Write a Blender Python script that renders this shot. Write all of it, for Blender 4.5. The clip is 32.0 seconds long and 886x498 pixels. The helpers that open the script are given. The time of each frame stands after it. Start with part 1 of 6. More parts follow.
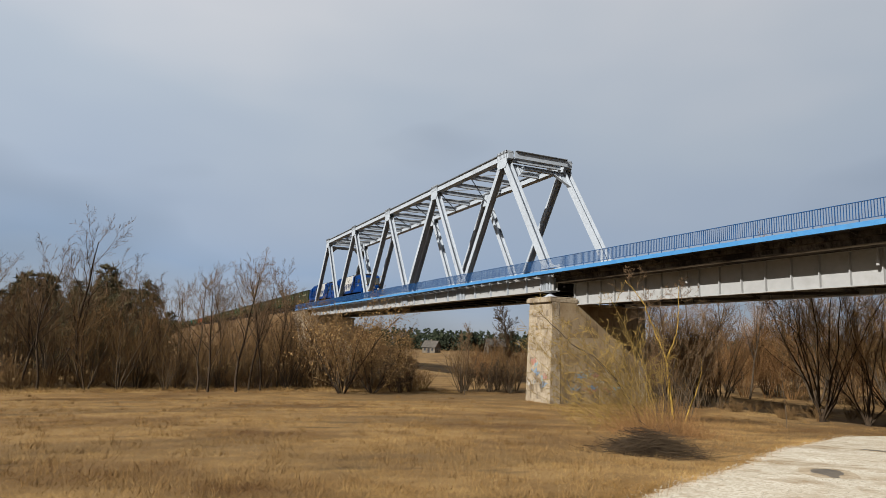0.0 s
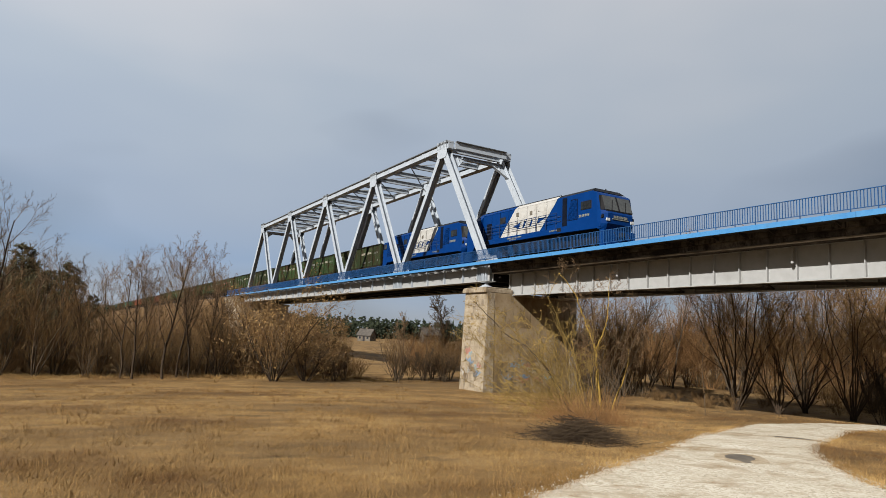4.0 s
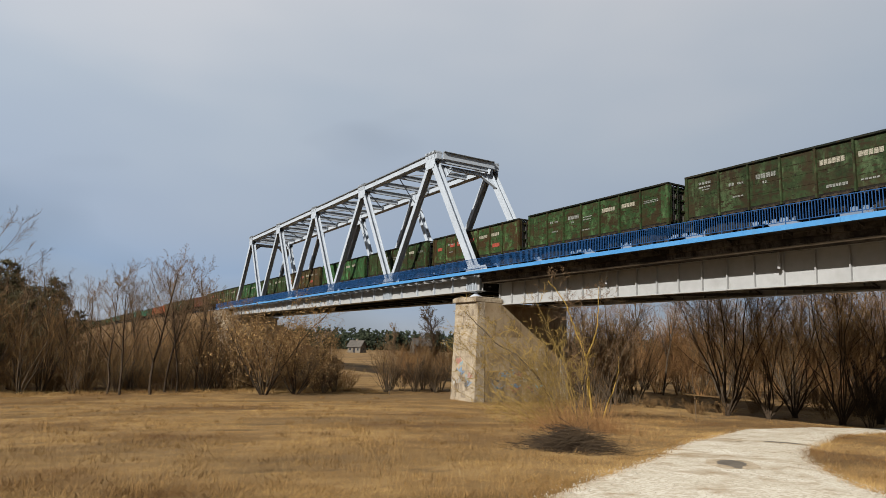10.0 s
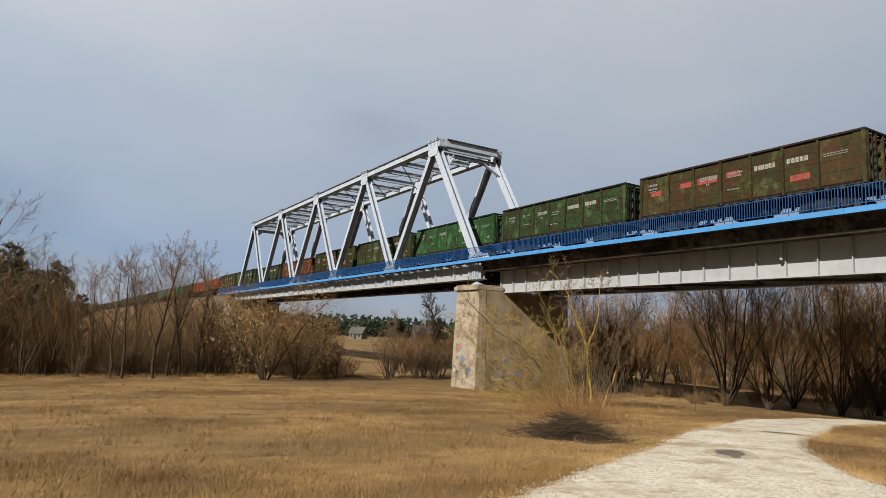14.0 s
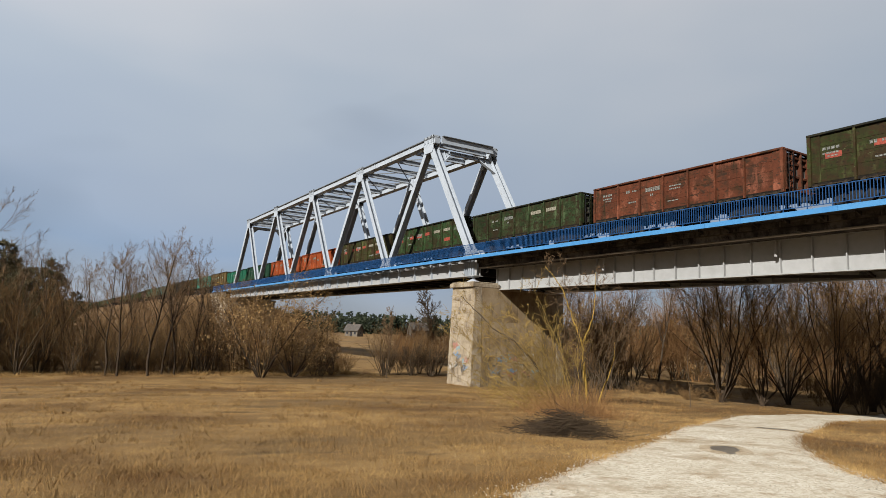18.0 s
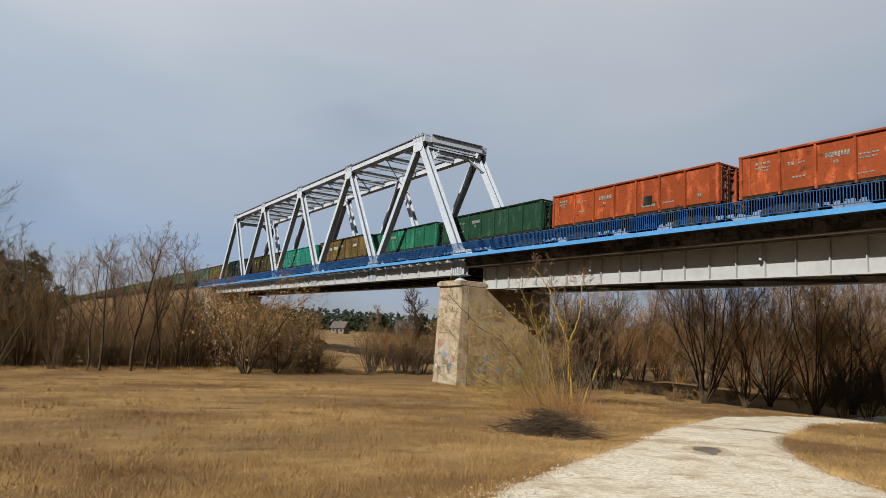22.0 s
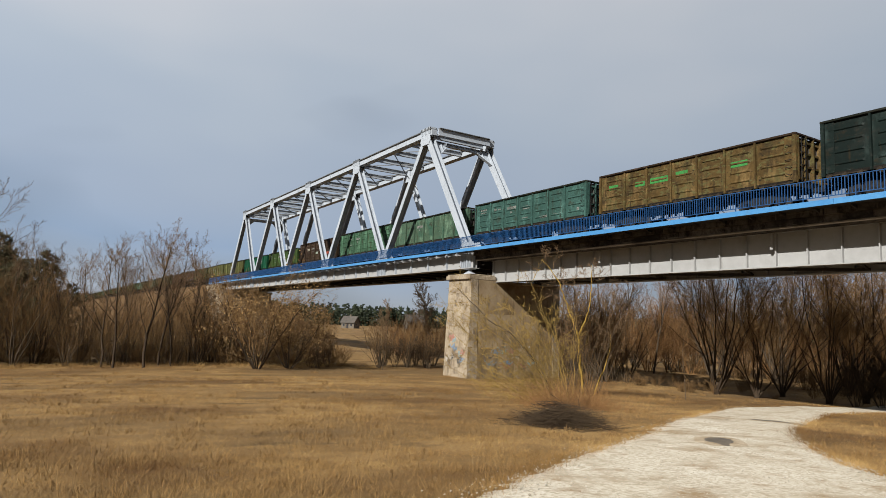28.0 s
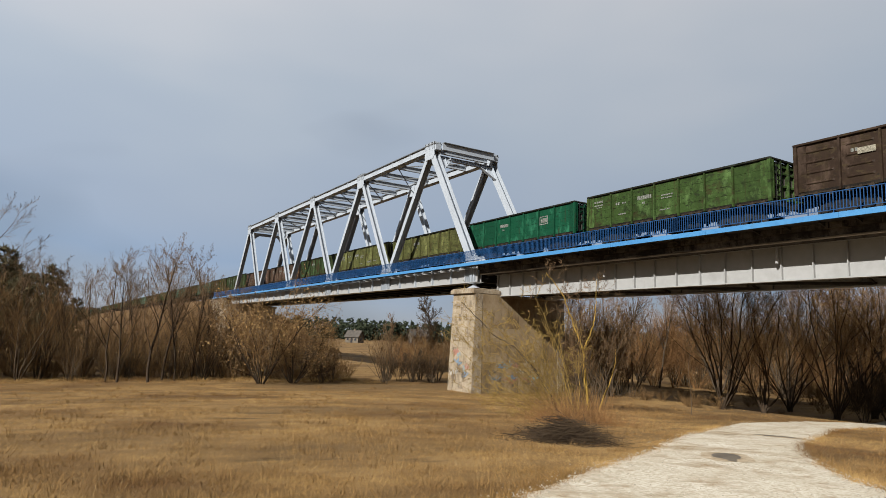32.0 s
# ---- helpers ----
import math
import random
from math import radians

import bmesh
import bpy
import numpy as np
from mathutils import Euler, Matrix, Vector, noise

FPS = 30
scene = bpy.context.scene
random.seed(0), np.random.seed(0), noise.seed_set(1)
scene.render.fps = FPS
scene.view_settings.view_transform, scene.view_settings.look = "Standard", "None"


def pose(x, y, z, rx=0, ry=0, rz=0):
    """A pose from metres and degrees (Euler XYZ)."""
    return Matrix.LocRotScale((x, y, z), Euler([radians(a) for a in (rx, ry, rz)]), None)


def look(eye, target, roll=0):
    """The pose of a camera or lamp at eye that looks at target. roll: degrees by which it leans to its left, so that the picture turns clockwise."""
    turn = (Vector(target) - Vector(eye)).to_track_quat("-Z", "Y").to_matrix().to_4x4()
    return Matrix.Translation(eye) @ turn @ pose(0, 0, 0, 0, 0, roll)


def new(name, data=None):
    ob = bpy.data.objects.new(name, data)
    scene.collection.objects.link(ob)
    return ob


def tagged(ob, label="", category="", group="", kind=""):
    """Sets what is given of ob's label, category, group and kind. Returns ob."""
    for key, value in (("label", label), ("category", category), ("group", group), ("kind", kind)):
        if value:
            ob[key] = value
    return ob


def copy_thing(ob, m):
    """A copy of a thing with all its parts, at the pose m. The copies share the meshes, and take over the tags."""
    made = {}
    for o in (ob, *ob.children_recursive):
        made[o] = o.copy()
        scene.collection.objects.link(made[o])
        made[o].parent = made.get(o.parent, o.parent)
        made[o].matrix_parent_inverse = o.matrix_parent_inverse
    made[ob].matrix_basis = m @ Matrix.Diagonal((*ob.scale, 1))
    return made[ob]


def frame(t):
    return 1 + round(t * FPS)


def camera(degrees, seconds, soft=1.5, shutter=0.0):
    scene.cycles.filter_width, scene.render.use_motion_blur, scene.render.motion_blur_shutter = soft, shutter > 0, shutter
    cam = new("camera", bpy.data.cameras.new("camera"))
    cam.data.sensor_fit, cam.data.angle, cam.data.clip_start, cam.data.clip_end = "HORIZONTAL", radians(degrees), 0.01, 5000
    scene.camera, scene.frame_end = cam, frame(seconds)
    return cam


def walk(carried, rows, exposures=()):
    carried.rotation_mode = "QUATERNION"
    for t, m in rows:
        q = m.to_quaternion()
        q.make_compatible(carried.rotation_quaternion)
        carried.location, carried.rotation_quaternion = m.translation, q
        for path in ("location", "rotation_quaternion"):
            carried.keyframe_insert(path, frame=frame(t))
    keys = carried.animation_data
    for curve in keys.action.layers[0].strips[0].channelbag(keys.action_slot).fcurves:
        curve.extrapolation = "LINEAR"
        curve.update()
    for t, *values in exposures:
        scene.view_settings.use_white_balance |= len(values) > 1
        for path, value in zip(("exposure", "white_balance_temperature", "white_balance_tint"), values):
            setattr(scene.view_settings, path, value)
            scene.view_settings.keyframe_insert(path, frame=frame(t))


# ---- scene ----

EYE = 1.65
SECONDS = 32.0
cam = camera(69.0, SECONDS, soft=0.4)
walk(cam, [
    (0, pose(0, 0, EYE, 98.39, -1.85, -25.17)),
    (0.5, pose(0, 0, EYE, 98.64, -2.01, -25.41)),
    (1, pose(0, 0, EYE, 98.80, -1.63, -25.72)),
    (1.5, pose(0, 0, EYE, 98.70, -1.68, -26.33)),
    (2, pose(0, 0, EYE, 98.50, -2.11, -27.34)),
    (2.5, pose(0, 0, EYE, 98.14, -2.25, -28.66)),
    (3, pose(0, 0, EYE, 97.87, -2.37, -29.44)),
    (3.5, pose(0, 0, EYE, 97.67, -2.48, -30.01)),
    (5.5, pose(0, 0, EYE, 98.06, -2.51, -33.38)),
    (6, pose(0, 0, EYE, 98.27, -2.53, -33.57)),
    (6.5, pose(0, 0, EYE, 98.47, -2.64, -33.66)),
    (7, pose(0, 0, EYE, 98.90, -2.48, -33.53)),
    (7.5, pose(0, 0, EYE, 99.02, -2.42, -33.33)),
    (8, pose(0, 0, EYE, 99.12, -2.28, -33.05)),
    (8.5, pose(0, 0, EYE, 99.12, -2.39, -32.91)),
    (9, pose(0, 0, EYE, 99.48, -2.44, -33.14)),
    (9.5, pose(0, 0, EYE, 98.80, -1.53, -32.22)),
    (10, pose(0, 0, EYE, 98.55, -1.64, -31.68)),
    (10.5, pose(0, 0, EYE, 98.53, -1.68, -31.31)),
    (11, pose(0, 0, EYE, 98.37, -1.69, -31.41)),
    (11.5, pose(0, 0, EYE, 98.24, -1.63, -31.45)),
    (12, pose(0, 0, EYE, 98.08, -1.56, -30.98)),
    (12.5, pose(0, 0, EYE, 97.92, -1.70, -31.36)),
    (13, pose(0, 0, EYE, 97.67, -1.84, -31.60)),
    (13.5, pose(0, 0, EYE, 97.70, -2.14, -31.59)),
    (14, pose(0, 0, EYE, 97.45, -2.25, -31.59)),
    (14.5, pose(0, 0, EYE, 97.50, -2.20, -31.96)),
    (16.5, pose(0, 0, EYE, 97.55, -2.13, -31.98)),
    (17, pose(0, 0, EYE, 97.43, -2.27, -32.15)),
    (17.5, pose(0, 0, EYE, 97.36, -2.27, -32.01)),
    (18, pose(0, 0, EYE, 97.21, -2.15, -31.96)),
    (18.5, pose(0, 0, EYE, 97.13, -2.28, -32.05)),
    (19, pose(0, 0, EYE, 96.87, -2.81, -32.49)),
    (19.5, pose(0, 0, EYE, 96.99, -2.86, -33.00)),
    (20, pose(0, 0, EYE, 97.49, -2.81, -33.10)),
    (20.5, pose(0, 0, EYE, 97.78, -2.81, -33.31)),
    (21, pose(0, 0, EYE, 97.74, -2.87, -33.50)),
    (21.5, pose(0, 0, EYE, 97.42, -2.56, -33.39)),
    (22, pose(0, 0, EYE, 97.13, -2.89, -33.15)),
    (22.5, pose(0, 0, EYE, 96.84, -3.10, -33.00)),
    (23, pose(0, 0, EYE, 96.71, -3.09, -33.07)),
    (23.5, pose(0, 0, EYE, 96.86, -2.96, -32.95)),
    (24, pose(0, 0, EYE, 96.80, -2.92, -32.86)),
    (24.5, pose(0, 0, EYE, 96.44, -2.72, -32.58)),
    (25, pose(0, 0, EYE, 96.44, -2.42, -32.40)),
    (25.5, pose(0, 0, EYE, 96.22, -2.40, -32.36)),
    (27.5, pose(0, 0, EYE, 96.41, -2.33, -32.33)),
    (28, pose(0, 0, EYE, 96.53, -2.24, -32.28)),
    (28.5, pose(0, 0, EYE, 96.61, -2.39, -32.33)),
    (29, pose(0, 0, EYE, 96.71, -2.14, -32.36)),
    (29.5, pose(0, 0, EYE, 96.85, -2.07, -32.24)),
    (30, pose(0, 0, EYE, 97.16, -2.13, -32.34)),
    (30.5, pose(0, 0, EYE, 97.29, -2.23, -32.25)),
    (31, pose(0, 0, EYE, 97.64, -2.16, -32.18)),
    (31.5, pose(0, 0, EYE, 97.83, -2.01, -31.99)),
    (32, pose(0, 0, EYE, 97.77, -2.22, -31.90)),
])

# ---------------------------------------------------------------- light
SUN_TO = Vector((-0.735, -0.30, 0.51)).normalized()
world = bpy.data.worlds.new("sky")
scene.world = world
world.use_nodes = True


def sky_nodes(nt):
    nt.nodes.clear()
    out = nt.nodes.new("ShaderNodeOutputWorld")
    bg = nt.nodes.new("ShaderNodeBackground")
    sky = nt.nodes.new("ShaderNodeTexSky")
    sky.sky_type = "NISHITA"
    sky.sun_disc = False
    sky.sun_elevation = math.asin(SUN_TO.z)
    sky.sun_rotation = math.atan2(SUN_TO.x, SUN_TO.y) % (2 * math.pi)
    sky.air_density, sky.dust_density, sky.ozone_density = 1.0, 2.0, 1.5
    dim = nt.nodes.new("ShaderNodeVectorMath")
    dim.operation = "SCALE"
    dim.inputs["Scale"].default_value = 0.032
    nt.links.new(sky.outputs[0], dim.inputs[0])
    tc = nt.nodes.new("ShaderNodeTexCoord")
    mp = nt.nodes.new("ShaderNodeMapping")
    mp.inputs["Scale"].default_value = (1.0, 1.0, 2.6)
    mp.inputs["Rotation"].default_value = (radians(6), radians(-5), radians(20))
    nt.links.new(tc.outputs["Generated"], mp.inputs[0])
    n1 = nt.nodes.new("ShaderNodeTexNoise")
    n1.inputs["Scale"].default_value = 1.5
    n1.inputs["Detail"].default_value = 3.0
    n1.inputs["Roughness"].default_value = 0.45
    nt.links.new(mp.outputs[0], n1.inputs["Vector"])
    sep = nt.nodes.new("ShaderNodeSeparateXYZ")
    nt.links.new(tc.outputs["Generated"], sep.inputs[0])
    # thicker veil overhead, thinner near the horizon
    veil = nt.nodes.new("ShaderNodeMapRange")
    veil.inputs[1].default_value, veil.inputs[2].default_value = 0.02, 0.42
    veil.inputs[3].default_value, veil.inputs[4].default_value = -0.16, 0.2
    nt.links.new(sep.outputs[2], veil.inputs[0])
    # the cloud sheet is thin on the sun's side of the sky
    dot = nt.nodes.new("ShaderNodeVectorMath")
    dot.operation = "DOT_PRODUCT"
    dot.inputs[1].default_value = (-0.85, -0.53, 0.0)
    nt.links.new(tc.outputs["Generated"], dot.inputs[0])
    thin = nt.nodes.new("ShaderNodeMapRange")
    thin.inputs[1].default_value, thin.inputs[2].default_value = -0.15, 0.45
    thin.inputs[3].default_value, thin.inputs[4].default_value = 0.0, -0.6
    nt.links.new(dot.outputs["Value"], thin.inputs[0])
    less = nt.nodes.new("ShaderNodeMath")
    nt.links.new(veil.outputs[0], less.inputs[0])
    nt.links.new(thin.outputs[0], less.inputs[1])
    add = nt.nodes.new("ShaderNodeMath")
    nt.links.new(n1.outputs[0], add.inputs[0])
    nt.links.new(less.outputs[0], add.inputs[1])
    ramp = nt.nodes.new("ShaderNodeValToRGB")
    ramp.color_ramp.elements[0].position = 0.12
    ramp.color_ramp.elements[0].color = (0.0, 0.0, 0.0, 1)
    ramp.color_ramp.elements[1].position = 0.56
    ramp.color_ramp.elements[1].color = (1, 1, 1, 1)
    nt.links.new(add.outputs[0], ramp.inputs[0])
    n2 = nt.nodes.new("ShaderNodeTexNoise")
    n2.inputs["Scale"].default_value = 1.7
    n2.inputs["Detail"].default_value = 3.0
    nt.links.new(mp.outputs[0], n2.inputs["Vector"])
    # bluer towards the horizon, paler overhead
    wave = nt.nodes.new("ShaderNodeMath")
    wave.operation = "MULTIPLY_ADD"
    wave.inputs[1].default_value = 0.34
    nt.links.new(n2.outputs[0], wave.inputs[0])
    nt.links.new(sep.outputs[2], wave.inputs[2])
    cr = nt.nodes.new("ShaderNodeValToRGB")
    cr.color_ramp.elements[0].position = 0.20
    cr.color_ramp.elements[0].color = (0.44, 0.50, 0.58, 1)
    cr.color_ramp.elements[1].position = 0.66
    cr.color_ramp.elements[1].color = (0.57, 0.597, 0.648, 1)
    for pos, c in ((0.30, (0.31, 0.41, 0.56, 1)), (0.40, (0.37, 0.445, 0.56, 1)), (0.52, (0.44, 0.505, 0.592, 1))):
        cr.color_ramp.elements.new(pos).color = c
    nt.links.new(wave.outputs[0], cr.inputs[0])
    mix = nt.nodes.new("ShaderNodeMix")
    mix.data_type = "RGBA"
    nt.links.new(ramp.outputs[0], mix.inputs[0])
    nt.links.new(dim.outputs[0], mix.inputs[6])
    nt.links.new(cr.outputs[0], mix.inputs[7])
    grey = nt.nodes.new("ShaderNodeMapRange")
    grey.inputs[1].default_value, grey.inputs[2].default_value = -0.1, 0.9
    grey.inputs[3].default_value, grey.inputs[4].default_value = 1.06, 0.88
    nt.links.new(sep.outputs[0], grey.inputs[0])
    shade = nt.nodes.new("ShaderNodeVectorMath")
    shade.operation = "SCALE"
    nt.links.new(mix.outputs[2], shade.inputs[0])
    nt.links.new(grey.outputs[0], shade.inputs["Scale"])
    nt.links.new(shade.outputs[0], bg.inputs[0])
    bg.inputs[1].default_value = 0.51
    nt.links.new(bg.outputs[0], out.inputs[0])


sky_nodes(world.node_tree)
scene.view_settings.exposure = 0.96
sun_data = bpy.data.lights.new("sun", "SUN")
sun_data.energy, sun_data.angle, sun_data.color = 5.0, radians(0.8), (1.0, 0.96, 0.90)
sun = new("sun", sun_data)
sun.matrix_world = look(SUN_TO * 100, (0, 0, 0))


# ---------------------------------------------------------------- materials
def surface(name, base, other, scale=1.0, rough=0.8, metal=0.0, bump=0.0, spread=(0.4, 0.62), stain=None, stain_scale=0.4,
            stain_at=(0.55, 0.7), rand=0.0, fine=6.0, stretch=(1, 1, 1), island=False, own=True, wear=None, spec=None):
    def tone(c):
        return tuple(v * 0.565 for v in c)

    base, other, stain = tone(base), tone(other), tone(stain) if stain else None
    m = bpy.data.materials.new(name)
    m.use_nodes = True
    nt = m.node_tree
    L = nt.links.new
    bs = nt.nodes["Principled BSDF"]
    bs.inputs["Roughness"].default_value = rough
    bs.inputs["Metallic"].default_value = metal
    bs.inputs["Specular IOR Level"].default_value = spec if spec is not None else 0.12 if rough > 0.83 else 0.3 if rough > 0.55 else 0.42
    tc = nt.nodes.new("ShaderNodeTexCoord")
    info = nt.nodes.new("ShaderNodeObjectInfo")
    sc = nt.nodes.new("ShaderNodeMath")
    sc.operation = "MULTIPLY"
    sc.inputs[1].default_value = 90.0
    L(info.outputs["Random"], sc.inputs[0])
    mp = nt.nodes.new("ShaderNodeMapping")
    mp.inputs["Scale"].default_value = stretch
    L(tc.outputs["Object"], mp.inputs[0])
    if own:
        L(sc.outputs[0], mp.inputs[1])

    def noise_of(s, d):
        n = nt.nodes.new("ShaderNodeTexNoise")
        n.inputs["Scale"].default_value = s
        n.inputs["Detail"].default_value = d
        n.inputs["Roughness"].default_value = 0.6
        L(mp.outputs[0], n.inputs["Vector"])
        return n

    def rng(sock, a, b):
        r = nt.nodes.new("ShaderNodeMapRange")
        r.inputs[1].default_value, r.inputs[2].default_value = a, b
        L(sock, r.inputs[0])
        return r.outputs[0]

    def mixed(f, a, b):
        x = nt.nodes.new("ShaderNodeMix")
        x.data_type = "RGBA"
        L(f, x.inputs[0])
        for i, c in ((6, a), (7, b)):
            if isinstance(c, tuple):
                x.inputs[i].default_value = (*c, 1)
            else:
                L(c, x.inputs[i])
        return x.outputs[2]

    n1, n2 = noise_of(scale, 4), noise_of(scale * fine, 5)
    both = nt.nodes.new("ShaderNodeMath")
    both.operation = "MULTIPLY_ADD"
    both.inputs[1].default_value = 0.45
    L(n2.outputs[0], both.inputs[0])
    half = nt.nodes.new("ShaderNodeMath")
    half.operation = "MULTIPLY"
    half.inputs[1].default_value = 0.55
    L(n1.outputs[0], half.inputs[0])
    L(half.outputs[0], both.inputs[2])
    col = mixed(rng(both.outputs[0], *spread), base, other)
    if stain:
        n3 = noise_of(stain_scale, 7)
        col = mixed(rng(n3.outputs[0], *stain_at), col, stain)
    if wear:
        for c, s2, lo, hi, st in wear:
            mp2 = nt.nodes.new("ShaderNodeMapping")
            mp2.inputs["Scale"].default_value = st
            L(mp.outputs[0], mp2.inputs[0])
            n4 = nt.nodes.new("ShaderNodeTexNoise")
            n4.inputs["Scale"].default_value = s2
            n4.inputs["Detail"].default_value = 8
            n4.inputs["Roughness"].default_value = 0.68
            L(mp2.outputs[0], n4.inputs["Vector"])
            col = mixed(rng(n4.outputs[0], lo, hi), col, tone(c))
    if rand or island:
        hsv = nt.nodes.new("ShaderNodeHueSaturation")
        v = nt.nodes.new("ShaderNodeMapRange")
        v.inputs[3].default_value, v.inputs[4].default_value = 1 - rand, 1 + rand
        if island:
            geo = nt.nodes.new("ShaderNodeNewGeometry")
            L(geo.outputs["Random Per Island"], v.inputs[0])
        else:
            L(info.outputs["Random"], v.inputs[0])
        L(v.outputs[0], hsv.inputs["Value"])
        L(col, hsv.inputs["Color"])
        col = hsv.outputs[0]
    L(col, bs.inputs["Base Color"])
    if bump:
        b = nt.nodes.new("ShaderNodeBump")
        b.inputs["Strength"].default_value = min(1.0, bump * 10)
        b.inputs["Distance"].default_value = bump
        L(both.outputs[0], b.inputs["Height"])
        L(b.outputs[0], bs.inputs["Normal"])
    return m


M = {}
M["soil"] = surface("dry_meadow_soil", (0.205, 0.119, 0.043), (0.37, 0.236, 0.098), 0.8, 0.95, bump=0.06, fine=26,
                    stain=(0.145, 0.082, 0.031), stain_scale=0.16, stain_at=(0.46, 0.62), stretch=(0.75, 1, 1), own=False,
                    wear=[((0.165, 0.104, 0.046), 0.10, 0.50, 0.64, (0.5, 1.2, 1)), ((0.37, 0.245, 0.105), 0.13, 0.58, 0.74, (0.6, 1.3, 1)), ((0.10, 0.062, 0.028), 0.45, 0.60, 0.70, (0.6, 1.2, 1))])
M["straw"] = surface("pale_straw", (0.413, 0.285, 0.135), (0.570, 0.427, 0.226), 0.5, 0.85, rand=0.25, island=True)
M["grass"] = surface("dry_grass", (0.285, 0.165, 0.054), (0.505, 0.325, 0.128), 0.5, 0.9, rand=0.42, island=True, fine=4,
                     stain=(0.185, 0.100, 0.036), stain_scale=0.16, stain_at=(0.46, 0.62), stretch=(0.75, 1, 1), own=False,
                     wear=[((0.205, 0.130, 0.058), 0.10, 0.50, 0.64, (0.5, 1.2, 1)), ((0.45, 0.295, 0.122), 0.13, 0.58, 0.74, (0.6, 1.3, 1)), ((0.12, 0.075, 0.033), 0.45, 0.60, 0.70, (0.6, 1.2, 1))])
M["tuft"] = surface("dry_tuft", (0.215, 0.122, 0.044), (0.36, 0.222, 0.088), 0.4, 0.9, rand=0.35, island=True, fine=3)
M["road"] = surface("chalk_gravel", (0.61, 0.535, 0.405), (0.84, 0.775, 0.645), 0.7, 0.95, bump=0.03, fine=18,
                    stain=(0.36, 0.25, 0.135), stain_scale=0.55, stain_at=(0.55, 0.69), stretch=(1, 1.2, 1),
                    wear=[((0.366, 0.256, 0.146), 1.7, 0.53, 0.66, (1, 1, 1)), ((0.488, 0.421, 0.305), 13.0, 0.48, 0.60, (1, 1, 1)), ((0.878, 0.817, 0.683), 22.0, 0.60, 0.66, (1, 1, 1))])
M["damp"] = surface("damp_gravel", (0.105, 0.085, 0.06), (0.19, 0.155, 0.11), 1.5, 0.55, bump=0.01)
M["stone"] = surface("chalk_stone", (0.396, 0.348, 0.264), (0.600, 0.552, 0.468), 4, 0.9, rand=0.15, island=True)
M["slope"] = surface("embankment_grass", (0.115, 0.068, 0.029), (0.215, 0.130, 0.058), 0.3, 0.95, bump=0.1, fine=9)
M["bark"] = surface("grey_brown_bark", (0.070, 0.050, 0.031), (0.135, 0.098, 0.064), 3, 0.9, bump=0.01, rand=0.2)
M["dark_bark"] = surface("dark_willow_bark", (0.036, 0.025, 0.016), (0.080, 0.055, 0.035), 3, 0.92, bump=0.01, rand=0.2)
M["ochre_bark"] = surface("ochre_lichen_bark", (0.30, 0.190, 0.040), (0.50, 0.330, 0.075), 3, 0.9, bump=0.008)
M["twig"] = surface("brown_twigs", (0.140, 0.080, 0.032), (0.265, 0.160, 0.068), 0.5, 0.9, rand=0.3)
M["red_twig"] = surface("reddish_twigs", (0.17, 0.088, 0.034), (0.28, 0.150, 0.060), 0.5, 0.9, rand=0.25)
M["grey_twig"] = surface("grey_purple_twigs", (0.120, 0.074, 0.038), (0.210, 0.135, 0.074), 0.5, 0.9, rand=0.2)
M["far_twig"] = surface("pinkish_grey_twigs", (0.15, 0.100, 0.072), (0.235, 0.165, 0.125), 0.5, 0.9, rand=0.2)
M["ochre_twig"] = surface("yellowish_willow_twigs", (0.20, 0.130, 0.036), (0.36, 0.240, 0.072), 0.6, 0.85, rand=0.2)
M["dead_twig"] = surface("dark_dead_twigs", (0.055, 0.038, 0.024), (0.13, 0.092, 0.056), 1.0, 0.95, rand=0.2)
M["dry_leaf"] = surface("withered_leaves", (0.16, 0.092, 0.030), (0.37, 0.228, 0.082), 1.5, 0.8, rand=0.35, island=True)
M["needle"] = surface("pine_needles", (0.055, 0.048, 0.018), (0.111, 0.091, 0.036), 0.6, 0.8, rand=0.4, island=True)
M["far_needle"] = surface("distant_pine_wood", (0.027, 0.037, 0.022), (0.056, 0.069, 0.040), 0.1, 0.9, rand=0.35, island=True)

M["steel"] = surface("light_grey_bridge_paint", (0.424, 0.473, 0.530), (0.489, 0.541, 0.600), 0.5, 0.5, bump=0.0015,
                     stain=(0.323, 0.354, 0.386), stain_scale=0.7, stain_at=(0.6, 0.8))
M["girder"] = surface("weathered_girder_paint", (0.36, 0.365, 0.36), (0.41, 0.415, 0.41), 0.5, 0.55, bump=0.0015,
                      stain=(0.30, 0.30, 0.29), stain_scale=0.8, stain_at=(0.56, 0.80), wear=[((0.26, 0.245, 0.22), 2.0, 0.66, 0.78, (1, 0.6, 0.25))])
M["dark_steel"] = surface("dark_shade_steel", (0.10, 0.105, 0.11), (0.16, 0.165, 0.17), 0.8, 0.65)
M["blue"] = surface("bright_blue_railing_paint", (0.010, 0.068, 0.205), (0.014, 0.086, 0.25), 0.8, 0.45, rand=0.06)
M["fascia"] = surface("light_blue_fascia_paint", (0.058, 0.241, 0.533), (0.083, 0.292, 0.585), 0.6, 0.45,
                      stain=(0.083, 0.224, 0.396), stain_scale=1.6, stain_at=(0.6, 0.78))
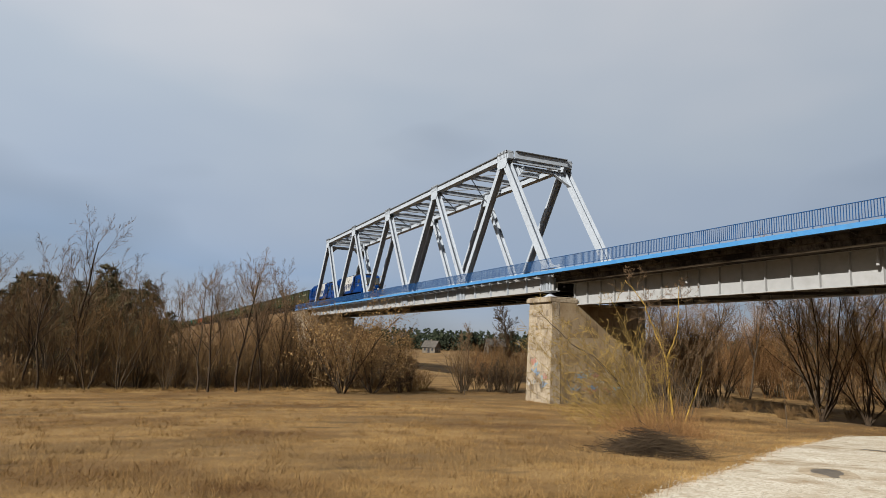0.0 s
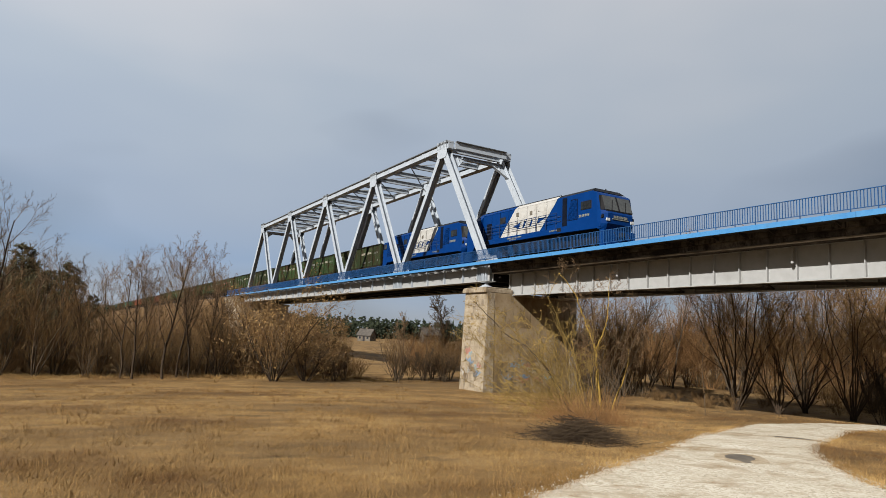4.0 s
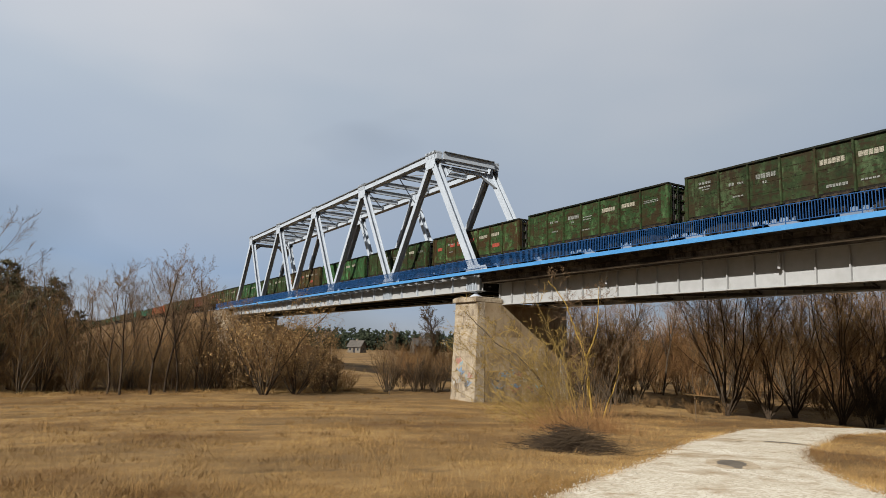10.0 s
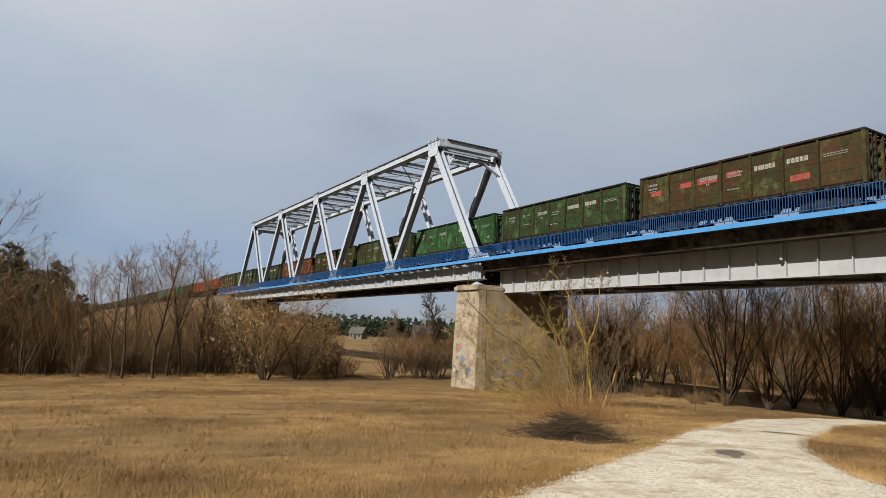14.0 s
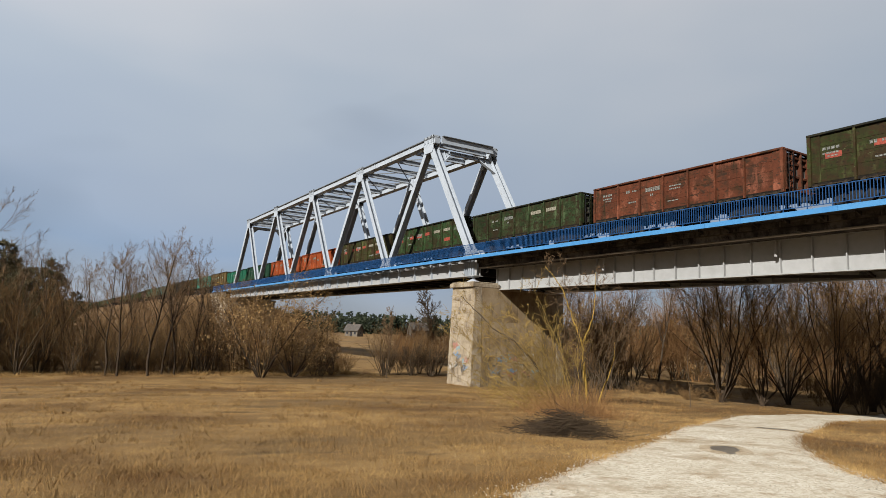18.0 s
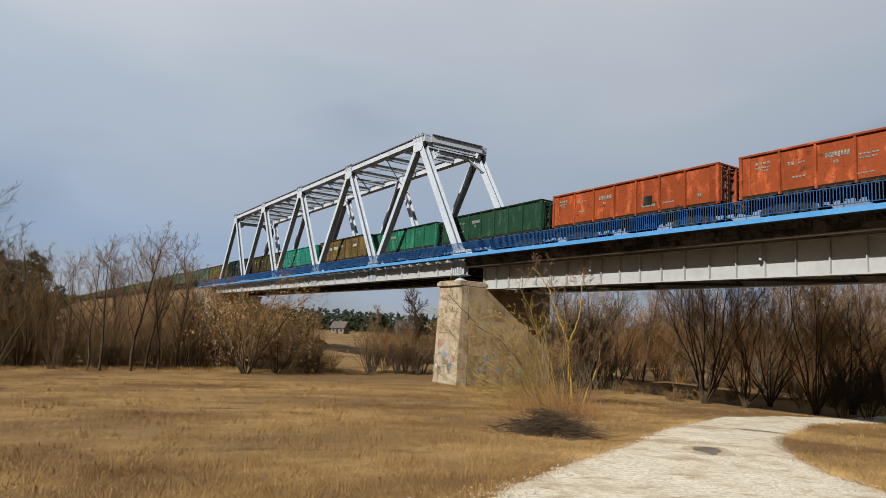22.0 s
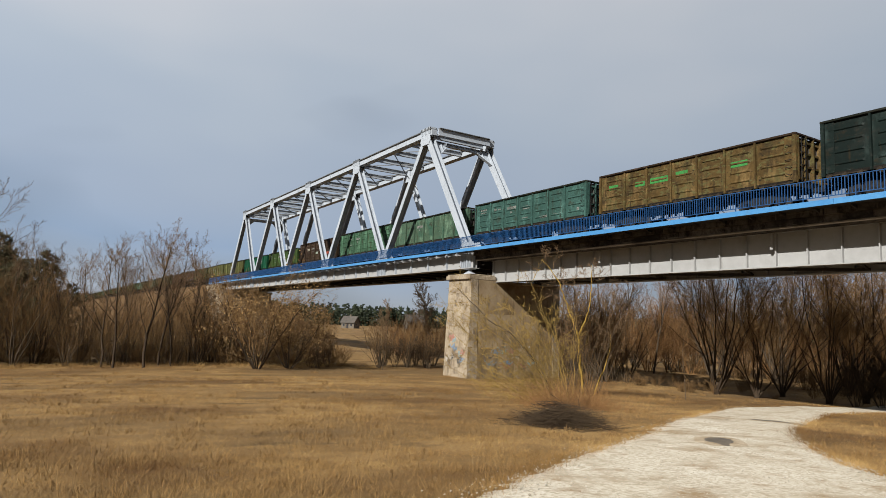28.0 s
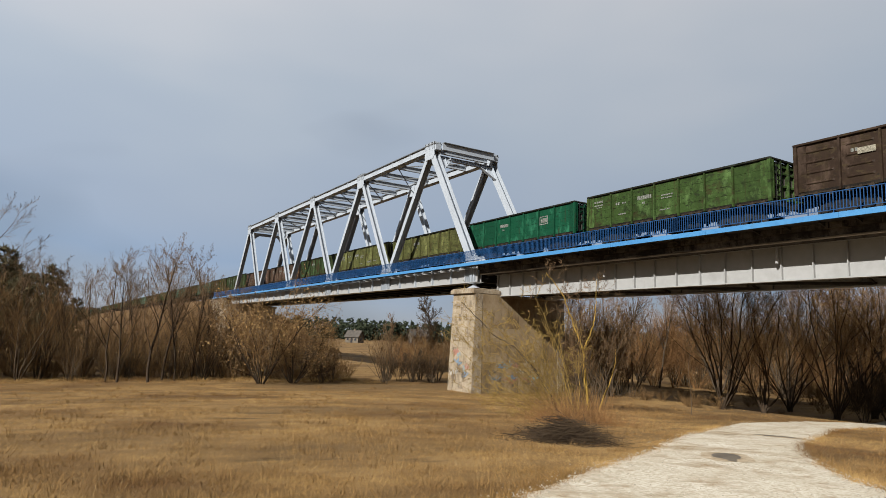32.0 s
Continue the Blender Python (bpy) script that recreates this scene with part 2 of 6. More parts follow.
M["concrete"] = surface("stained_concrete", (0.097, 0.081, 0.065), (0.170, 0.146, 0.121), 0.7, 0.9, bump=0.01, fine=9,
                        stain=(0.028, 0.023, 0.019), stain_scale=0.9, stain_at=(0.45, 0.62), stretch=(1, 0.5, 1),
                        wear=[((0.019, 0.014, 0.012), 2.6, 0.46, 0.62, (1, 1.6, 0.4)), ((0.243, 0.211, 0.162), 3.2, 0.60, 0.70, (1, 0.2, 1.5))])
M["lip"] = surface("bounce_lit_concrete", (0.20, 0.165, 0.12), (0.30, 0.25, 0.19), 0.9, 0.9, bump=0.008, stain=(0.09, 0.07, 0.05), stain_scale=0.8, stain_at=(0.5, 0.62), stretch=(1, 0.4, 1))
M["masonry"] = surface("weathered_sandstone", (0.325, 0.257, 0.172), (0.465, 0.395, 0.295), 1.3, 0.92, bump=0.016, rand=0.05,
                       stain=(0.178, 0.133, 0.092), stain_scale=0.8, stain_at=(0.50, 0.72),
                       wear=[((0.141, 0.103, 0.071), 1.6, 0.52, 0.70, (1, 1, 0.22)), ((0.488, 0.464, 0.423), 5.0, 0.60, 0.70, (1, 1, 0.7)), ((0.113, 0.089, 0.065), 9.0, 0.60, 0.68, (1, 1, 1))])
M["mortar"] = surface("pier_core", (0.27, 0.22, 0.165), (0.36, 0.30, 0.235), 2, 0.95)
M["render_coat"] = surface("pier_plaster", (0.285, 0.205, 0.120), (0.385, 0.300, 0.195), 0.55, 0.92, bump=0.008, rand=0.03,
                           stain=(0.162, 0.109, 0.057), stain_scale=0.5, stain_at=(0.48, 0.72),
                           wear=[((0.104, 0.078, 0.046), 1.8, 0.50, 0.68, (1, 1, 0.16)), ((0.342, 0.294, 0.209), 3.5, 0.60, 0.70, (1, 1, 0.4))])
# taken close to black: shade below the deck is put into this colour
M["underdeck_steel"] = surface("dark_deck_steel", (0.025, 0.021, 0.018), (0.047, 0.039, 0.032), 1.5, 0.75)
M["ballast"] = surface("track_ballast", (0.10, 0.09, 0.08), (0.22, 0.20, 0.18), 6, 0.95, bump=0.03)
M["rail"] = surface("worn_rail_steel", (0.20, 0.16, 0.13), (0.30, 0.26, 0.22), 3, 0.4, metal=0.8)
M["sleeper"] = surface("dark_sleeper", (0.09, 0.075, 0.06), (0.16, 0.14, 0.12), 4, 0.9)


# ---------------------------------------------------------------- mesh helpers
class Shape:
    """Collects vertices and faces of one mesh."""

    def __init__(self):
        self.v, self.f = [], []

    def add(self, verts, faces):
        n = len(self.v)
        self.v.extend(verts)
        self.f.extend([tuple(i + n for i in f) for f in faces])
        return self

    def box(self, x0, x1, y0, y1, z0, z1):
        return self.add([(x0, y0, z0), (x1, y0, z0), (x1, y1, z0), (x0, y1, z0), (x0, y0, z1), (x1, y0, z1), (x1, y1, z1), (x0, y1, z1)],
                        [(0, 3, 2, 1), (4, 5, 6, 7), (0, 1, 5, 4), (1, 2, 6, 5), (2, 3, 7, 6), (3, 0, 4, 7)])

    def block(self, x0, x1, y0, y1, z0, z1, c):
        """A box with its edges chamfered by c along all axes."""
        vs, idx = [], {}
        for i, (xa, xb) in enumerate(((x0, x0 + c), (x1, x1 - c))):
            for j, (ya, yb) in enumerate(((y0, y0 + c), (y1, y1 - c))):
                for k, (za, zb) in enumerate(((z0, z0 + c), (z1, z1 - c))):
                    for a, p in enumerate(((xa, yb, zb), (xb, ya, zb), (xb, yb, za))):
                        idx[i, j, k, a] = len(vs)
                        vs.append(p)
        I = idx
        fs = [tuple(I[0, j, k, 0] for j, k in ((0, 0), (0, 1), (1, 1), (1, 0))), tuple(I[1, j, k, 0] for j, k in ((0, 0), (1, 0), (1, 1), (0, 1))),
              tuple(I[i, 0, k, 1] for i, k in ((0, 0), (1, 0), (1, 1), (0, 1))), tuple(I[i, 1, k, 1] for i, k in ((0, 0), (0, 1), (1, 1), (1, 0))),
              tuple(I[i, j, 0, 2] for i, j in ((0, 0), (0, 1), (1, 1), (1, 0))), tuple(I[i, j, 1, 2] for i, j in ((0, 0), (1, 0), (1, 1), (0, 1)))]
        for a in (0, 1):
            for b in (0, 1):
                fs.append((I[a, b, 0, 0], I[a, b, 1, 0], I[a, b, 1, 1], I[a, b, 0, 1]))
                fs.append((I[a, 0, b, 0], I[a, 1, b, 0], I[a, 1, b, 2], I[a, 0, b, 2]))
                fs.append((I[0, a, b, 1], I[1, a, b, 1], I[1, a, b, 2], I[0, a, b, 2]))
        for i in (0, 1):
            for j in (0, 1):
                for k in (0, 1):
                    fs.append((I[i, j, k, 0], I[i, j, k, 1], I[i, j, k, 2]))
        return self.add(vs, fs)

    def beam(self, p, q, w, h, side=(1, 0, 0)):
        """A bar from p to q; w is its size along side, h across."""
        p, q, s = Vector(p), Vector(q), Vector(side)
        d = (q - p).normalized()
        s = (s - d * s.dot(d)).normalized()
        u = d.cross(s)
        vs = [tuple(c + s * (a * w / 2) + u * (b * h / 2)) for c in (p, q) for a, b in ((-1, -1), (1, -1), (1, 1), (-1, 1))]
        return self.add(vs, [(0, 3, 2, 1), (4, 5, 6, 7), (0, 1, 5, 4), (1, 2, 6, 5), (2, 3, 7, 6), (3, 0, 4, 7)])

    def hbeam(self, p, q, w, h, t=0.05, side=(1, 0, 0)):
        """An H profile: flanges of height h stand w apart along side, a web between."""
        p, q, s = Vector(p), Vector(q), Vector(side)
        d = (q - p).normalized()
        s = (s - d * s.dot(d)).normalized()
        for k in (-1, 1):
            o = s * (k * (w - t) / 2)
            self.beam(p + o, q + o, t, h, side)
        return self.beam(p, q, w - 2 * t, t, side)

    def prism(self, pts, axis, a, b):
        """A polygon pts of the two other axes, drawn out along axis from a to b."""
        n = len(pts)
        place = {"x": lambda p, c: (c, p[0], p[1]), "y": lambda p, c: (p[0], c, p[1]), "z": lambda p, c: (p[0], p[1], c)}[axis]
        vs = [place(p, a) for p in pts] + [place(p, b) for p in pts]
        fs = [tuple(range(n))[::-1], tuple(range(n, 2 * n))] + [(i, (i + 1) % n, n + (i + 1) % n, n + i) for i in range(n)]
        return self.add(vs, fs)

    def tube(self, pts, radii, n=6, cap=True):
        base = len(self.v)
        pts = [Vector(p) for p in pts]
        for i, p in enumerate(pts):
            d = (pts[min(i + 1, len(pts) - 1)] - pts[max(i - 1, 0)]).normalized()
            a = d.cross(Vector((0.31, 0.9, 0.2)) if abs(d.z) > 0.8 else Vector((0, 0, 1))).normalized()
            b = d.cross(a)
            for k in range(n):
                w = 2 * math.pi * k / n
                self.v.append(tuple(p + (a * math.cos(w) + b * math.sin(w)) * radii[i]))
        for i in range(len(pts) - 1):
            for k in range(n):
                a, b = base + i * n + k, base + i * n + (k + 1) % n
                self.f.append((a, b, b + n, a + n))
        if cap:
            self.f.append(tuple(base + k for k in range(n))[::-1])
            self.f.append(tuple(base + (len(pts) - 1) * n + k for k in range(n)))
        return self

    def spike(self, p, q, r):
        """A thin twig of three sides that ends in a point."""
        p, q = Vector(p), Vector(q)
        d = (q - p).normalized()
        a = d.cross(Vector((0.3, 0.5, 0.81))).normalized() * r
        b = d.cross(a)
        n = len(self.v)
        self.v.extend([tuple(p + a), tuple(p - a * 0.5 + b * 0.87), tuple(p - a * 0.5 - b * 0.87), tuple(q)])
        self.f.extend([(n, n + 1, n + 3), (n + 1, n + 2, n + 3), (n + 2, n, n + 3)])

    def mesh(self, name, smooth=False):
        me = bpy.data.meshes.new(name)
        me.from_pydata(self.v, [], self.f)
        if smooth:
            me.shade_smooth()
        me.update()
        return me


def part(name, shape, material, parent=None, label="", smooth=False):
    me = shape.mesh(name, smooth) if isinstance(shape, Shape) else shape
    if material and not me.materials:
        me.materials.append(material)
    ob = new(name, me)
    ob.parent = parent
    if label:
        ob["label"] = label
    return ob


def thing(name, label, category, group="", kind="", at=None):
    ob = new(name)
    ob.empty_display_size = 0.3
    if at is not None:
        ob.matrix_basis = at
    return tagged(ob, label, category, group, kind)


def repaint(ob, material):
    """Gives one object its own paint while it shares the mesh."""
    ob.material_slots[0].link = "OBJECT"
    ob.material_slots[0].material = material
    return ob


# ---------------------------------------------------------------- ground
def land(x, y):
    d = math.hypot(x, y)
    z = -min(2.35, max(0.0, 0.056 * (d - 4)))
    k = max(0.0, min(1.0, (d - 5) / 20))
    z += k * 0.10 * (noise.noise((x * 0.09, y * 0.09, 1.7)) + 0.4 * noise.noise((x * 0.31, y * 0.31, 4.2)))
    return z


def build_ground():
    s = Shape()
    rings = [0.0] + [1.2 * 1.06 ** i for i in range(138)]
    n = 180
    s.v.append((0, 0, land(0, 0)))
    for r in rings[1:]:
        for k in range(n):
            a = 2 * math.pi * k / n
            x, y = r * math.sin(a), r * math.cos(a)
            s.v.append((x, y, land(x, y)))
    for k in range(n):
        s.f.append((0, 1 + (k + 1) % n, 1 + k))
    for i in range(1, len(rings) - 1):
        for k in range(n):
            a, b = 1 + (i - 1) * n + k, 1 + (i - 1) * n + (k + 1) % n
            s.f.append((a, b, b + n, a + n))
    return tagged(part("ground", s, M["soil"], smooth=True), "dry tan winter meadow sloping gently down to the river", "meadow", kind="structure")


build_ground()

# the road's two edges, from the near end to where it passes under the bridge
ROAD_L = [(-1.5, 2.6), (1.4, 4.2), (4.1, 5.8), (5.9, 6.9), (8.3, 8.2), (11.0, 9.6), (16.2, 12.7), (20.7, 15.0), (26.3, 17.6), (32.5, 18.9), (43, 19.6), (60, 19.5)]
ROAD_R = [(4.0, -4.5), (7.2, -0.5), (9.6, 2.6), (11.2, 4.7), (12.0, 5.8), (13.6, 7.2), (16.0, 8.9), (18.6, 10.4), (24.5, 13.0), (31.0, 15.2), (43, 16.9), (60, 16.6)]


def along(pts, u):
    """A smooth curve through pts; u runs from 0 to 1."""
    u = u * (len(pts) - 1)
    i = min(int(u), len(pts) - 2)
    f = u - i
    p = [Vector(pts[max(0, min(len(pts) - 1, i + k))]) for k in (-1, 0, 1, 2)]
    return 0.5 * (2 * p[1] + (p[2] - p[0]) * f + (2 * p[0] - 5 * p[1] + 4 * p[2] - p[3]) * f * f + (3 * p[1] - p[0] - 3 * p[2] + p[3]) * f ** 3)


def build_road():
    s = Shape()
    nu, nw = 260, 22
    for i in range(nu + 1):
        u = i / nu
        a, b = along(ROAD_L, u), along(ROAD_R, u)
        j = 0.22 * noise.noise((u * 90, 1, 0)) + 0.12 * noise.noise((u * 300, 5, 0))
        k = 0.22 * noise.noise((u * 90, 9, 0)) + 0.12 * noise.noise((u * 300, 7, 0))
        w = (b - a).normalized()
        a, b = a + w * j, b + w * k
        for q in range(nw + 1):
            f = q / nw
            p = a.lerp(b, f)
            edge = min(f, 1 - f)
            z = land(p.x, p.y) + 0.035 * min(1, edge * 8) - 0.02 * (edge < 0.01)
            z += 0.012 * noise.noise((p.x * 1.3, p.y * 1.3, 3))
            s.v.append((p.x, p.y, z + 0.012))
    for i in range(nu):
        for q in range(nw):
            a = i * (nw + 1) + q
            s.f.append((a, a + nw + 1, a + nw + 2, a + 1))
    return tagged(part("road", s, M["road"], smooth=True), "pale chalk gravel track with worn ruts", "track", kind="structure")


build_road()


ROAD_EDGE = [along(ROAD_L, i / 90) for i in range(91)] + [along(ROAD_R, 1 - i / 90) for i in range(91)]


def on_road(x, y):
    """Which of the places x, y (arrays) lie on the track."""
    inside = np.zeros(len(x), bool)
    for a, b in zip(ROAD_EDGE, ROAD_EDGE[1:] + ROAD_EDGE[:1]):
        if a.y == b.y:
            continue
        cross = (a.y > y) != (b.y > y)
        inside ^= cross & (x < (b.x - a.x) * (y - a.y) / (b.y - a.y) + a.x)
    return inside


def damp_patch(cx, cy, rx, ry, turn, seed, material="damp", lift=0.0):
    s = Shape()
    n, rings = 28, 4
    s.v.append((0, 0, land(cx, cy) + 0.062 + lift))
    for r in range(1, rings + 1):
        for k in range(n):
            a = 2 * math.pi * k / n
            q = r / rings * (1 + 0.34 * noise.noise((math.cos(a) * 1.3, math.sin(a) * 1.3, seed)) + 0.09 * noise.noise((math.cos(a) * 6, math.sin(a) * 6, seed)))
            x, y = rx * q * math.cos(a), ry * q * math.sin(a)
            c, t = math.cos(turn), math.sin(turn)
            X, Y = x * c - y * t, x * t + y * c
            s.v.append((X, Y, land(cx + X, cy + Y) + 0.062 + lift - 0.012 * (r == rings)))
    for k in range(n):
        s.f.append((0, 1 + k, 1 + (k + 1) % n))
    for r in range(rings - 1):
        for k in range(n):
            a, b = 1 + r * n + k, 1 + r * n + (k + 1) % n
            s.f.append((a, a + n, b + n, b))
    ob = part("damp_patch", s, M[material], smooth=True)
    ob.location = (cx, cy, 0)
    return tagged(ob, "dark damp hollow in the pale gravel track", "damp patch", "damp patches in the track", kind="structure")


M["earth"] = surface("trodden_earth", (0.36, 0.27, 0.165), (0.60, 0.50, 0.36), 3.0, 0.9, bump=0.02, fine=9)
for x, y, a, b, turn, seed in ((12.1, 8.4, 0.8, 0.33, 35, 1.0), (20.5, 12.4, 0.8, 0.34, -53, 6.0)):
    damp_patch(x, y, a * 1.3, b * 1.45, radians(turn), seed + 9, "earth")
    damp_patch(x, y, a, b, radians(turn), seed, "damp", 0.005)
damp_patch(19.2, 13.4, 0.9, 0.5, radians(20), 3.0, "earth")

# ---------------------------------------------------------------- bridge
XN, XF, XC = 28.53, 34.86, 31.695        # truss planes and track axis
PANEL, T0, B0 = 14.8, 48.8, 41.5         # truss panel, first upper and lower node
ZTOP, ZBOT = 18.45, 7.0                  # chord axes
RAIL = 7.72
FAS = 27.35                              # outer edge of the walkway
Y_GIRDER, Y_TRUSS, Y_ABUT, Y_START = 40.0, 40.85, 116.4, -24.0
UP = [T0 + PANEL * k for k in range(5)]
LOW = [B0 + PANEL * k for k in range(6)]


def build_truss():
    t = thing("truss_span", "light grey painted steel through truss railway span", "bridge span", kind="structure")
    for x, out in ((XN, -1), (XF, 1)):
        # upper chord, a box with a proud cover plate
        s = Shape().box(x - 0.27, x + 0.27, UP[0] - 1.0, UP[4] + 1.0, 18.16, 18.66)
        s.box(x - 0.34, x + 0.34, UP[0] - 0.9, UP[4] + 0.9, 18.115, 18.157)
        part("upper_chord", s, M["steel"], t)
        # dark plate colour draws the shade line under the overhanging cover plate
        part("cover_plate", Shape().box(x - 0.40, x + 0.40, UP[0] - 0.9, UP[4] + 0.9, 18.663, 18.745), M["dark_steel"], t, "cover plate coloured dark for the shade line under it")
        for k in range(17):
            y = UP[0] + k * PANEL / 4
            part("chord_stiffener", Shape().box(x + out * 0.29 - 0.02, x + out * 0.29 + 0.02, y - 0.06, y + 0.06, 18.16, 18.66), M["steel"], t)
        # lower chord: plate girder with stiffeners
        s = Shape().box(x - 0.19, x - 0.15, Y_TRUSS, Y_ABUT, 5.98, 7.28).box(x + 0.15, x + 0.19, Y_TRUSS, Y_ABUT, 5.98, 7.28)
        s.box(x - 0.40, x + 0.40, Y_TRUSS, Y_ABUT, 5.92, 5.977)
        s.box(x - 0.36, x + 0.36, Y_TRUSS, Y_ABUT, 7.283, 7.33)
        # darker girder paint used here to deepen the shade under the walkway
        part("lower_chord", s, M["girder"], t)
        rib = Shape().box(-0.38, 0.38, -0.03, 0.03, 5.98, 7.28).mesh("chord_rib")
        rib.materials.append(M["steel"])
        for k in range(int(74.8 / 2.96) + 1):
            o = part("chord_rib", rib, None, t)
            o.location = (x, B0 + 2.96 * k, 0)
        for k, y in enumerate(LOW):
            for d in (-0.75, -0.45, -0.15, 0.15, 0.45, 0.75):
                if Y_TRUSS + 0.1 < y + d < Y_ABUT - 0.1:
                    o = part("chord_rib", rib, None, t)
                    o.location = (x, y + d + 0.06, 0)
        # gussets
        for k, y in enumerate(UP):
            pts = [(y - 0.78, 18.9), (y + 0.78, 18.9), (y + 0.78, 18.12), (y + 0.86, 17.72), (y + 0.62, 17.38), (y - 0.62, 17.38), (y - 0.86, 17.72), (y - 0.78, 18.12)]
            s = Shape().prism(pts, "x", x - 0.335, x - 0.285)
            s.prism(pts, "x", x + 0.285, x + 0.335)
            part("upper_gusset", s, M["steel"], t)
            s = Shape()
            for d in (-0.75, -0.5, -0.25, 0, 0.25, 0.5, 0.75):
                s.box(x - 0.40, x + 0.40, y + d - 0.03, y + d + 0.03, 18.72, 18.93)
                s.box(x + out * 0.36 - 0.03, x + out * 0.36 + 0.03, y + d - 0.03, y + d + 0.03, 18.3, 18.92)
            part("gusset_fins", s, M["steel"], t)
        for k, y in enumerate(LOW):
            w = 1.35 if 0 < k < 5 else 1.2
            pts = [(y - w, 7.34), (y + w, 7.34), (y + w * 0.62, 8.0), (y - w * 0.62, 8.0)]
            s = Shape().prism(pts, "x", x - 0.33, x - 0.285)
            s.prism(pts, "x", x + 0.285, x + 0.33)
            part("lower_gusset", s, M["steel"], t)
        # web members
        for k in range(5):
            end = k in (0, 4)
            a, b = (x, LOW[k] + 0.12, 7.4), (x, UP[k] - 0.12, 18.2)
            if k == 0:
                part("end_post", Shape().hbeam(a, b, 0.56, 0.66, 0.05), M["steel"], t)
            else:
                part("diagonal", Shape().hbeam(a, b, 0.56, 0.46, 0.05), M["steel"], t)
            a, b = (x, UP[k] + 0.12, 18.2), (x, LOW[k + 1] - 0.12, 7.4)
            if k == 4:
                part("end_post", Shape().hbeam(a, b, 0.56, 0.66, 0.05), M["steel"], t)
            else:
                part("diagonal", Shape().hbeam(a, b, 0.56, 0.48, 0.05), M["steel"], t)
    # top bracing
    for k in range(17):
        y = UP[0] + k * PANEL / 4
        s = Shape().box(XN + 0.36, XF - 0.36, y - 0.02, y + 0.02, 18.18, 18.56)
        s.box(XN + 0.36, XF - 0.36, y - 0.16, y + 0.16, 18.563, 18.6)
        s.box(XN + 0.36, XF - 0.36, y - 0.13, y + 0.13, 18.14, 18.177)
        part("cross_beam", s, M["steel"], t)
    # thin crossed rods between the cross beams
    for k in range(8):
        y = UP[0] + k * PANEL / 2
        for p, q in (((XN + 0.4, y), (XF - 0.4, y + PANEL / 2)), ((XF - 0.4, y), (XN + 0.4, y + PANEL / 2))):
            part("tie_rod", Shape().beam((*p, 18.24), (*q, 18.25 if p[0] < XC else 18.33), 0.07, 0.07, (0, 0, 1)), M["dark_steel"], t)
    # portals: an upper strut, a haunched portal girder in the slope of the end posts
    for y, e in ((UP[0], -1), (UP[4], 1)):
        s = Shape().box(XN + 0.34, XF - 0.34, y + e * 1.12 - 0.03, y + e * 1.12 + 0.03, 18.2, 18.78)
        # same painted shade line along the portal strut's top
        part("strut_flange", Shape().box(XN + 0.42, XF - 0.42, y + e * 1.12 - 0.2, y + e * 1.12 + 0.2, 18.783, 18.845), M["dark_steel"], t)
        s.box(XN + 0.34, XF - 0.34, y + e * 1.12 - 0.16, y + e * 1.12 + 0.16, 18.15, 18.197)
        part("portal_strut", s, M["steel"], t)
        n = 18
        lo, hi = [], []
        for i in range(n + 1):
            f = i / n
            x = XN + 0.3 + f * (XF - XN - 0.6)
            h = abs(2 * f - 1)
            lo.append((x, 17.42 - 1.15 * max(0.0, (h - 0.56) / 0.44)))
            hi.append((x, 17.75))
        dy = lambda z: y + e * (18.2 - z) * (T0 - B0) / 10.8 + e * 0.12
        s = Shape()
        th = 0.05
        for off in (-th / 2, th / 2):
            s.v.extend([(p[0], dy(p[1]) + off, p[1]) for p in lo] + [(p[0], dy(p[1]) + off, p[1]) for p in hi])
        m = n + 1
        for i in range(n):
            s.f.append((i, i + 1, m + i + 1, m + i))
            s.f.append((2 * m + i, 3 * m + i, 3 * m + i + 1, 2 * m + i + 1))
        part("portal_web", s, M["steel"], t)
        s = Shape()
        for i in range(n):
            a, b = lo[i], lo[i + 1]
            s.beam((a[0], dy(a[1]), a[1]), (b[0], dy(b[1]), b[1]), 0.34, 0.05, (0, 1, 0))
        s.beam((hi[0][0], dy(17.78), 17.78), (hi[-1][0], dy(17.78), 17.78), 0.3, 0.05, (0, 1, 0))
        for i in range(2, n - 1, 2):
            s.beam((lo[i][0], dy(lo[i][1]) + e * 0.08, lo[i][1]), (lo[i][0], dy(17.75) + e * 0.08, 17.75), 0.03, 0.12, (1, 0, 0))
        part("portal_flange", s, M["steel"], t)
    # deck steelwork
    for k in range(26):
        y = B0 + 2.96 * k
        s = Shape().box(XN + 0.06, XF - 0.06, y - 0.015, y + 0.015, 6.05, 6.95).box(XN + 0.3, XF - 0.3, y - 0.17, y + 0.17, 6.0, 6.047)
        part("floor_beam", s, M["underdeck_steel"], t)
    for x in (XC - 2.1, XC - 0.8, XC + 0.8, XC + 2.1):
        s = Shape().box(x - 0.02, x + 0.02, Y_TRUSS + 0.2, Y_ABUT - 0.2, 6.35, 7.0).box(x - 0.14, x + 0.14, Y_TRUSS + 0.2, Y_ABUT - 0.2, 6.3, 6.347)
        part("stringer", s, M["underdeck_steel"], t)
    part("deck_plate", Shape().box(XN + 0.34, XF - 0.34, Y_TRUSS, Y_ABUT, 7.0, 7.12), M["underdeck_steel"], t)
    # walkway brackets with pale tips
    br = Shape().prism([(FAS + 0.05, 7.09), (XN - 0.31, 7.09), (XN - 0.31, 6.9), (FAS + 0.05, 7.0)], "y", -0.02, 0.02)
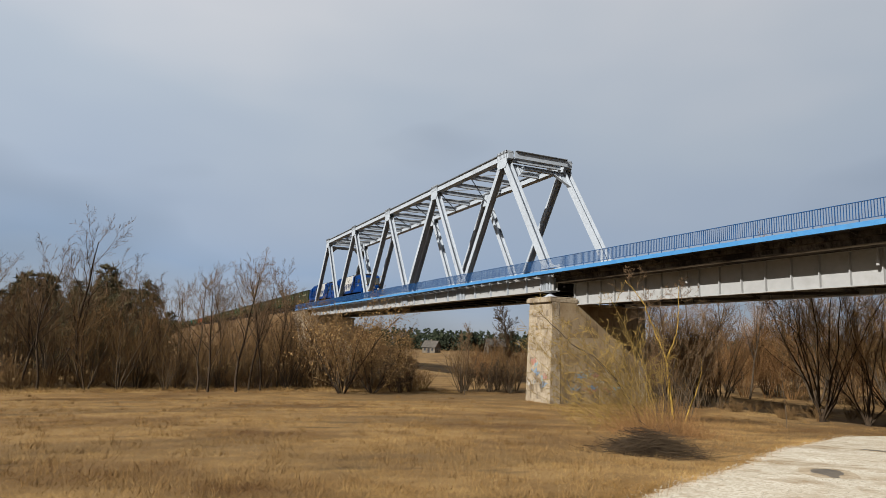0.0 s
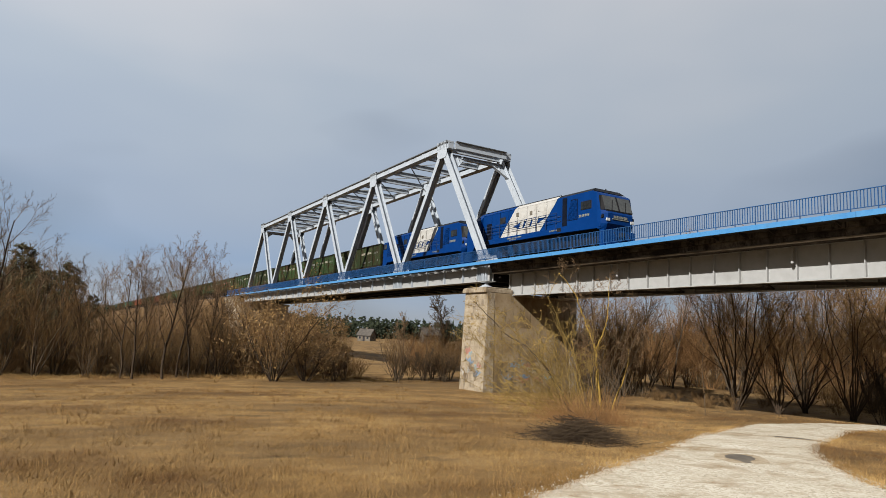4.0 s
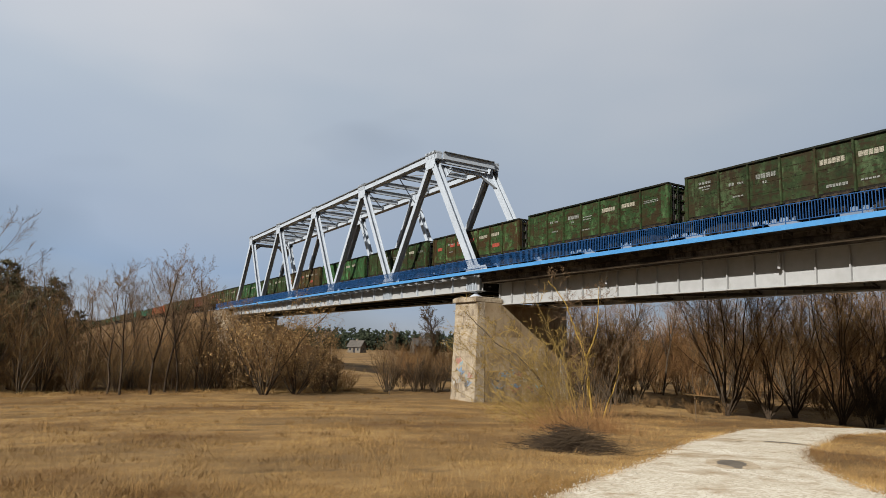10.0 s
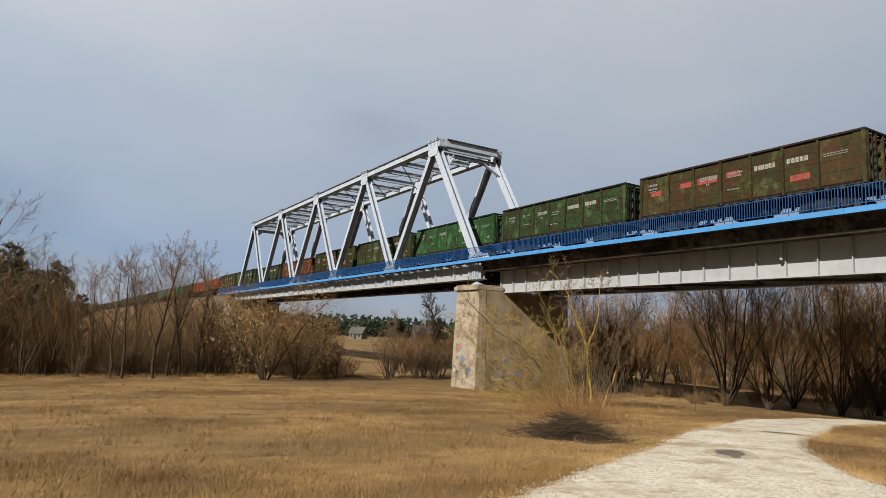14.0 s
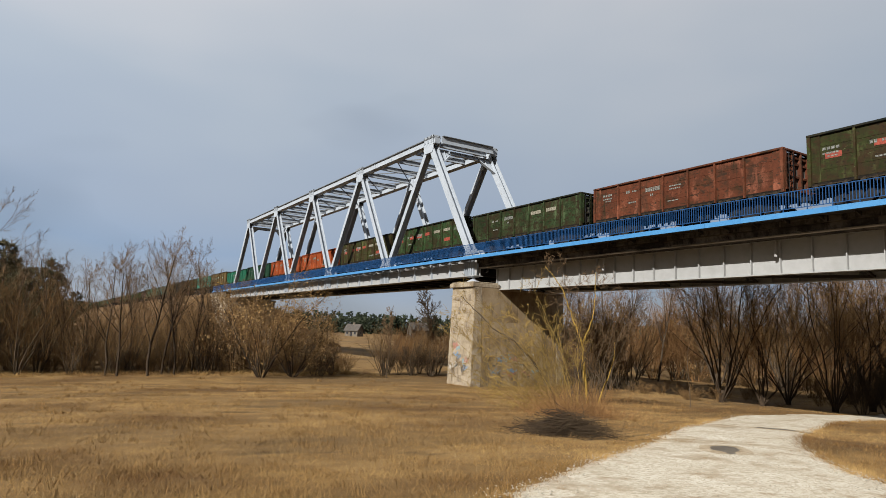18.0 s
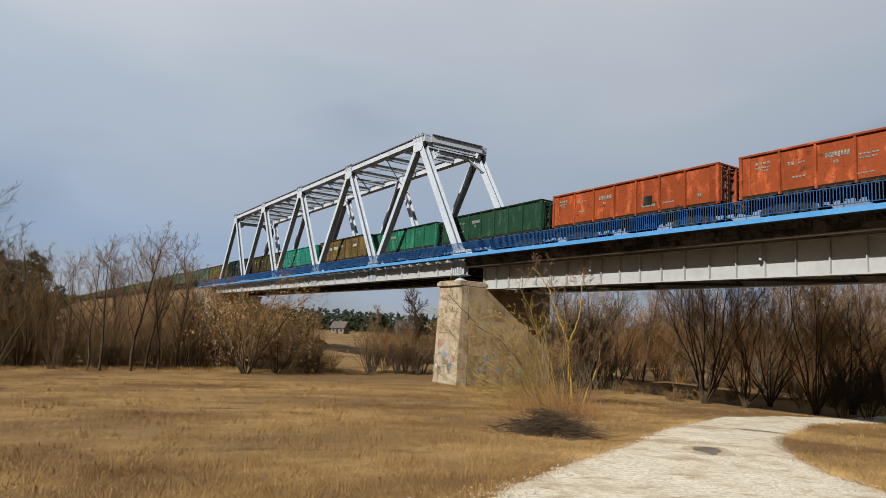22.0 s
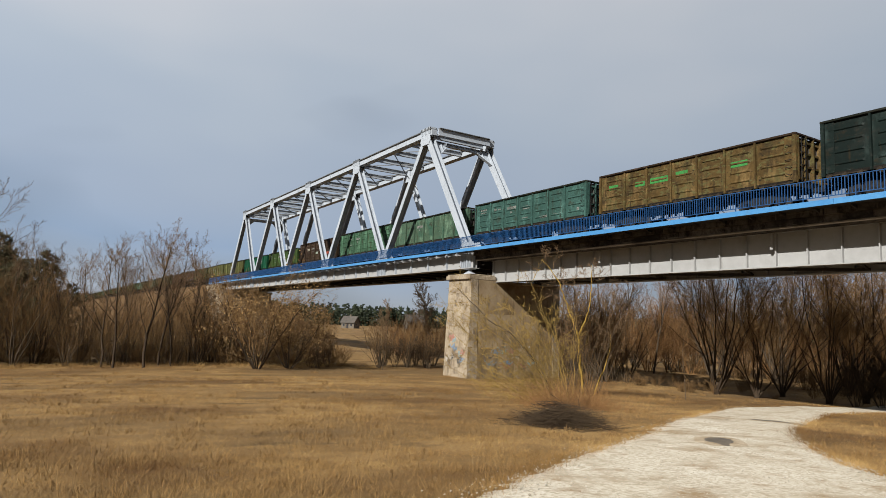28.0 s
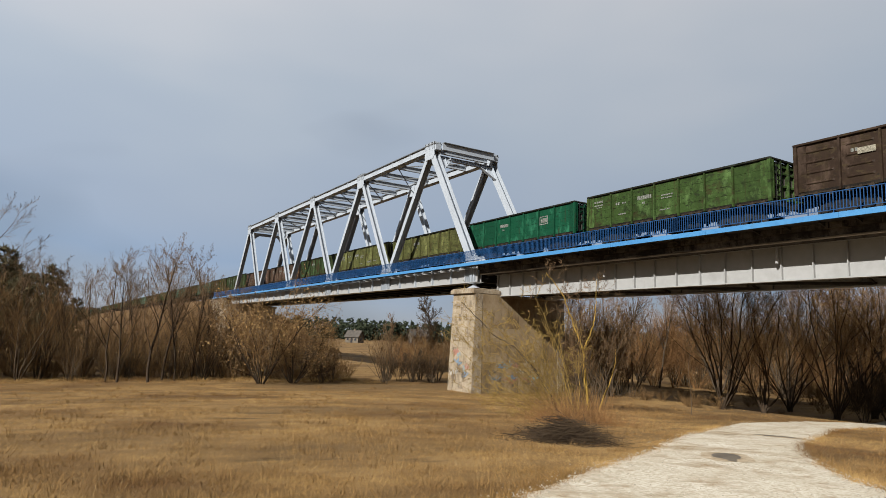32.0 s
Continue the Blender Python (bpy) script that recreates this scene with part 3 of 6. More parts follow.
    br.box(FAS + 0.02, FAS + 0.3, -0.1, 0.1, 6.975, 6.995)
    me = br.mesh("walkway_bracket")
    me.materials.append(M["steel"])
    for k in range(51):
        o = part("walkway_bracket", me, None, t)
        o.location = (0, B0 + 1.48 * k + 0.3, 0)
    return t


build_truss()


def build_girder_span():
    t = thing("girder_span", "light grey plate girder approach span under a stained concrete deck", "bridge span", kind="structure")
    y0, y1 = Y_START, Y_GIRDER
    for x in (29.62, 33.77):
        s = Shape().box(x - 0.03, x + 0.03, y0, y1, 4.92, 6.5)
        part("girder_web", s, M["girder"], t)
        part("bottom_flange", Shape().box(x - 0.2, x + 0.2, y0, y1, 4.86, 4.917), M["girder"], t)
        part("top_flange", Shape().box(x - 0.24, x + 0.24, y0, y1, 6.503, 6.56), M["girder"], t)
        me = Shape().box(-0.19, 0.19, -0.025, 0.025, 4.92, 6.5).mesh("stiffener")
        me.materials.append(M["girder"])
        for k in range(42):
            o = part("stiffener", me, None, t)
            o.location = (x, 39.7 - 1.49 * k, 0)
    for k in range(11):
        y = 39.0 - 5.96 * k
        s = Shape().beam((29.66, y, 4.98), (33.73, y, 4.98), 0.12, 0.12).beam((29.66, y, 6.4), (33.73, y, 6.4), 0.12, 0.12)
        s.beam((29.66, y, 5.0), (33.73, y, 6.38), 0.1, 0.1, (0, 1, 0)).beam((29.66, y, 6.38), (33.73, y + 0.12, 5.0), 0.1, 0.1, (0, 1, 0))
        part("cross_frame", s, M["underdeck_steel"], t)
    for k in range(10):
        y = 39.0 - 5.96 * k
        part("lateral_brace", Shape().beam((29.7, y, 4.98), (33.7, y - 5.96, 4.98), 0.14, 0.1, (0, 0, 1)), M["underdeck_steel"], t)
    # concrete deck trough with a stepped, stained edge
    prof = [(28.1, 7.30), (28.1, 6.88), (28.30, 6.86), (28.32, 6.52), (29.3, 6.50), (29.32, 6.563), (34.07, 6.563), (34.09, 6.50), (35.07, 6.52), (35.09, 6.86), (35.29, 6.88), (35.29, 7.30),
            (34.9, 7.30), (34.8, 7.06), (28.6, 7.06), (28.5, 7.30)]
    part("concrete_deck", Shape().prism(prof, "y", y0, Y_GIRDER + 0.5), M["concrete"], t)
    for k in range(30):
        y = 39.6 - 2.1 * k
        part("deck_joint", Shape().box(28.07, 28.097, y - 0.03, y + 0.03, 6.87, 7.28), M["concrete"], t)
    # lip in paler concrete: light bounced onto the deck's lower edge, as colour
    part("deck_lip", Shape().block(28.24, 28.40, y0, Y_GIRDER + 0.4, 6.47, 6.56, 0.015), M["lip"], t, "lip of the concrete deck, coloured paler for bounced light")
    # drain pipes
    for y in (28.5, 17.45, 6.4):
        s = Shape().tube([(29.3, y, 6.58), (29.3, y, 6.3), (29.28, y, 5.72)], [0.055, 0.055, 0.055], 8)
        s.tube([(29.28, y, 5.95), (29.28, y, 5.70)], [0.085, 0.07], 8)
        part("drain_pipe", s, M["girder"], t, "grey drain pipe under the deck edge")
    br = Shape().prism([(FAS + 0.3, 7.12), (28.09, 7.12), (28.09, 6.95), (FAS + 0.3, 7.06)], "y", -0.03, 0.03).mesh("walkway_bracket")
    br.materials.append(M["underdeck_steel"])
    for k in range(42):
        o = part("walkway_bracket", br, None, t)
        o.location = (0, 39.9 - 1.49 * k, 0)
    return t


build_girder_span()


def build_walkway(x0, x1, edge):
    t = thing("walkway", "narrow walkway along the bridge with a light blue fascia", "walkway", kind="structure")
    part("walkway_floor", Shape().box(min(x0, x1), max(x0, x1), Y_START, Y_ABUT + 10, 7.13, 7.19), M["underdeck_steel"], t)
    n = 24
    L = (Y_ABUT + 10 - Y_START) / n
    me = Shape().block(edge - 0.03, edge + 0.03, 0.005, L - 0.005, 7.12, 7.36, 0.006).mesh("fascia_plate")
    me.materials.append(M["fascia"])
    for k in range(n):
        o = part("fascia_plate", me, None, t)
        o.location = (0, Y_START + k * L, 0)
    return t


build_walkway(FAS + 0.03, 28.09, FAS)
build_walkway(35.3, 36.0, 36.04)


def build_railing(x, detail):
    t = thing("railing", "bright blue painted steel balustrade along the bridge walkway", "railing")
    y0, y1 = Y_START, Y_ABUT + 10
    part("top_rail", Shape().block(x - 0.025, x + 0.025, y0, y1, 8.21, 8.25, 0.008), M["blue"], t)
    part("bottom_rail", Shape().box(x - 0.02, x + 0.02, y0, y1, 7.47, 7.50), M["blue"], t)
    n = int((y1 - y0) / 1.05)
    me = Shape().box(x - 0.017, x + 0.017, -0.017, 0.017, 7.30, 8.207).mesh("post")
    me.materials.append(M["blue"])
    for k in range(n + 1):
        o = part("post", me, None, t)
        o.location = (0, y0 + k * 1.05, 0)
    ba = Shape().box(x - 0.014, x + 0.014, -0.014, 0.014, 7.503, 8.207).mesh("baluster")
    ba.materials.append(M["blue"])
    rest = Shape()
    made = 0
    for k in range(n):
        for j in range(1, 8):
            y = y0 + k * 1.05 + j * 1.05 / 8
            if detail and 11 < y < 48 and made < 300:
                o = part("baluster", ba, None, t)
                o.location = (0, y, 0)
                made += 1
            else:
                rest.box(x - 0.014, x + 0.014, y - 0.014, y + 0.014, 7.503, 8.207)
    tagged(part("balustrade", rest, M["blue"], t), kind="stuff")
    return t


build_railing(FAS, True)
build_railing(36.04, False)


def build_track():
    y0, y1 = -560.0, 1050.0
    part_ = tagged(part("ballast_bed", Shape().prism([(XC - 2.3, 7.13), (XC - 1.75, 7.5), (XC + 1.75, 7.5), (XC + 2.3, 7.13)], "y", y0, y1), M["ballast"]),
                   "grey stone ballast bed under the track", "ballast", kind="structure")
    t = thing("railway_track", "single railway track with worn steel rails", "railway track", kind="structure")
    for x in (XC - 0.795, XC + 0.795):
        s = Shape().box(x - 0.036, x + 0.036, y0, y1, RAIL - 0.05, RAIL).box(x - 0.01, x + 0.01, y0, y1, RAIL - 0.15, RAIL - 0.052).box(x - 0.075, x + 0.075, y0, y1, RAIL - 0.17, RAIL - 0.152)
        part("rail", s, M["rail"], t)
    s = Shape()
    for k in range(1200):
        y = -60 + 0.6 * k
        s.box(XC - 1.35, XC + 1.35, y - 0.12, y + 0.12, 7.42, 7.548)
    tagged(part("sleepers", s, M["sleeper"], t), kind="stuff")


build_track()


def build_pier():
    """River pier: dressed stone blocks round a core, a cap, and steel bearings."""
    t = thing("bridge_pier", "weathered pale stone river pier with scrawled paint at its foot", "bridge pier", kind="structure")
    x0, x1, y0, y1, zb, zt = 27.2, 35.9, 39.35, 42.35, -2.6, 4.95
    part("pier_core", Shape().box(x0 + 0.16, x1 - 0.16, y0 + 0.16, y1 - 0.16, zb, zt), M["mortar"], t)
    rows = 15
    h = (zt - zb) / rows
    g = 0.0025
    rnd = random.Random(4)
    for r in range(rows):
        z0, z1 = zb + r * h + g, zb + (r + 1) * h - g
        bat = 0.018 * (rows - r)                      # slight batter towards the foot
        # nose face
        cuts = [0, 1.05, 2.0, 3.0] if r % 2 else [0, 0.75, 1.9, 3.0]
        for a, b in zip(cuts, cuts[1:]):
            d = bat + rnd.uniform(0, 0.015)
            part("stone", Shape().block(x0 - d, x0 + 0.2, y0 + a + g - (bat * 0.6 + 0.04) * (a == 0), y0 + b - g, z0, z1, 0.005), M["masonry"], t)
        # pale quoins at both ends of the long face
        for qa, qb in ((x0 + 0.2 + g, x0 + 0.62), (x1 - 0.7, x1)):
            d = bat * 0.6 + 0.035 + rnd.uniform(0, 0.01)
            part("stone", Shape().block(qa, qb - g, y0 - d, y0 + 0.2, z0, z1, 0.008), M["masonry"], t)
        # plastered long face between them, in tall bays
        if r % 5 == 0:
            zz = zb + (r + 5) * h - 0.004
            for a, b in ((x0 + 0.67, x0 + 4.1), (x0 + 4.1, x1 - 0.75)):
                part("plaster_bay", Shape().block(a + 0.004, b - 0.004, y0 - bat * 0.55, y0 + 0.2, z0, zz, 0.004), M["render_coat"], t)
    part("pier_side", Shape().box(x0 + 0.02, x1 - 0.02, y1 - 0.155, y1, zb, zt).box(x1 - 0.155, x1, y0 + 0.2, y1 - 0.16, zb, zt), M["render_coat"], t)
    part("cap_stone", Shape().block(x0 - 0.22, x0 + 2.3, y0 - 0.05, y1 + 0.15, zt, zt + 0.32, 0.04).block(x0 - 0.12, x0 + 2.2, y0 + 0.05, y1 + 0.05, zt + 0.321, zt + 0.42, 0.03), M["masonry"], t, "pale stone cap")
    part("cap_stone", Shape().block(x0 + 2.32, x1 + 0.15, y0 - 0.16, y1 + 0.15, zt - 0.15, zt + 0.03, 0.03), M["masonry"], t)
    part("bearing_block", Shape().box(29.0, 34.4, 39.45, 40.3, zt + 0.03, zt + 0.06), M["concrete"], t)
    for x in (29.62, 33.77):
        part("girder_bearing", Shape().box(x - 0.3, x + 0.3, 39.5, 39.95, 4.985, 5.0), M["underdeck_steel"], t)
    for x in (XN, XF):
        s = Shape()
        zc = zt + (0.42 if x == XN else 0.03)
        n = 10
        for i in range(n):
            a = math.pi * 2 * i / n
            s.beam((x + 0.62 * math.cos(a), 41.5 + 0.62 * math.sin(a), zc + 0.03), (x + 0.1 * math.cos(a), 41.5 + 0.1 * math.sin(a), zc + 0.34), 0.05, 0.1, (-math.sin(a), math.cos(a), 0))
        s.tube([(x, 41.5, zc), (x, 41.5, zc + 0.06), (x, 41.5, zc + 0.36)], [0.7, 0.66, 0.14], 16)
        s.tube([(x, 41.5, zc + 0.36), (x, 41.5, 5.90)], [0.13, 0.13], 12)
        s.box(x - 0.34, x + 0.34, 41.2, 41.8, 5.86, 5.916)
        part("truss_bearing", s, M["steel"], t, "pale grey cone-shaped bearing with fins")
    return t


PIER = build_pier()


def scrawl(points, color, name):
    """A sprayed line on the pier."""
    s = Shape()
    for a, b in zip(points, points[1:]):
        s.beam(a, b, 0.012, 0.06, (1, 0, 0) if abs(a[0] - b[0]) < 0.03 else (0, 1, 0))
    return part("paint_scrawl", s, surface(name, color, tuple(c * 0.8 for c in color), 3, 0.8), PIER, "sprayed paint scrawl")


def scrawls():
    rnd = random.Random(11)
    cols = [("spray_blue", (0.20, 0.29, 0.40)), ("spray_red", (0.42, 0.20, 0.15)), ("spray_white", (0.46, 0.43, 0.37)), ("spray_black", (0.12, 0.11, 0.10)), ("spray_teal", (0.26, 0.36, 0.38))]
    for i in range(12):
        n, c = cols[i % 5]
        y, z = 39.6 + 2.4 * rnd.random(), -1.5 + 2.2 * rnd.random() * (0.5 if i % 5 == 2 else 1)
        pts = []
        for k in range(8):
            pts.append((0, y + 0.25 * math.sin(k * 1.7 + i) * rnd.uniform(0.6, 1.3), z + 0.22 * math.cos(k * 2.3 + i) * rnd.uniform(0.6, 1.3)))
            y += rnd.uniform(-0.02, 0.1)
        pts = [(27.182 - 0.018 * (15 - int((p[2] + 2.6) / 0.5034)), min(42.2, max(39.5, p[1])), p[2]) for p in pts]
        scrawl(pts, c, n)
    for i in range(13):
        n, c = cols[(i * 2 + 1) % 5]
        x, z = 27.7 + 5.2 * rnd.random(), -1.6 + 1.7 * rnd.random()
        pts = []
        for k in range(9):
            pts.append((x + 0.3 * math.sin(k * 1.9 + i), 0, z + 0.25 * math.cos(k * 2.5 + i) * rnd.uniform(0.5, 1.3)))
            x += 0.09
        pts = [(p[0], 39.199 if p[2] < -0.083 else 39.248, p[2]) for p in pts]
        scrawl(pts, c, n)


scrawls()


def build_abutment():
    t = thing("bridge_abutment", "pale stone abutment where the truss meets the embankment", "abutment", kind="structure")
    part("front_wall", Shape().box(27.3, 35.9, 115.3, 118.0, -3, 5.5).block(27.1, 36.1, 115.1, 118.2, 5.5, 5.88, 0.05), M["masonry"], t)
    for x in (27.3, 35.4):
        part("wing_wall", Shape().prism([(118.0, -3), (120.5, -3), (128.5, 7.0), (118.0, 7.0)], "x", x, x + 0.5), M["masonry"], t)
    part("back_fill", Shape().prism([(118.0, -3), (119.5, -3), (127.5, 7.05), (118.0, 7.05)], "x", 27.81, 35.39), M["slope"], t)
    t2 = thing("bridge_abutment", "plain stone abutment at the near end of the bridge", "abutment", kind="structure")
    part("front_wall", Shape().box(27.3, 35.9, -28.0, -23.6, -3, 4.8), M["masonry"], t2)
    part("back_wall", Shape().box(27.3, 35.9, -28.0, -24.6, 4.8, 7.05), M["masonry"], t2)


build_abutment()


def build_embankment(y0, y1, flip):
    s = Shape()
    n = 60
    m = 17
    for i in range(n + 1):
        y = y0 + (y1 - y0) * (i / n) ** 1.5
        for k in range(m):
            f = k / (m - 1)
            x = XC - 20 + 40 * f
            h = min(1.0, max(0.0, (20 - abs(x - XC)) / 15.2))
            # the end of the bank slopes down towards the bridge
            tip = min(1.0, max(0.0, (abs(y - y0) - 0.0) / 9.0)) if abs(x - XC) > 4.4 else 1.0
            z = -2.6 + (7.12 + 2.6) * min(h, tip + 0.0)
            if abs(x - XC) <= 4.8:
                z = 7.12
            else:
                z += 0.35 * noise.noise((x * 0.3, y * 0.12, 8))
            s.v.append((x, y, z))
    for i in range(n):
        for k in range(m - 1):
            a = i * m + k
            f = (a, a + m, a + m + 1, a + 1)
            s.f.append(f if flip else f[::-1])
    return tagged(part("embankment", s, M["slope"], smooth=False), "brown grassy railway embankment beyond the bridge", "embankment", kind="structure")


build_embankment(119.5, 1060.0, False)
build_embankment(-27.0, -570.0, True)

# ---------------------------------------------------------------- train
def paint(name, c, k=0.62, rust=(0.10, 0.05, 0.03), at=(0.55, 0.70), rough=0.62, rs=0.9, dirt=0.5):
    """Weathered wagon paint: fading, rust patches, fine chips and streaks of grime. dirt: 0 clean, 1 filthy."""
    c, rust = tuple(v * 0.54 for v in c), (rust[0] * 0.46, rust[1] * 0.58, rust[2] * 0.55)
    grime = (0.036, 0.025, 0.012)
    wear = [(tuple(min(1, v * 1.9 + 0.012) for v in c), 1.3, 0.52, 0.66, (1, 1, 0.5)),
            (grime, 1.5, 0.62 - 0.16 * dirt, 0.76 - 0.12 * dirt, (1, 0.55, 1.0)),
            (rust, 4.6, 0.61 - 0.09 * dirt, 0.65 - 0.08 * dirt, (1, 0.45, 1.1)),
            (grime, 2.4, 0.60 - 0.07 * dirt, 0.72 - 0.07 * dirt, (1, 1.6, 0.16)),
            ((0.016, 0.013, 0.009), 8.0, 0.66 - 0.085 * dirt, 0.70 - 0.08 * dirt, (1, 0.6, 1.2)),
            (tuple(min(1, v * 2.2 + 0.03) for v in c), 7.0, 0.65, 0.70, (1, 0.4, 1.4))]
    return surface("paint_" + name, c, tuple(v * k for v in c), 0.8, rough, bump=0.004, fine=8, stain=rust, stain_scale=rs, stain_at=at, rand=0.16, wear=wear, spec=0.08)


P = {
    "dark": paint("dark_green", (0.058, 0.092, 0.036), 0.5, (0.062, 0.036, 0.019), (0.50, 0.60), dirt=0.75),
    "green": paint("mid_green", (0.058, 0.120, 0.041), 0.5, (0.070, 0.040, 0.019), (0.53, 0.60), dirt=0.8),
    "bright": paint("bright_green", (0.060, 0.175, 0.058), 0.58, (0.075, 0.042, 0.02), (0.57, 0.66), dirt=0.55),
    "patch": paint("rusty_green", (0.070, 0.140, 0.046), 0.55, (0.095, 0.045, 0.020), (0.48, 0.55), rs=0.6, dirt=0.75),
    "olive": paint("olive_brown", (0.085, 0.10, 0.030), 0.5, (0.095, 0.045, 0.022), (0.48, 0.57), dirt=0.8),
    "rusty": paint("rust_brown_green", (0.085, 0.095, 0.030), 0.5, (0.125, 0.052, 0.024), (0.46, 0.55), dirt=0.85),
    "redbrown": paint("red_brown", (0.24, 0.078, 0.040), 0.7, (0.10, 0.045, 0.03), (0.52, 0.72), dirt=0.5),
    "orange": paint("orange_red", (0.47, 0.10, 0.030), 0.85, (0.22, 0.06, 0.03), (0.66, 0.9), dirt=0.05),
    "smooth": paint("clean_dark_green", (0.028, 0.095, 0.052), 0.8, (0.035, 0.06, 0.035), (0.62, 0.9), dirt=0.1),
    "teal": paint("jade_green", (0.028, 0.20, 0.115), 0.75, (0.04, 0.07, 0.04), (0.62, 0.85), dirt=0.15),
    "mud": paint("mud_brown", (0.20, 0.128, 0.045), 0.6, (0.25, 0.18, 0.075), (0.55, 0.72), dirt=0.7),
    "turq": paint("turquoise", (0.035, 0.33, 0.25), 0.75, (0.05, 0.12, 0.09), (0.62, 0.85), dirt=0.15),
    "black": paint("blackish_green", (0.016, 0.032, 0.028), 0.7, (0.05, 0.045, 0.04), (0.55, 0.8), dirt=0.2),
    "greyteal": paint("grey_teal", (0.085, 0.20, 0.17), 0.75, (0.06, 0.10, 0.08), (0.55, 0.8), dirt=0.3),
    "greygreen": paint("faded_grey_green", (0.13, 0.22, 0.145), 0.75, (0.06, 0.15, 0.11), (0.55, 0.68), rs=0.5, dirt=0.35),
    "light": paint("light_green", (0.095, 0.21, 0.125), 0.75, (0.065, 0.13, 0.07), (0.58, 0.8), dirt=0.3),
    "brown": paint("dark_brown", (0.068, 0.042, 0.028), 0.7, (0.11, 0.062, 0.035), (0.58, 0.8), dirt=0.5),
    "moss": paint("moss_green", (0.078, 0.145, 0.038), 0.7, (0.045, 0.055, 0.022), (0.55, 0.68), rs=1.6, dirt=0.5),
    "emerald": paint("emerald_green", (0.012, 0.125, 0.062), 0.8, (0.02, 0.07, 0.04), (0.62, 0.85), dirt=0.1),
    "dusty": paint("dusty_red_brown", (0.16, 0.095, 0.068), 0.7, (0.09, 0.06, 0.04), (0.5, 0.7), dirt=0.6),
    "rim": paint("dark_rim", (0.022, 0.028, 0.020), 0.7, (0.05, 0.035, 0.025), (0.5, 0.7), dirt=0.6),
    "yellow": paint("yellow_olive", (0.19, 0.20, 0.068), 0.7, (0.10, 0.10, 0.035), (0.55, 0.75), dirt=0.6),
}
M["under"] = surface("dusty_underframe", (0.012, 0.012, 0.013), (0.036, 0.035, 0.035), 2, 0.8, spec=0.08)
M["sill"] = surface("sooty_sill_steel", (0.010, 0.009, 0.008), (0.026, 0.023, 0.019), 2, 0.85, spec=0.05)
M["latch"] = surface("rusty_latch_steel", (0.028, 0.021, 0.015), (0.062, 0.046, 0.031), 4, 0.8, spec=0.08)
M["wheel"] = surface("wheel_steel", (0.022, 0.022, 0.024), (0.055, 0.053, 0.052), 3, 0.6, metal=0.3)
M["mark"] = surface("white_stencil_paint", (0.07, 0.073, 0.066), (0.34, 0.35, 0.32), 12, 0.7, spec=0.1)
M["cream"] = surface("cream_stencil_paint", (0.10, 0.09, 0.06), (0.46, 0.43, 0.34), 16, 0.7)
M["redmark"] = surface("red_stencil_paint", (0.16, 0.035, 0.02), (0.42, 0.07, 0.04), 5, 0.7)
M["greenmark"] = surface("green_label_paint", (0.03, 0.14, 0.03), (0.04, 0.30, 0.06), 5, 0.7)
M["tealmark"] = surface("pale_teal_label_paint", (0.16, 0.19, 0.14), (0.36, 0.44, 0.37), 5, 0.7)

BODY = 12.8
RIBS = [0.0, 2.12, 3.83, 5.54, 7.25, 8.97, 10.68, 12.8]
FLOOR = 1.42


def panel_mesh(w, h, kind):
    """One side panel: its outer face looks along -x; w along y, h up."""
    s = Shape()
    if kind == "flat":
        n = 4
        for k in range(n):
            z0, z1 = h * k / n, h * (k + 1) / n
            s.block(0.0, 0.03, 0, w, z0 + (0.012 if k else 0), z1, 0.008)
        s.box(0.012, 0.04, 0, w, 0, h)
    elif kind == "plain":
        s.block(0.0, 0.04, 0, w, 0, h, 0.01)
    else:
        s.box(0.0, 0.04, 0, w, 0, h)
        for k in range(4):
            z = h * (0.16 + 0.225 * k)
            a, b = 0.2, w - 0.2
            s.add([(0, a, z - 0.07), (0, b, z - 0.07), (0, b, z + 0.07), (0, a, z + 0.07),
                   (-0.045, a + 0.1, z - 0.02), (-0.045, b - 0.1, z - 0.02), (-0.045, b - 0.1, z + 0.02), (-0.045, a + 0.1, z + 0.02)],
                  [(4, 7, 6, 5), (0, 4, 5, 1), (1, 5, 6, 2), (2, 6, 7, 3), (3, 7, 4, 0)])
    return s.mesh("panel")


def stencil(rows):
    """Painted bars: rows of (y, z, count, width, height, gap), running towards -y."""
    s = Shape()
    for y, z, n, w, h, g in rows:
        for k in range(n):
            a = y - k * (w + g)
            s.box(-0.006, 0.0, a - w, a, z, z + h)
    return s.mesh("marking")


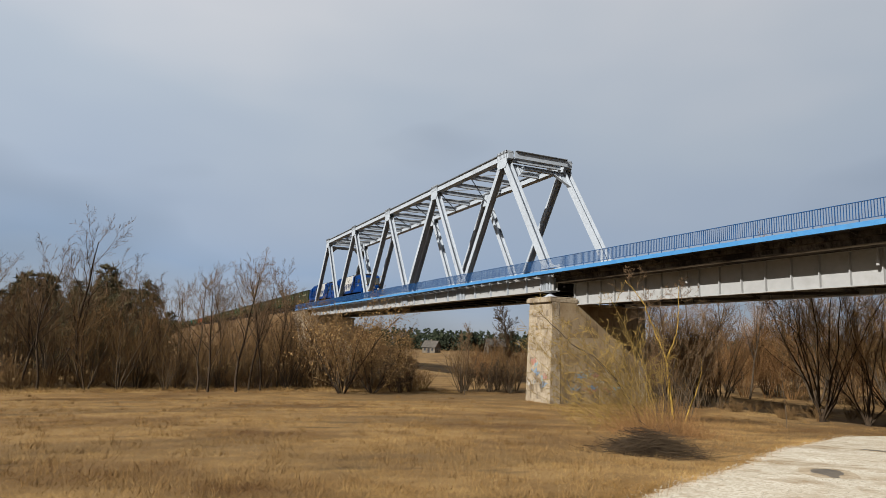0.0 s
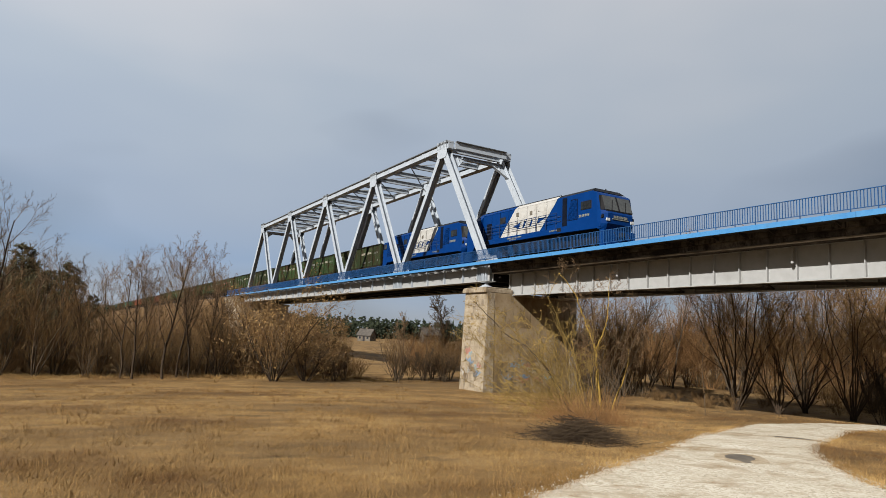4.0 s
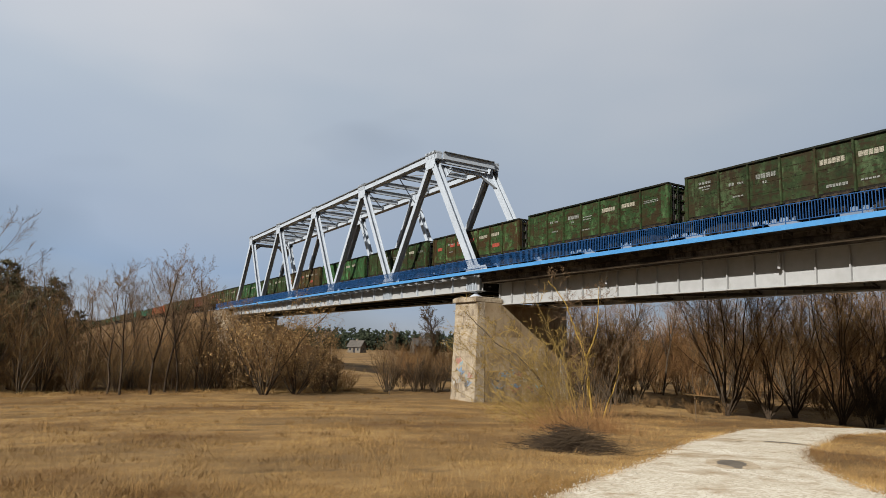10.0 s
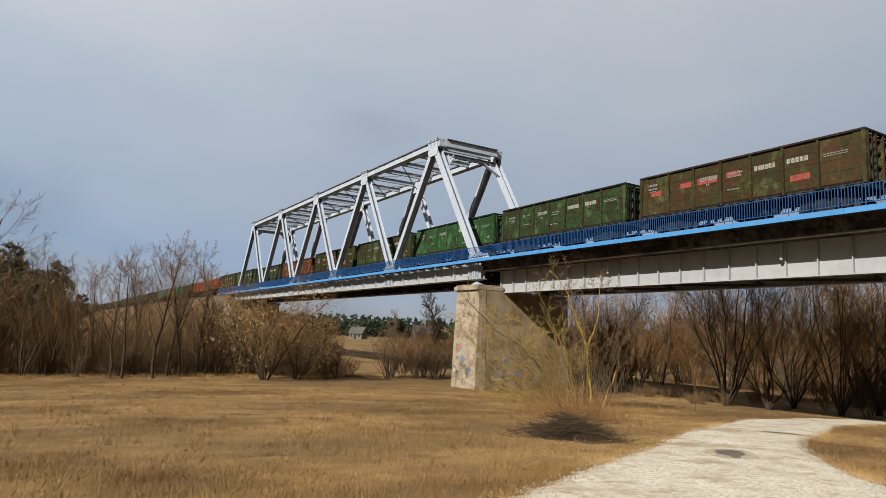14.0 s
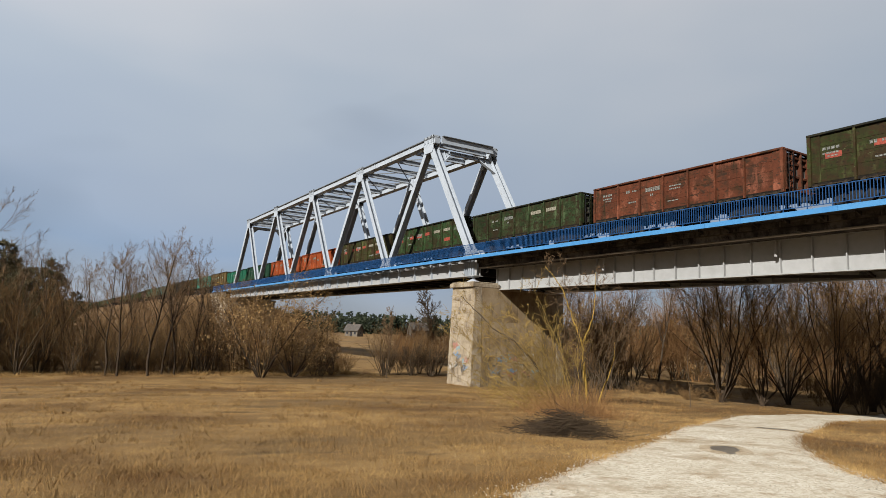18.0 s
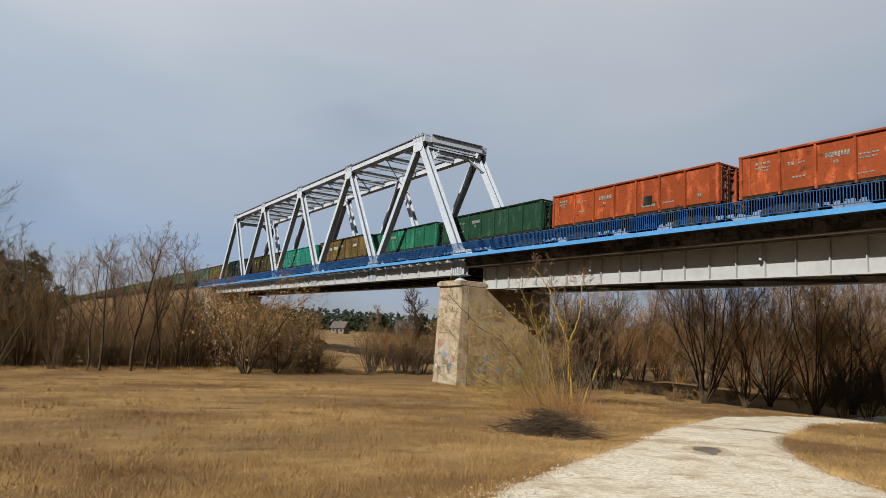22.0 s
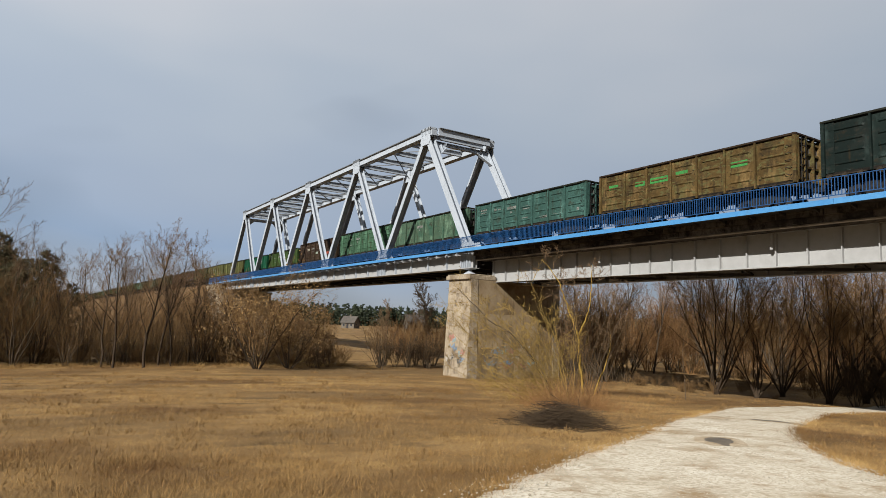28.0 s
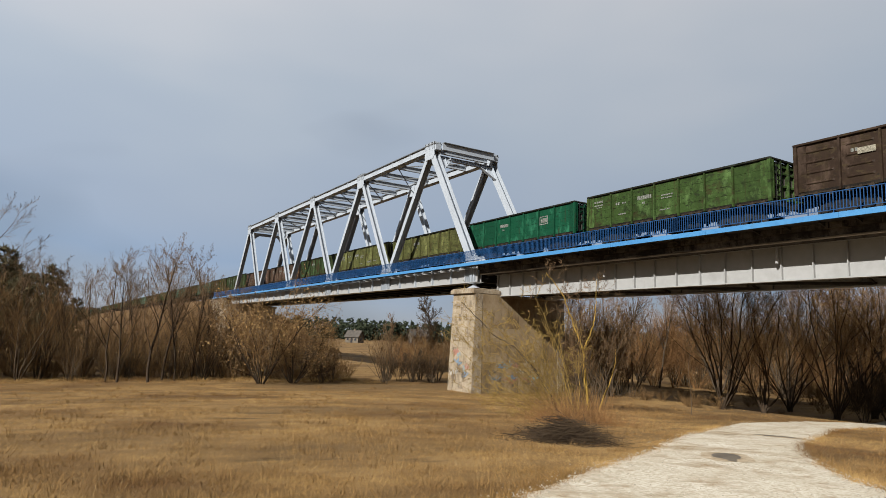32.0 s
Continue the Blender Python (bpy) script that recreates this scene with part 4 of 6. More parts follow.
def bogie(parent, y, wheelbase=1.85, r=0.478):
    s = Shape()
    for x in (-1.02, 1.02):
        pts = [(-wheelbase / 2 - 0.25, 0.52), (-wheelbase / 2 + 0.2, 0.62), (-0.35, 0.30), (0.35, 0.30), (wheelbase / 2 - 0.2, 0.62), (wheelbase / 2 + 0.25, 0.52),
               (wheelbase / 2 + 0.25, 0.72), (0.45, 0.88), (-0.45, 0.88), (-wheelbase / 2 - 0.25, 0.72)]
        s.prism(pts, "x", x - 0.07, x + 0.07)
        for d in (-wheelbase / 2, wheelbase / 2):
            s.box(x - 0.13, x + 0.13, d - 0.15, d + 0.15, 0.36, 0.62)
    s.box(-1.1, 1.1, -0.25, 0.25, 0.55, 0.85)
    for x in (-1.0, 1.0):
        for d in (-0.17, 0.0, 0.17):
            s.tube([(x, d, 0.36), (x, d, 0.6)], [0.075, 0.075], 6)
    b = part("bogie", s, M["under"], parent)
    b.location = (0, y, 0)
    for d in (-wheelbase / 2, wheelbase / 2):
        w = Shape()
        for x in (-0.795, 0.795):
            w.tube([(x - 0.07, 0, 0), (x - 0.065, 0, 0), (x + 0.065, 0, 0), (x + 0.07, 0, 0)], [r - 0.04, r, r, r - 0.04], 20)
        w.tube([(-1.05, 0, 0), (1.05, 0, 0)], [0.08, 0.08], 8)
        o = part("wheelset", w, M["wheel"], b)
        o.location = (0, d, r)
    return b


def build_wagon(kind, top):
    """An open-topped four-axle wagon; its front end is at y = 0 and it runs towards -y; z = 0 at the rail."""
    t = thing("gondola_wagon", "weathered open-top steel gondola freight wagon", "freight wagon", "wagons of the train")
    h = top - FLOOR - 0.12
    made = {}
    for side in (-1, 1):
        for i in range(7):
            a, b = RIBS[i] + 0.06, RIBS[i + 1] - 0.06
            key = round(b - a, 2)
            if key not in made:
                made[key] = panel_mesh(b - a, h, kind)
                made[key].materials.append(P["dark"])
            o = part("side_panel", made[key], None, t)
            o.matrix_basis = pose(side * 1.50, a if side < 0 else b, FLOOR, 0, 0, 0 if side < 0 else 180)
        for i, y in enumerate(RIBS):
            e = i in (0, 7)
            k = ("rib", e)
            if k not in made:
                w = 0.10 if e else 0.065
                made[k] = Shape().prism([(-0.10, -w + 0.02), (0.05, -w), (0.05, w), (-0.10, w - 0.02)], "z", FLOOR - 0.16, top - 0.118).mesh("rib")
                made[k].materials.append(P["dark"])
            yy = y + (0.1 if i == 0 else -0.1 if i == 7 else 0)
            o = part("rib", made[k], None, t)
            o.matrix_basis = pose(side * 1.50, yy, 0, 0, 0, 0 if side < 0 else 180)
        o = part("top_rail", Shape().block(side * 1.5 - 0.11, side * 1.5 + 0.11, 0, BODY, top - 0.115, top, 0.02), P["dark"], t)
        o = part("side_sill", Shape().box(side * 1.46 - 0.05, side * 1.46 + 0.05, 0.05, BODY - 0.05, FLOOR - 0.14, FLOOR - 0.005), M["sill"], t)
        # plain corner plates at both ends, with rungs on the pressed kind
        for y0, y1 in ((0.2, 0.6), (BODY - 0.6, BODY - 0.2)):
            part("corner_plate", Shape().block(side * 1.52 - 0.02, side * 1.52 + 0.02, y0, y1, FLOOR - 0.02, top - 0.12, 0.008), P["dark"], t)
        if kind == "pressed":
            for k in range(5):
                z = FLOOR + 0.25 + 0.36 * k
                part("rung", Shape().tube([(side * 1.53, 0.26, z), (side * 1.62, 0.28, z), (side * 1.62, 0.54, z), (side * 1.53, 0.56, z)], [0.015] * 4, 5), M["under"], t)
        # hatch catches along the lower edge
        for i in range(7):
            a, b = RIBS[i] + 0.2, RIBS[i + 1] - 0.2
            k = ("latch", round(b - a, 2))
            if k not in made:
                w = b - a
                s = Shape().box(-0.03, 0.03, 0, w, -0.05, 0.0)
                for f in (0.12, 0.5, 0.88):
                    s.box(-0.06, 0.04, w * f - 0.06, w * f + 0.06, -0.2, 0.03).box(-0.07, 0.0, w * f - 0.02, w * f + 0.16, -0.1, -0.06)
                made[k] = s.mesh("hatch_latch")
                made[k].materials.append(M["latch"])
            o = part("hatch_latch", made[k], None, t)
            o.matrix_basis = pose(side * 1.53, a if side < 0 else b, FLOOR - 0.12, 0, 0, 0 if side < 0 else 180)
    part("floor", Shape().box(-1.45, 1.45, 0.1, BODY - 0.1, FLOOR - 0.1, FLOOR), M["sill"], t)
    part("load", Shape().prism([(-1.44, FLOOR + 0.01), (1.44, FLOOR + 0.01), (1.44, top - 0.7), (0.4, top - 0.45), (-0.5, top - 0.5), (-1.44, top - 0.75)], "y", 0.2, BODY - 0.2), M["ballast"], t)
    for y, d in ((0.0, 1), (BODY, -1)):
        def span(p, q):
            return min(y + d * p, y + d * q), max(y + d * p, y + d * q)

        comb = [(-1.39, y + d * 0.26)]
        for x in (-1.34, -0.68, 0.0, 0.68, 1.34):
            comb += [(x - 0.045, y + d * 0.22), (x - 0.045, y), (x + 0.045, y), (x + 0.045, y + d * 0.22)]
        comb.append((1.39, y + d * 0.26))
        s = Shape().prism(comb if d > 0 else comb[::-1], "z", FLOOR, top - 0.12)
        for z in (FLOOR + 0.1, FLOOR + 0.75, FLOOR + 1.4, top - 0.35):
            s.block(-1.385, 1.385, *span(0.10, 0.219), z - 0.06, z + 0.06, 0.01)
        part("end_wall", s, P["dark"], t)
        part("end_rail", Shape().block(-1.39, 1.39, min(y, y + d * 0.2), max(y, y + d * 0.2), top - 0.115, top - 0.003, 0.02), P["dark"], t)
        s = Shape()
        for x in (-1.25, -0.9):
            s.box(x - 0.015, x + 0.015, min(y - d * 0.09, y - d * 0.06), max(y - d * 0.09, y - d * 0.06), FLOOR - 0.1, top - 0.2)
        for k in range(7):
            z = FLOOR + 0.1 + k * (top - FLOOR - 0.4) / 6
            s.box(-1.25, -0.9, min(y - d * 0.09, y - d * 0.06), max(y - d * 0.09, y - d * 0.06), z - 0.012, z + 0.012)
        part("ladder", s, M["under"], t)
        part("end_beam", Shape().box(-1.5, 1.5, min(y, y + d * 0.3), max(y, y + d * 0.3), FLOOR - 0.35, FLOOR - 0.145), M["under"], t)
        s = Shape().box(-0.13, 0.13, min(y, y - d * 0.5), max(y, y - d * 0.5), 0.92, 1.16).block(-0.2, 0.2, min(y - d * 0.4, y - d * 0.556), max(y - d * 0.4, y - d * 0.556), 0.88, 1.22, 0.03)
        part("coupler", s, M["under"], t)
    s = Shape().box(-0.25, 0.25, 0.0, BODY, FLOOR - 0.42, FLOOR - 0.12)
    s.box(-0.5, 0.5, 5.6, 7.2, 0.55, 0.85)
    s.tube([(-0.75, 4.6, 0.72), (-0.75, 5.5, 0.72)], [0.2, 0.2], 10)
    part("centre_sill", s, M["under"], t)
    bogie(t, 2.1)
    bogie(t, BODY - 2.1)
    return t


MARKS = {
    "number": stencil([(8.55, 0.0, 8, 0.10, 0.24, 0.035), (8.2, -0.28, 2, 0.08, 0.13, 0.05)]),
    "owner": stencil([(5.35, 0.0, 6, 0.16, 0.25, 0.03), (3.65, 0.02, 5, 0.18, 0.25, 0.035)]),
    "block_rear": stencil([(12.1, 0.0, 4, 0.15, 0.13, 0.05), (12.1, -0.2, 5, 0.12, 0.08, 0.03), (11.9, -0.34, 3, 0.12, 0.06, 0.05)]),
    "block_mid": stencil([(6.9, 0.05, 5, 0.14, 0.07, 0.03), (6.9, -0.12, 6, 0.10, 0.07, 0.03), (7.0, -0.8, 3, 0.2, 0.06, 0.05)]),
    "block_two": stencil([(10.3, 0.0, 2, 0.12, 0.16, 0.05), (9.8, 0.02, 3, 0.08, 0.1, 0.04), (10.1, -0.65, 4, 0.12, 0.08, 0.04)]),
    "foot": stencil([(5.0, 0.0, 7, 0.11, 0.14, 0.03), (3.5, 0.05, 5, 0.13, 0.08, 0.03), (1.2, 0.1, 2, 0.1, 0.2, 0.03)]),
    "head": stencil([(1.9, 0.0, 7, 0.13, 0.05, 0.03), (1.9, -0.1, 8, 0.11, 0.05, 0.03)]),
    "plate_a": stencil([(9.9, 0.0, 1, 0.75, 0.28, 0)]),
    "plate_b": stencil([(8.75, 0.0, 1, 1.25, 0.34, 0)]),
    "plate_c": stencil([(6.95, 0.0, 1, 0.8, 0.28, 0)]),
    "plate_d": stencil([(3.5, 0.0, 1, 0.95, 0.3, 0)]),
    "plate_e": stencil([(12.0, 0.0, 1, 0.75, 0.28, 0)]),
    "dark_square": stencil([(5.0, 0.0, 1, 0.62, 0.55, 0)]),
    "badge": stencil([(3.75, 0.0, 1, 0.9, 0.07, 0), (3.75, 0.55, 1, 0.9, 0.07, 0), (3.75, 0.07, 1, 0.07, 0.48, 0), (2.92, 0.07, 1, 0.07, 0.48, 0), (3.6, 0.14, 3, 0.18, 0.32, 0.05)]),
}


def mark(t, what, z, material):
    me = MARKS[what].copy()
    me.materials.append(material)
    o = part("marking", me, None, t)
    o.location = (-1.512, 0, z)
    if not what.startswith(("plate", "dark")):
        tagged(o, kind="stuff")
    return o


WAGON = {("flat", 3.76): build_wagon("flat", 3.76)}


def wagon_like(kind, top):
    if (kind, top) not in WAGON:
        WAGON[kind, top] = build_wagon(kind, top)
    return WAGON[kind, top]


# paint, panel kind, height over the rail, label, extra marks
A, B, C = "flat", "pressed", "plain"
ROWS = [
    ("dark", A, 3.76, "dirty dark green"), ("green", A, 3.76, "weathered mid green"), ("patch", A, 3.76, "dark green with rust patches"), ("dark", A, 3.76, "dirty dark green"),
    ("green", A, 3.76, "weathered mid green"), ("patch", A, 3.76, "green with rust patches and red labels"), ("green", A, 3.76, "grimy green"), ("bright", A, 3.76, "brighter green"),
    ("rusty", A, 3.76, "brown and green with red labels"), ("green", A, 3.76, "weathered mid green"), ("bright", A, 3.76, "brighter green"), ("patch", A, 3.76, "green with big brown patches"),
    ("olive", A, 3.76, "olive with red labels"), ("redbrown", A, 3.5, "red-brown"), ("dark", A, 3.55, "dark green"), ("green", A, 3.76, "green with red labels"),
    ("olive", A, 3.76, "dark olive with red labels"), ("orange", C, 3.5, "orange-red"), ("orange", C, 3.5, "orange-red"), ("smooth", C, 3.52, "clean dark green"),
    ("teal", C, 3.45, "jade green"), ("mud", A, 3.76, "muddy brown with pale patches"), ("turq", B, 3.7, "turquoise"), ("olive", A, 3.76, "olive brown"),
    ("black", B, 3.9, "blackish grey"), ("mud", B, 3.72, "brown with green labels"), ("greyteal", B, 3.72, "grey teal"), ("greygreen", A, 3.72, "faded grey-green"),
    ("light", B, 3.86, "light green"), ("brown", B, 3.78, "dark brown"), ("moss", A, 3.52, "moss green"), ("emerald", A, 3.5, "emerald green"),
    ("yellow", A, 3.52, "yellow-olive"), ("yellow", A, 3.6, "yellow-olive"), ("green", A, 3.6, "weathered green"), ("dusty", A, 3.6, "dusty red-brown"),
    ("dusty", B, 3.6, "rusty red-brown"), ("green", A, 3.76, "weathered green"), ("olive", A, 3.76, "olive"), ("greygreen", A, 3.6, "faded grey-green"),
]
for k in range(20):
    ROWS.append((("olive", "green", "dark", "greygreen", "moss")[(k * 3) % 5], A, 3.7, "weathered green"))

# the wagons' front ends at the end of the clip
FIRST, PITCH = -399.5, 13.92
TRAIN = []


def build_wagons():
    for k, (p, kind, top, words) in enumerate(ROWS):
        src = wagon_like(kind, top)
        ob = copy_thing(src, pose(XC, FIRST + k * PITCH, RAIL))
        tagged(ob, words + " open-top steel gondola wagon")
        dark = P["black"] if p in ("emerald", "moss") else P[p]
        for c in ob.children:
            n = c.name.split(".")[0]
            if n in ("side_panel", "rib", "corner_plate"):
                repaint(c, P[p])
            elif n in ("end_rail", "top_rail"):
                repaint(c, P[p] if p in ("orange", "redbrown", "turq") else P["brown"] if p in ("brown", "mud", "rusty") else P["rim"])
            elif n == "end_wall":
                repaint(c, P[p])
        red = "red labels" in words
        ink = M["cream"] if k < 17 and p not in ("redbrown",) else M["mark"]
        h = top - FLOOR
        pick = random.Random(700 + k)
        if p != "mud":
            mark(ob, "number", FLOOR + h * 0.58, M["mark"])
        for w, z, odds in (("block_rear", 0.68, 0.6), ("block_two", 0.6, 0.55), ("block_mid", 0.55, 0.5), ("foot", 0.12, 0.5)):
            if pick.random() < odds and p != "mud":
                mark(ob, w, FLOOR + h * (z + pick.uniform(-0.06, 0.06)), M["mark"]).location.y = pick.uniform(-0.25, 0.25)
        if k < 17 and p != "redbrown":
            mark(ob, "owner", FLOOR + h * 0.58, ink)
            if pick.random() < 0.6:
                mark(ob, "head", FLOOR + h * 0.62, M["mark"])
        if red:
            for w, z in (("plate_a", 0.52), ("plate_b", 0.52), ("plate_c", 0.56), ("plate_d", 0.2), ("plate_e", 0.45)):
                o = mark(ob, w, FLOOR + h * z, M["redmark"])
                o.location.x = -1.508
        if p == "mud":
            for w, z in (("plate_a", 0.5), ("plate_b", 0.5), ("plate_c", 0.56), ("plate_d", 0.5), ("plate_e", 0.55)):
                o = mark(ob, w, FLOOR + h * z, M["greenmark"] if k == 25 else M["tealmark"])
                o.location.x = -1.508
        if p == "brown":
            for w, z, mm in (("plate_c", 0.3, M["tealmark"]), ("plate_d", 0.2, M["redmark"]), ("plate_a", 0.55, M["cream"])):
                mark(ob, w, FLOOR + h * z, mm).location.x = -1.56
        if p == "orange":
            mark(ob, "dark_square", FLOOR + h * 0.18, P["black"])
        if p == "emerald":
            mark(ob, "badge", FLOOR + h * 0.4, M["mark"])
        TRAIN.append((ob, FIRST + k * PITCH))
    for src in WAGON.values():
        for o in (*src.children_recursive, src):
            bpy.data.objects.remove(o)


build_wagons()

# ---------------------------------------------------------------- locomotives
M["loco_blue"] = surface("locomotive_blue_paint", (0.001, 0.032, 0.160), (0.0015, 0.038, 0.185), 0.5, 0.45, bump=0.0008, spec=0.06,
                         stain=(0.002, 0.036, 0.17), stain_scale=0.6, stain_at=(0.6, 0.85))
M["loco_white"] = surface("locomotive_white_paint", (0.50, 0.49, 0.455), (0.58, 0.57, 0.54), 0.9, 0.45,
                          stain=(0.30, 0.265, 0.22), stain_scale=1.3, stain_at=(0.56, 0.78),
                          wear=[((0.20, 0.175, 0.14), 2.2, 0.56, 0.74, (1, 1, 0.2))])
M["loco_dark"] = surface("locomotive_dark_roof", (0.012, 0.013, 0.017), (0.030, 0.032, 0.037), 1.5, 0.7, spec=0.08)
M["louver"] = surface("louver_black", (0.004, 0.006, 0.014), (0.008, 0.012, 0.024), 2, 0.7, spec=0.05)
M["vent"] = surface("dusty_vent_mesh", (0.10, 0.088, 0.068), (0.19, 0.17, 0.135), 8, 0.8)
M["rubber"] = surface("black_rubber", (0.009, 0.009, 0.011), (0.017, 0.017, 0.019), 4, 0.7, spec=0.12)
M["glass"] = surface("tinted_glass", (0.012, 0.014, 0.016), (0.035, 0.04, 0.043), 0.6, 0.06)
# lighter copy of the glass, its base colour raised to imitate a bright reflection
M["pale_glass"] = surface("sunlit_windscreen", (0.05, 0.055, 0.055), (0.09, 0.095, 0.09), 1.2, 0.1)
M["lamp_glass"] = surface("lamp_glass", (0.55, 0.56, 0.55), (0.65, 0.66, 0.65), 5, 0.15)
M["handrail"] = surface("handrail_blue", (0.012, 0.03, 0.09), (0.018, 0.04, 0.12), 2, 0.5)


def build_loco():
    """A six-axle diesel locomotive; its front is at y = 0 and it runs towards -y; z = 0 at the rail."""
    t = thing("diesel_locomotive", "bright blue diesel locomotive with a slanted white band", "locomotive", "locomotives of the train")
    W = 1.5
    # frame
    part("frame", Shape().block(-W + 0.008, W - 0.008, 0.9, 16.6, 1.52, 1.95, 0.02), M["loco_blue"], t)
    # near-black box added to draw the shade below the frame
    part("frame_shadow_gap", Shape().box(-1.2, 1.2, 1.0, 16.4, 1.25, 1.515), M["sill"], t)
    # front cab, wide and tall, with a raked windscreen
    s = Shape().prism([(1.15, 1.45), (5.2, 1.52), (5.2, 4.08), (1.6, 4.08), (1.15, 3.86)], "x", -W, W)
    part("front_cab", s, M["loco_blue"], t)
    s = Shape()
    lev = [1.40, 1.75, 2.45, 2.62, 3.72, 3.86]
    rings = (([1.149] * 6, [W] * 6), ([0.98, 0.86, 0.84, 0.88, 1.07, 1.145], [1.44, 1.46, 1.46, 1.46, 1.47, 1.48]), ([0.75, 0.55, 0.52, 0.62, 1.02, 1.14], [1.10, 1.14, 1.14, 1.17, 1.28, 1.34]))
    for y, wds in rings:
        for sg in (-1, 1):
            s.v.extend([(sg * w, yy, z) for w, yy, z in zip(wds, y, lev)])
    for i in range(5):
        for o in (0, 12):
            s.f.extend([(o + i, o + i + 1, o + 13 + i, o + 12 + i), (o + 7 + i, o + 6 + i, o + 18 + i, o + 19 + i)])
        s.f.append((24 + i, 25 + i, 31 + i, 30 + i))
    s.f.extend([(0, 12, 24, 30, 18, 6), (5, 11, 23, 35, 29, 17)])
    part("cab_nose", s, M["loco_blue"], t)
    s = Shape().prism([(-1.47, 4.083), (1.47, 4.083), (1.12, 4.33), (-1.12, 4.33)], "y", 1.75, 5.2)
    s.add([(-1.45, 1.50, 4.07), (1.45, 1.50, 4.07), (1.12, 1.75, 4.33), (-1.12, 1.75, 4.33)], [(0, 1, 2, 3)])
    part("cab_roof", s, M["loco_dark"], t, "dark sloped cab roof")
    for sg in (-1, 1):
        s = Shape()
        q = [(sg * 1.475, 0.87, 2.66), (sg * 1.18, 0.605, 2.66), (sg * 1.29, 0.995, 3.70), (sg * 1.485, 1.06, 3.70)]
        s.add(q + [(x - sg * 0.05, y + 0.05, z) for x, y, z in q], [(0, 1, 2, 3), (4, 7, 6, 5), (0, 4, 5, 1), (1, 5, 6, 2), (2, 6, 7, 3), (3, 7, 4, 0)])
        part("windscreen_post", s, M["rubber"], t, "black corner post beside the windscreen")
    # windscreen on the slope
    a, b = Vector((0, 0.645, 2.68)), Vector((0, 1.01, 3.69))
    nrm = Vector((0, -0.94, 0.34)) * 0.025
    for x0, x1 in ((-1.26, -0.05), (0.05, 1.26)):
        s = Shape()
        v = [a + nrm + Vector((x0, 0, 0)), a + nrm + Vector((x1, 0, 0)), b + nrm + Vector((x1, 0, 0)), b + nrm + Vector((x0, 0, 0))]
        s.add([tuple(p) for p in v] + [tuple(p - nrm) for p in v], [(0, 1, 2, 3), (0, 4, 5, 1), (1, 5, 6, 2), (2, 6, 7, 3), (3, 7, 4, 0)])
        part("windscreen", s, M["pale_glass"], t, "windscreen with a pale reflection put into its colour")
    s = Shape().beam(a + nrm * 1.3, b + nrm * 1.3, 0.1, 0.04, (1, 0, 0))
    for x in (-0.7, 0.55):
        s.beam(a + nrm * 1.8 + Vector((x, 0, 0)), a.lerp(b, 0.75) + nrm * 1.8 + Vector((x + 0.3, 0, 0)), 0.03, 0.02, (1, 0, 0))
    s.beam(Vector((-1.2, 0.62, 2.64)), Vector((1.2, 0.62, 2.64)), 0.06, 0.1, (0, 1, 0))
    part("windscreen_frame", s, M["rubber"], t)
    part("nose_sign", Shape().box(-0.75, 0.75, 0.50, 0.53, 2.05, 2.12).box(-0.6, -0.2, 0.50, 0.53, 2.15, 2.32).box(-0.1, 0.25, 0.50, 0.53, 2.15, 2.32).box(0.32, 0.62, 0.50, 0.53, 2.15, 2.32), M["mark"], t)
    for sg in (-1, 1):
        # lamps on the cab corner
        part("headlamp", Shape().block(sg * 1.12 - 0.17, sg * 1.12 + 0.17, 0.50, 0.56, 1.9, 2.1, 0.02), M["lamp_glass"], t, "clear headlamp")
        s = Shape().prism([(0.70, 2.14), (1.08, 1.95), (1.08, 2.14), (0.70, 2.36)], "x", sg * 1.40 - 0.06, sg * 1.40 + 0.05)
        part("lamp_housing", s, M["rubber"], t)
        part("cab_window", Shape().block(sg * 1.5 - 0.02, sg * 1.5 + 0.02, 1.7, 2.75, 2.86, 3.46, 0.015), M["rubber"], t)
        for y0, y1 in ((1.78, 2.16), (2.24, 2.66)):
            part("cab_window_pane", Shape().box(sg * 1.525 - 0.006, sg * 1.525 + 0.006, y0, y1, 2.93, 3.39), M["glass"], t)
        lo = part("cab_louver", Shape().prism([(3.05, 2.28), (4.10, 2.28), (3.74, 3.75), (3.05, 3.75)], "x", sg * 1.5 - 0.012, sg * 1.5 + 0.012), M["louver"], t)
        for k in range(23):
            z = 2.34 + k * 0.06
            part("louver_slat", Shape().box(sg * 1.512 - 0.02, sg * 1.512 + 0.02, 3.08, 4.06 - 0.245 * (z - 2.28), z - 0.019, z + 0.019), M["loco_blue"], lo)
        part("cab_door", Shape().box(sg * 1.5 - 0.015, sg * 1.5 + 0.015, 4.14, 4.62, 1.96, 4.0), M["louver"], t, "dark recessed cab door")
        part("step_well", Shape().box(sg * 1.5 - 0.014, sg * 1.5 + 0.014, 4.75, 5.2, 1.62, 1.9).box(sg * 1.5 - 0.02, sg * 1.5 + 0.02, 4.7, 5.15, 1.28, 1.32), M["loco_dark"], t)
        part("grab_shelf", Shape().box(sg * 1.5 - 0.05, sg * 1.5 + 0.05, 4.75, 5.15, 2.35, 2.4).box(sg * 1.5 - 0.05, sg * 1.5 + 0.05, 4.75, 5.15, 2.7, 2.75), M["handrail"], t)
        part("class_mark", Shape().box(sg * 1.5 - 0.012, sg * 1.5 + 0.012, 1.75, 2.95, 2.42, 2.43), M["loco_blue"], t)
        s = Shape()
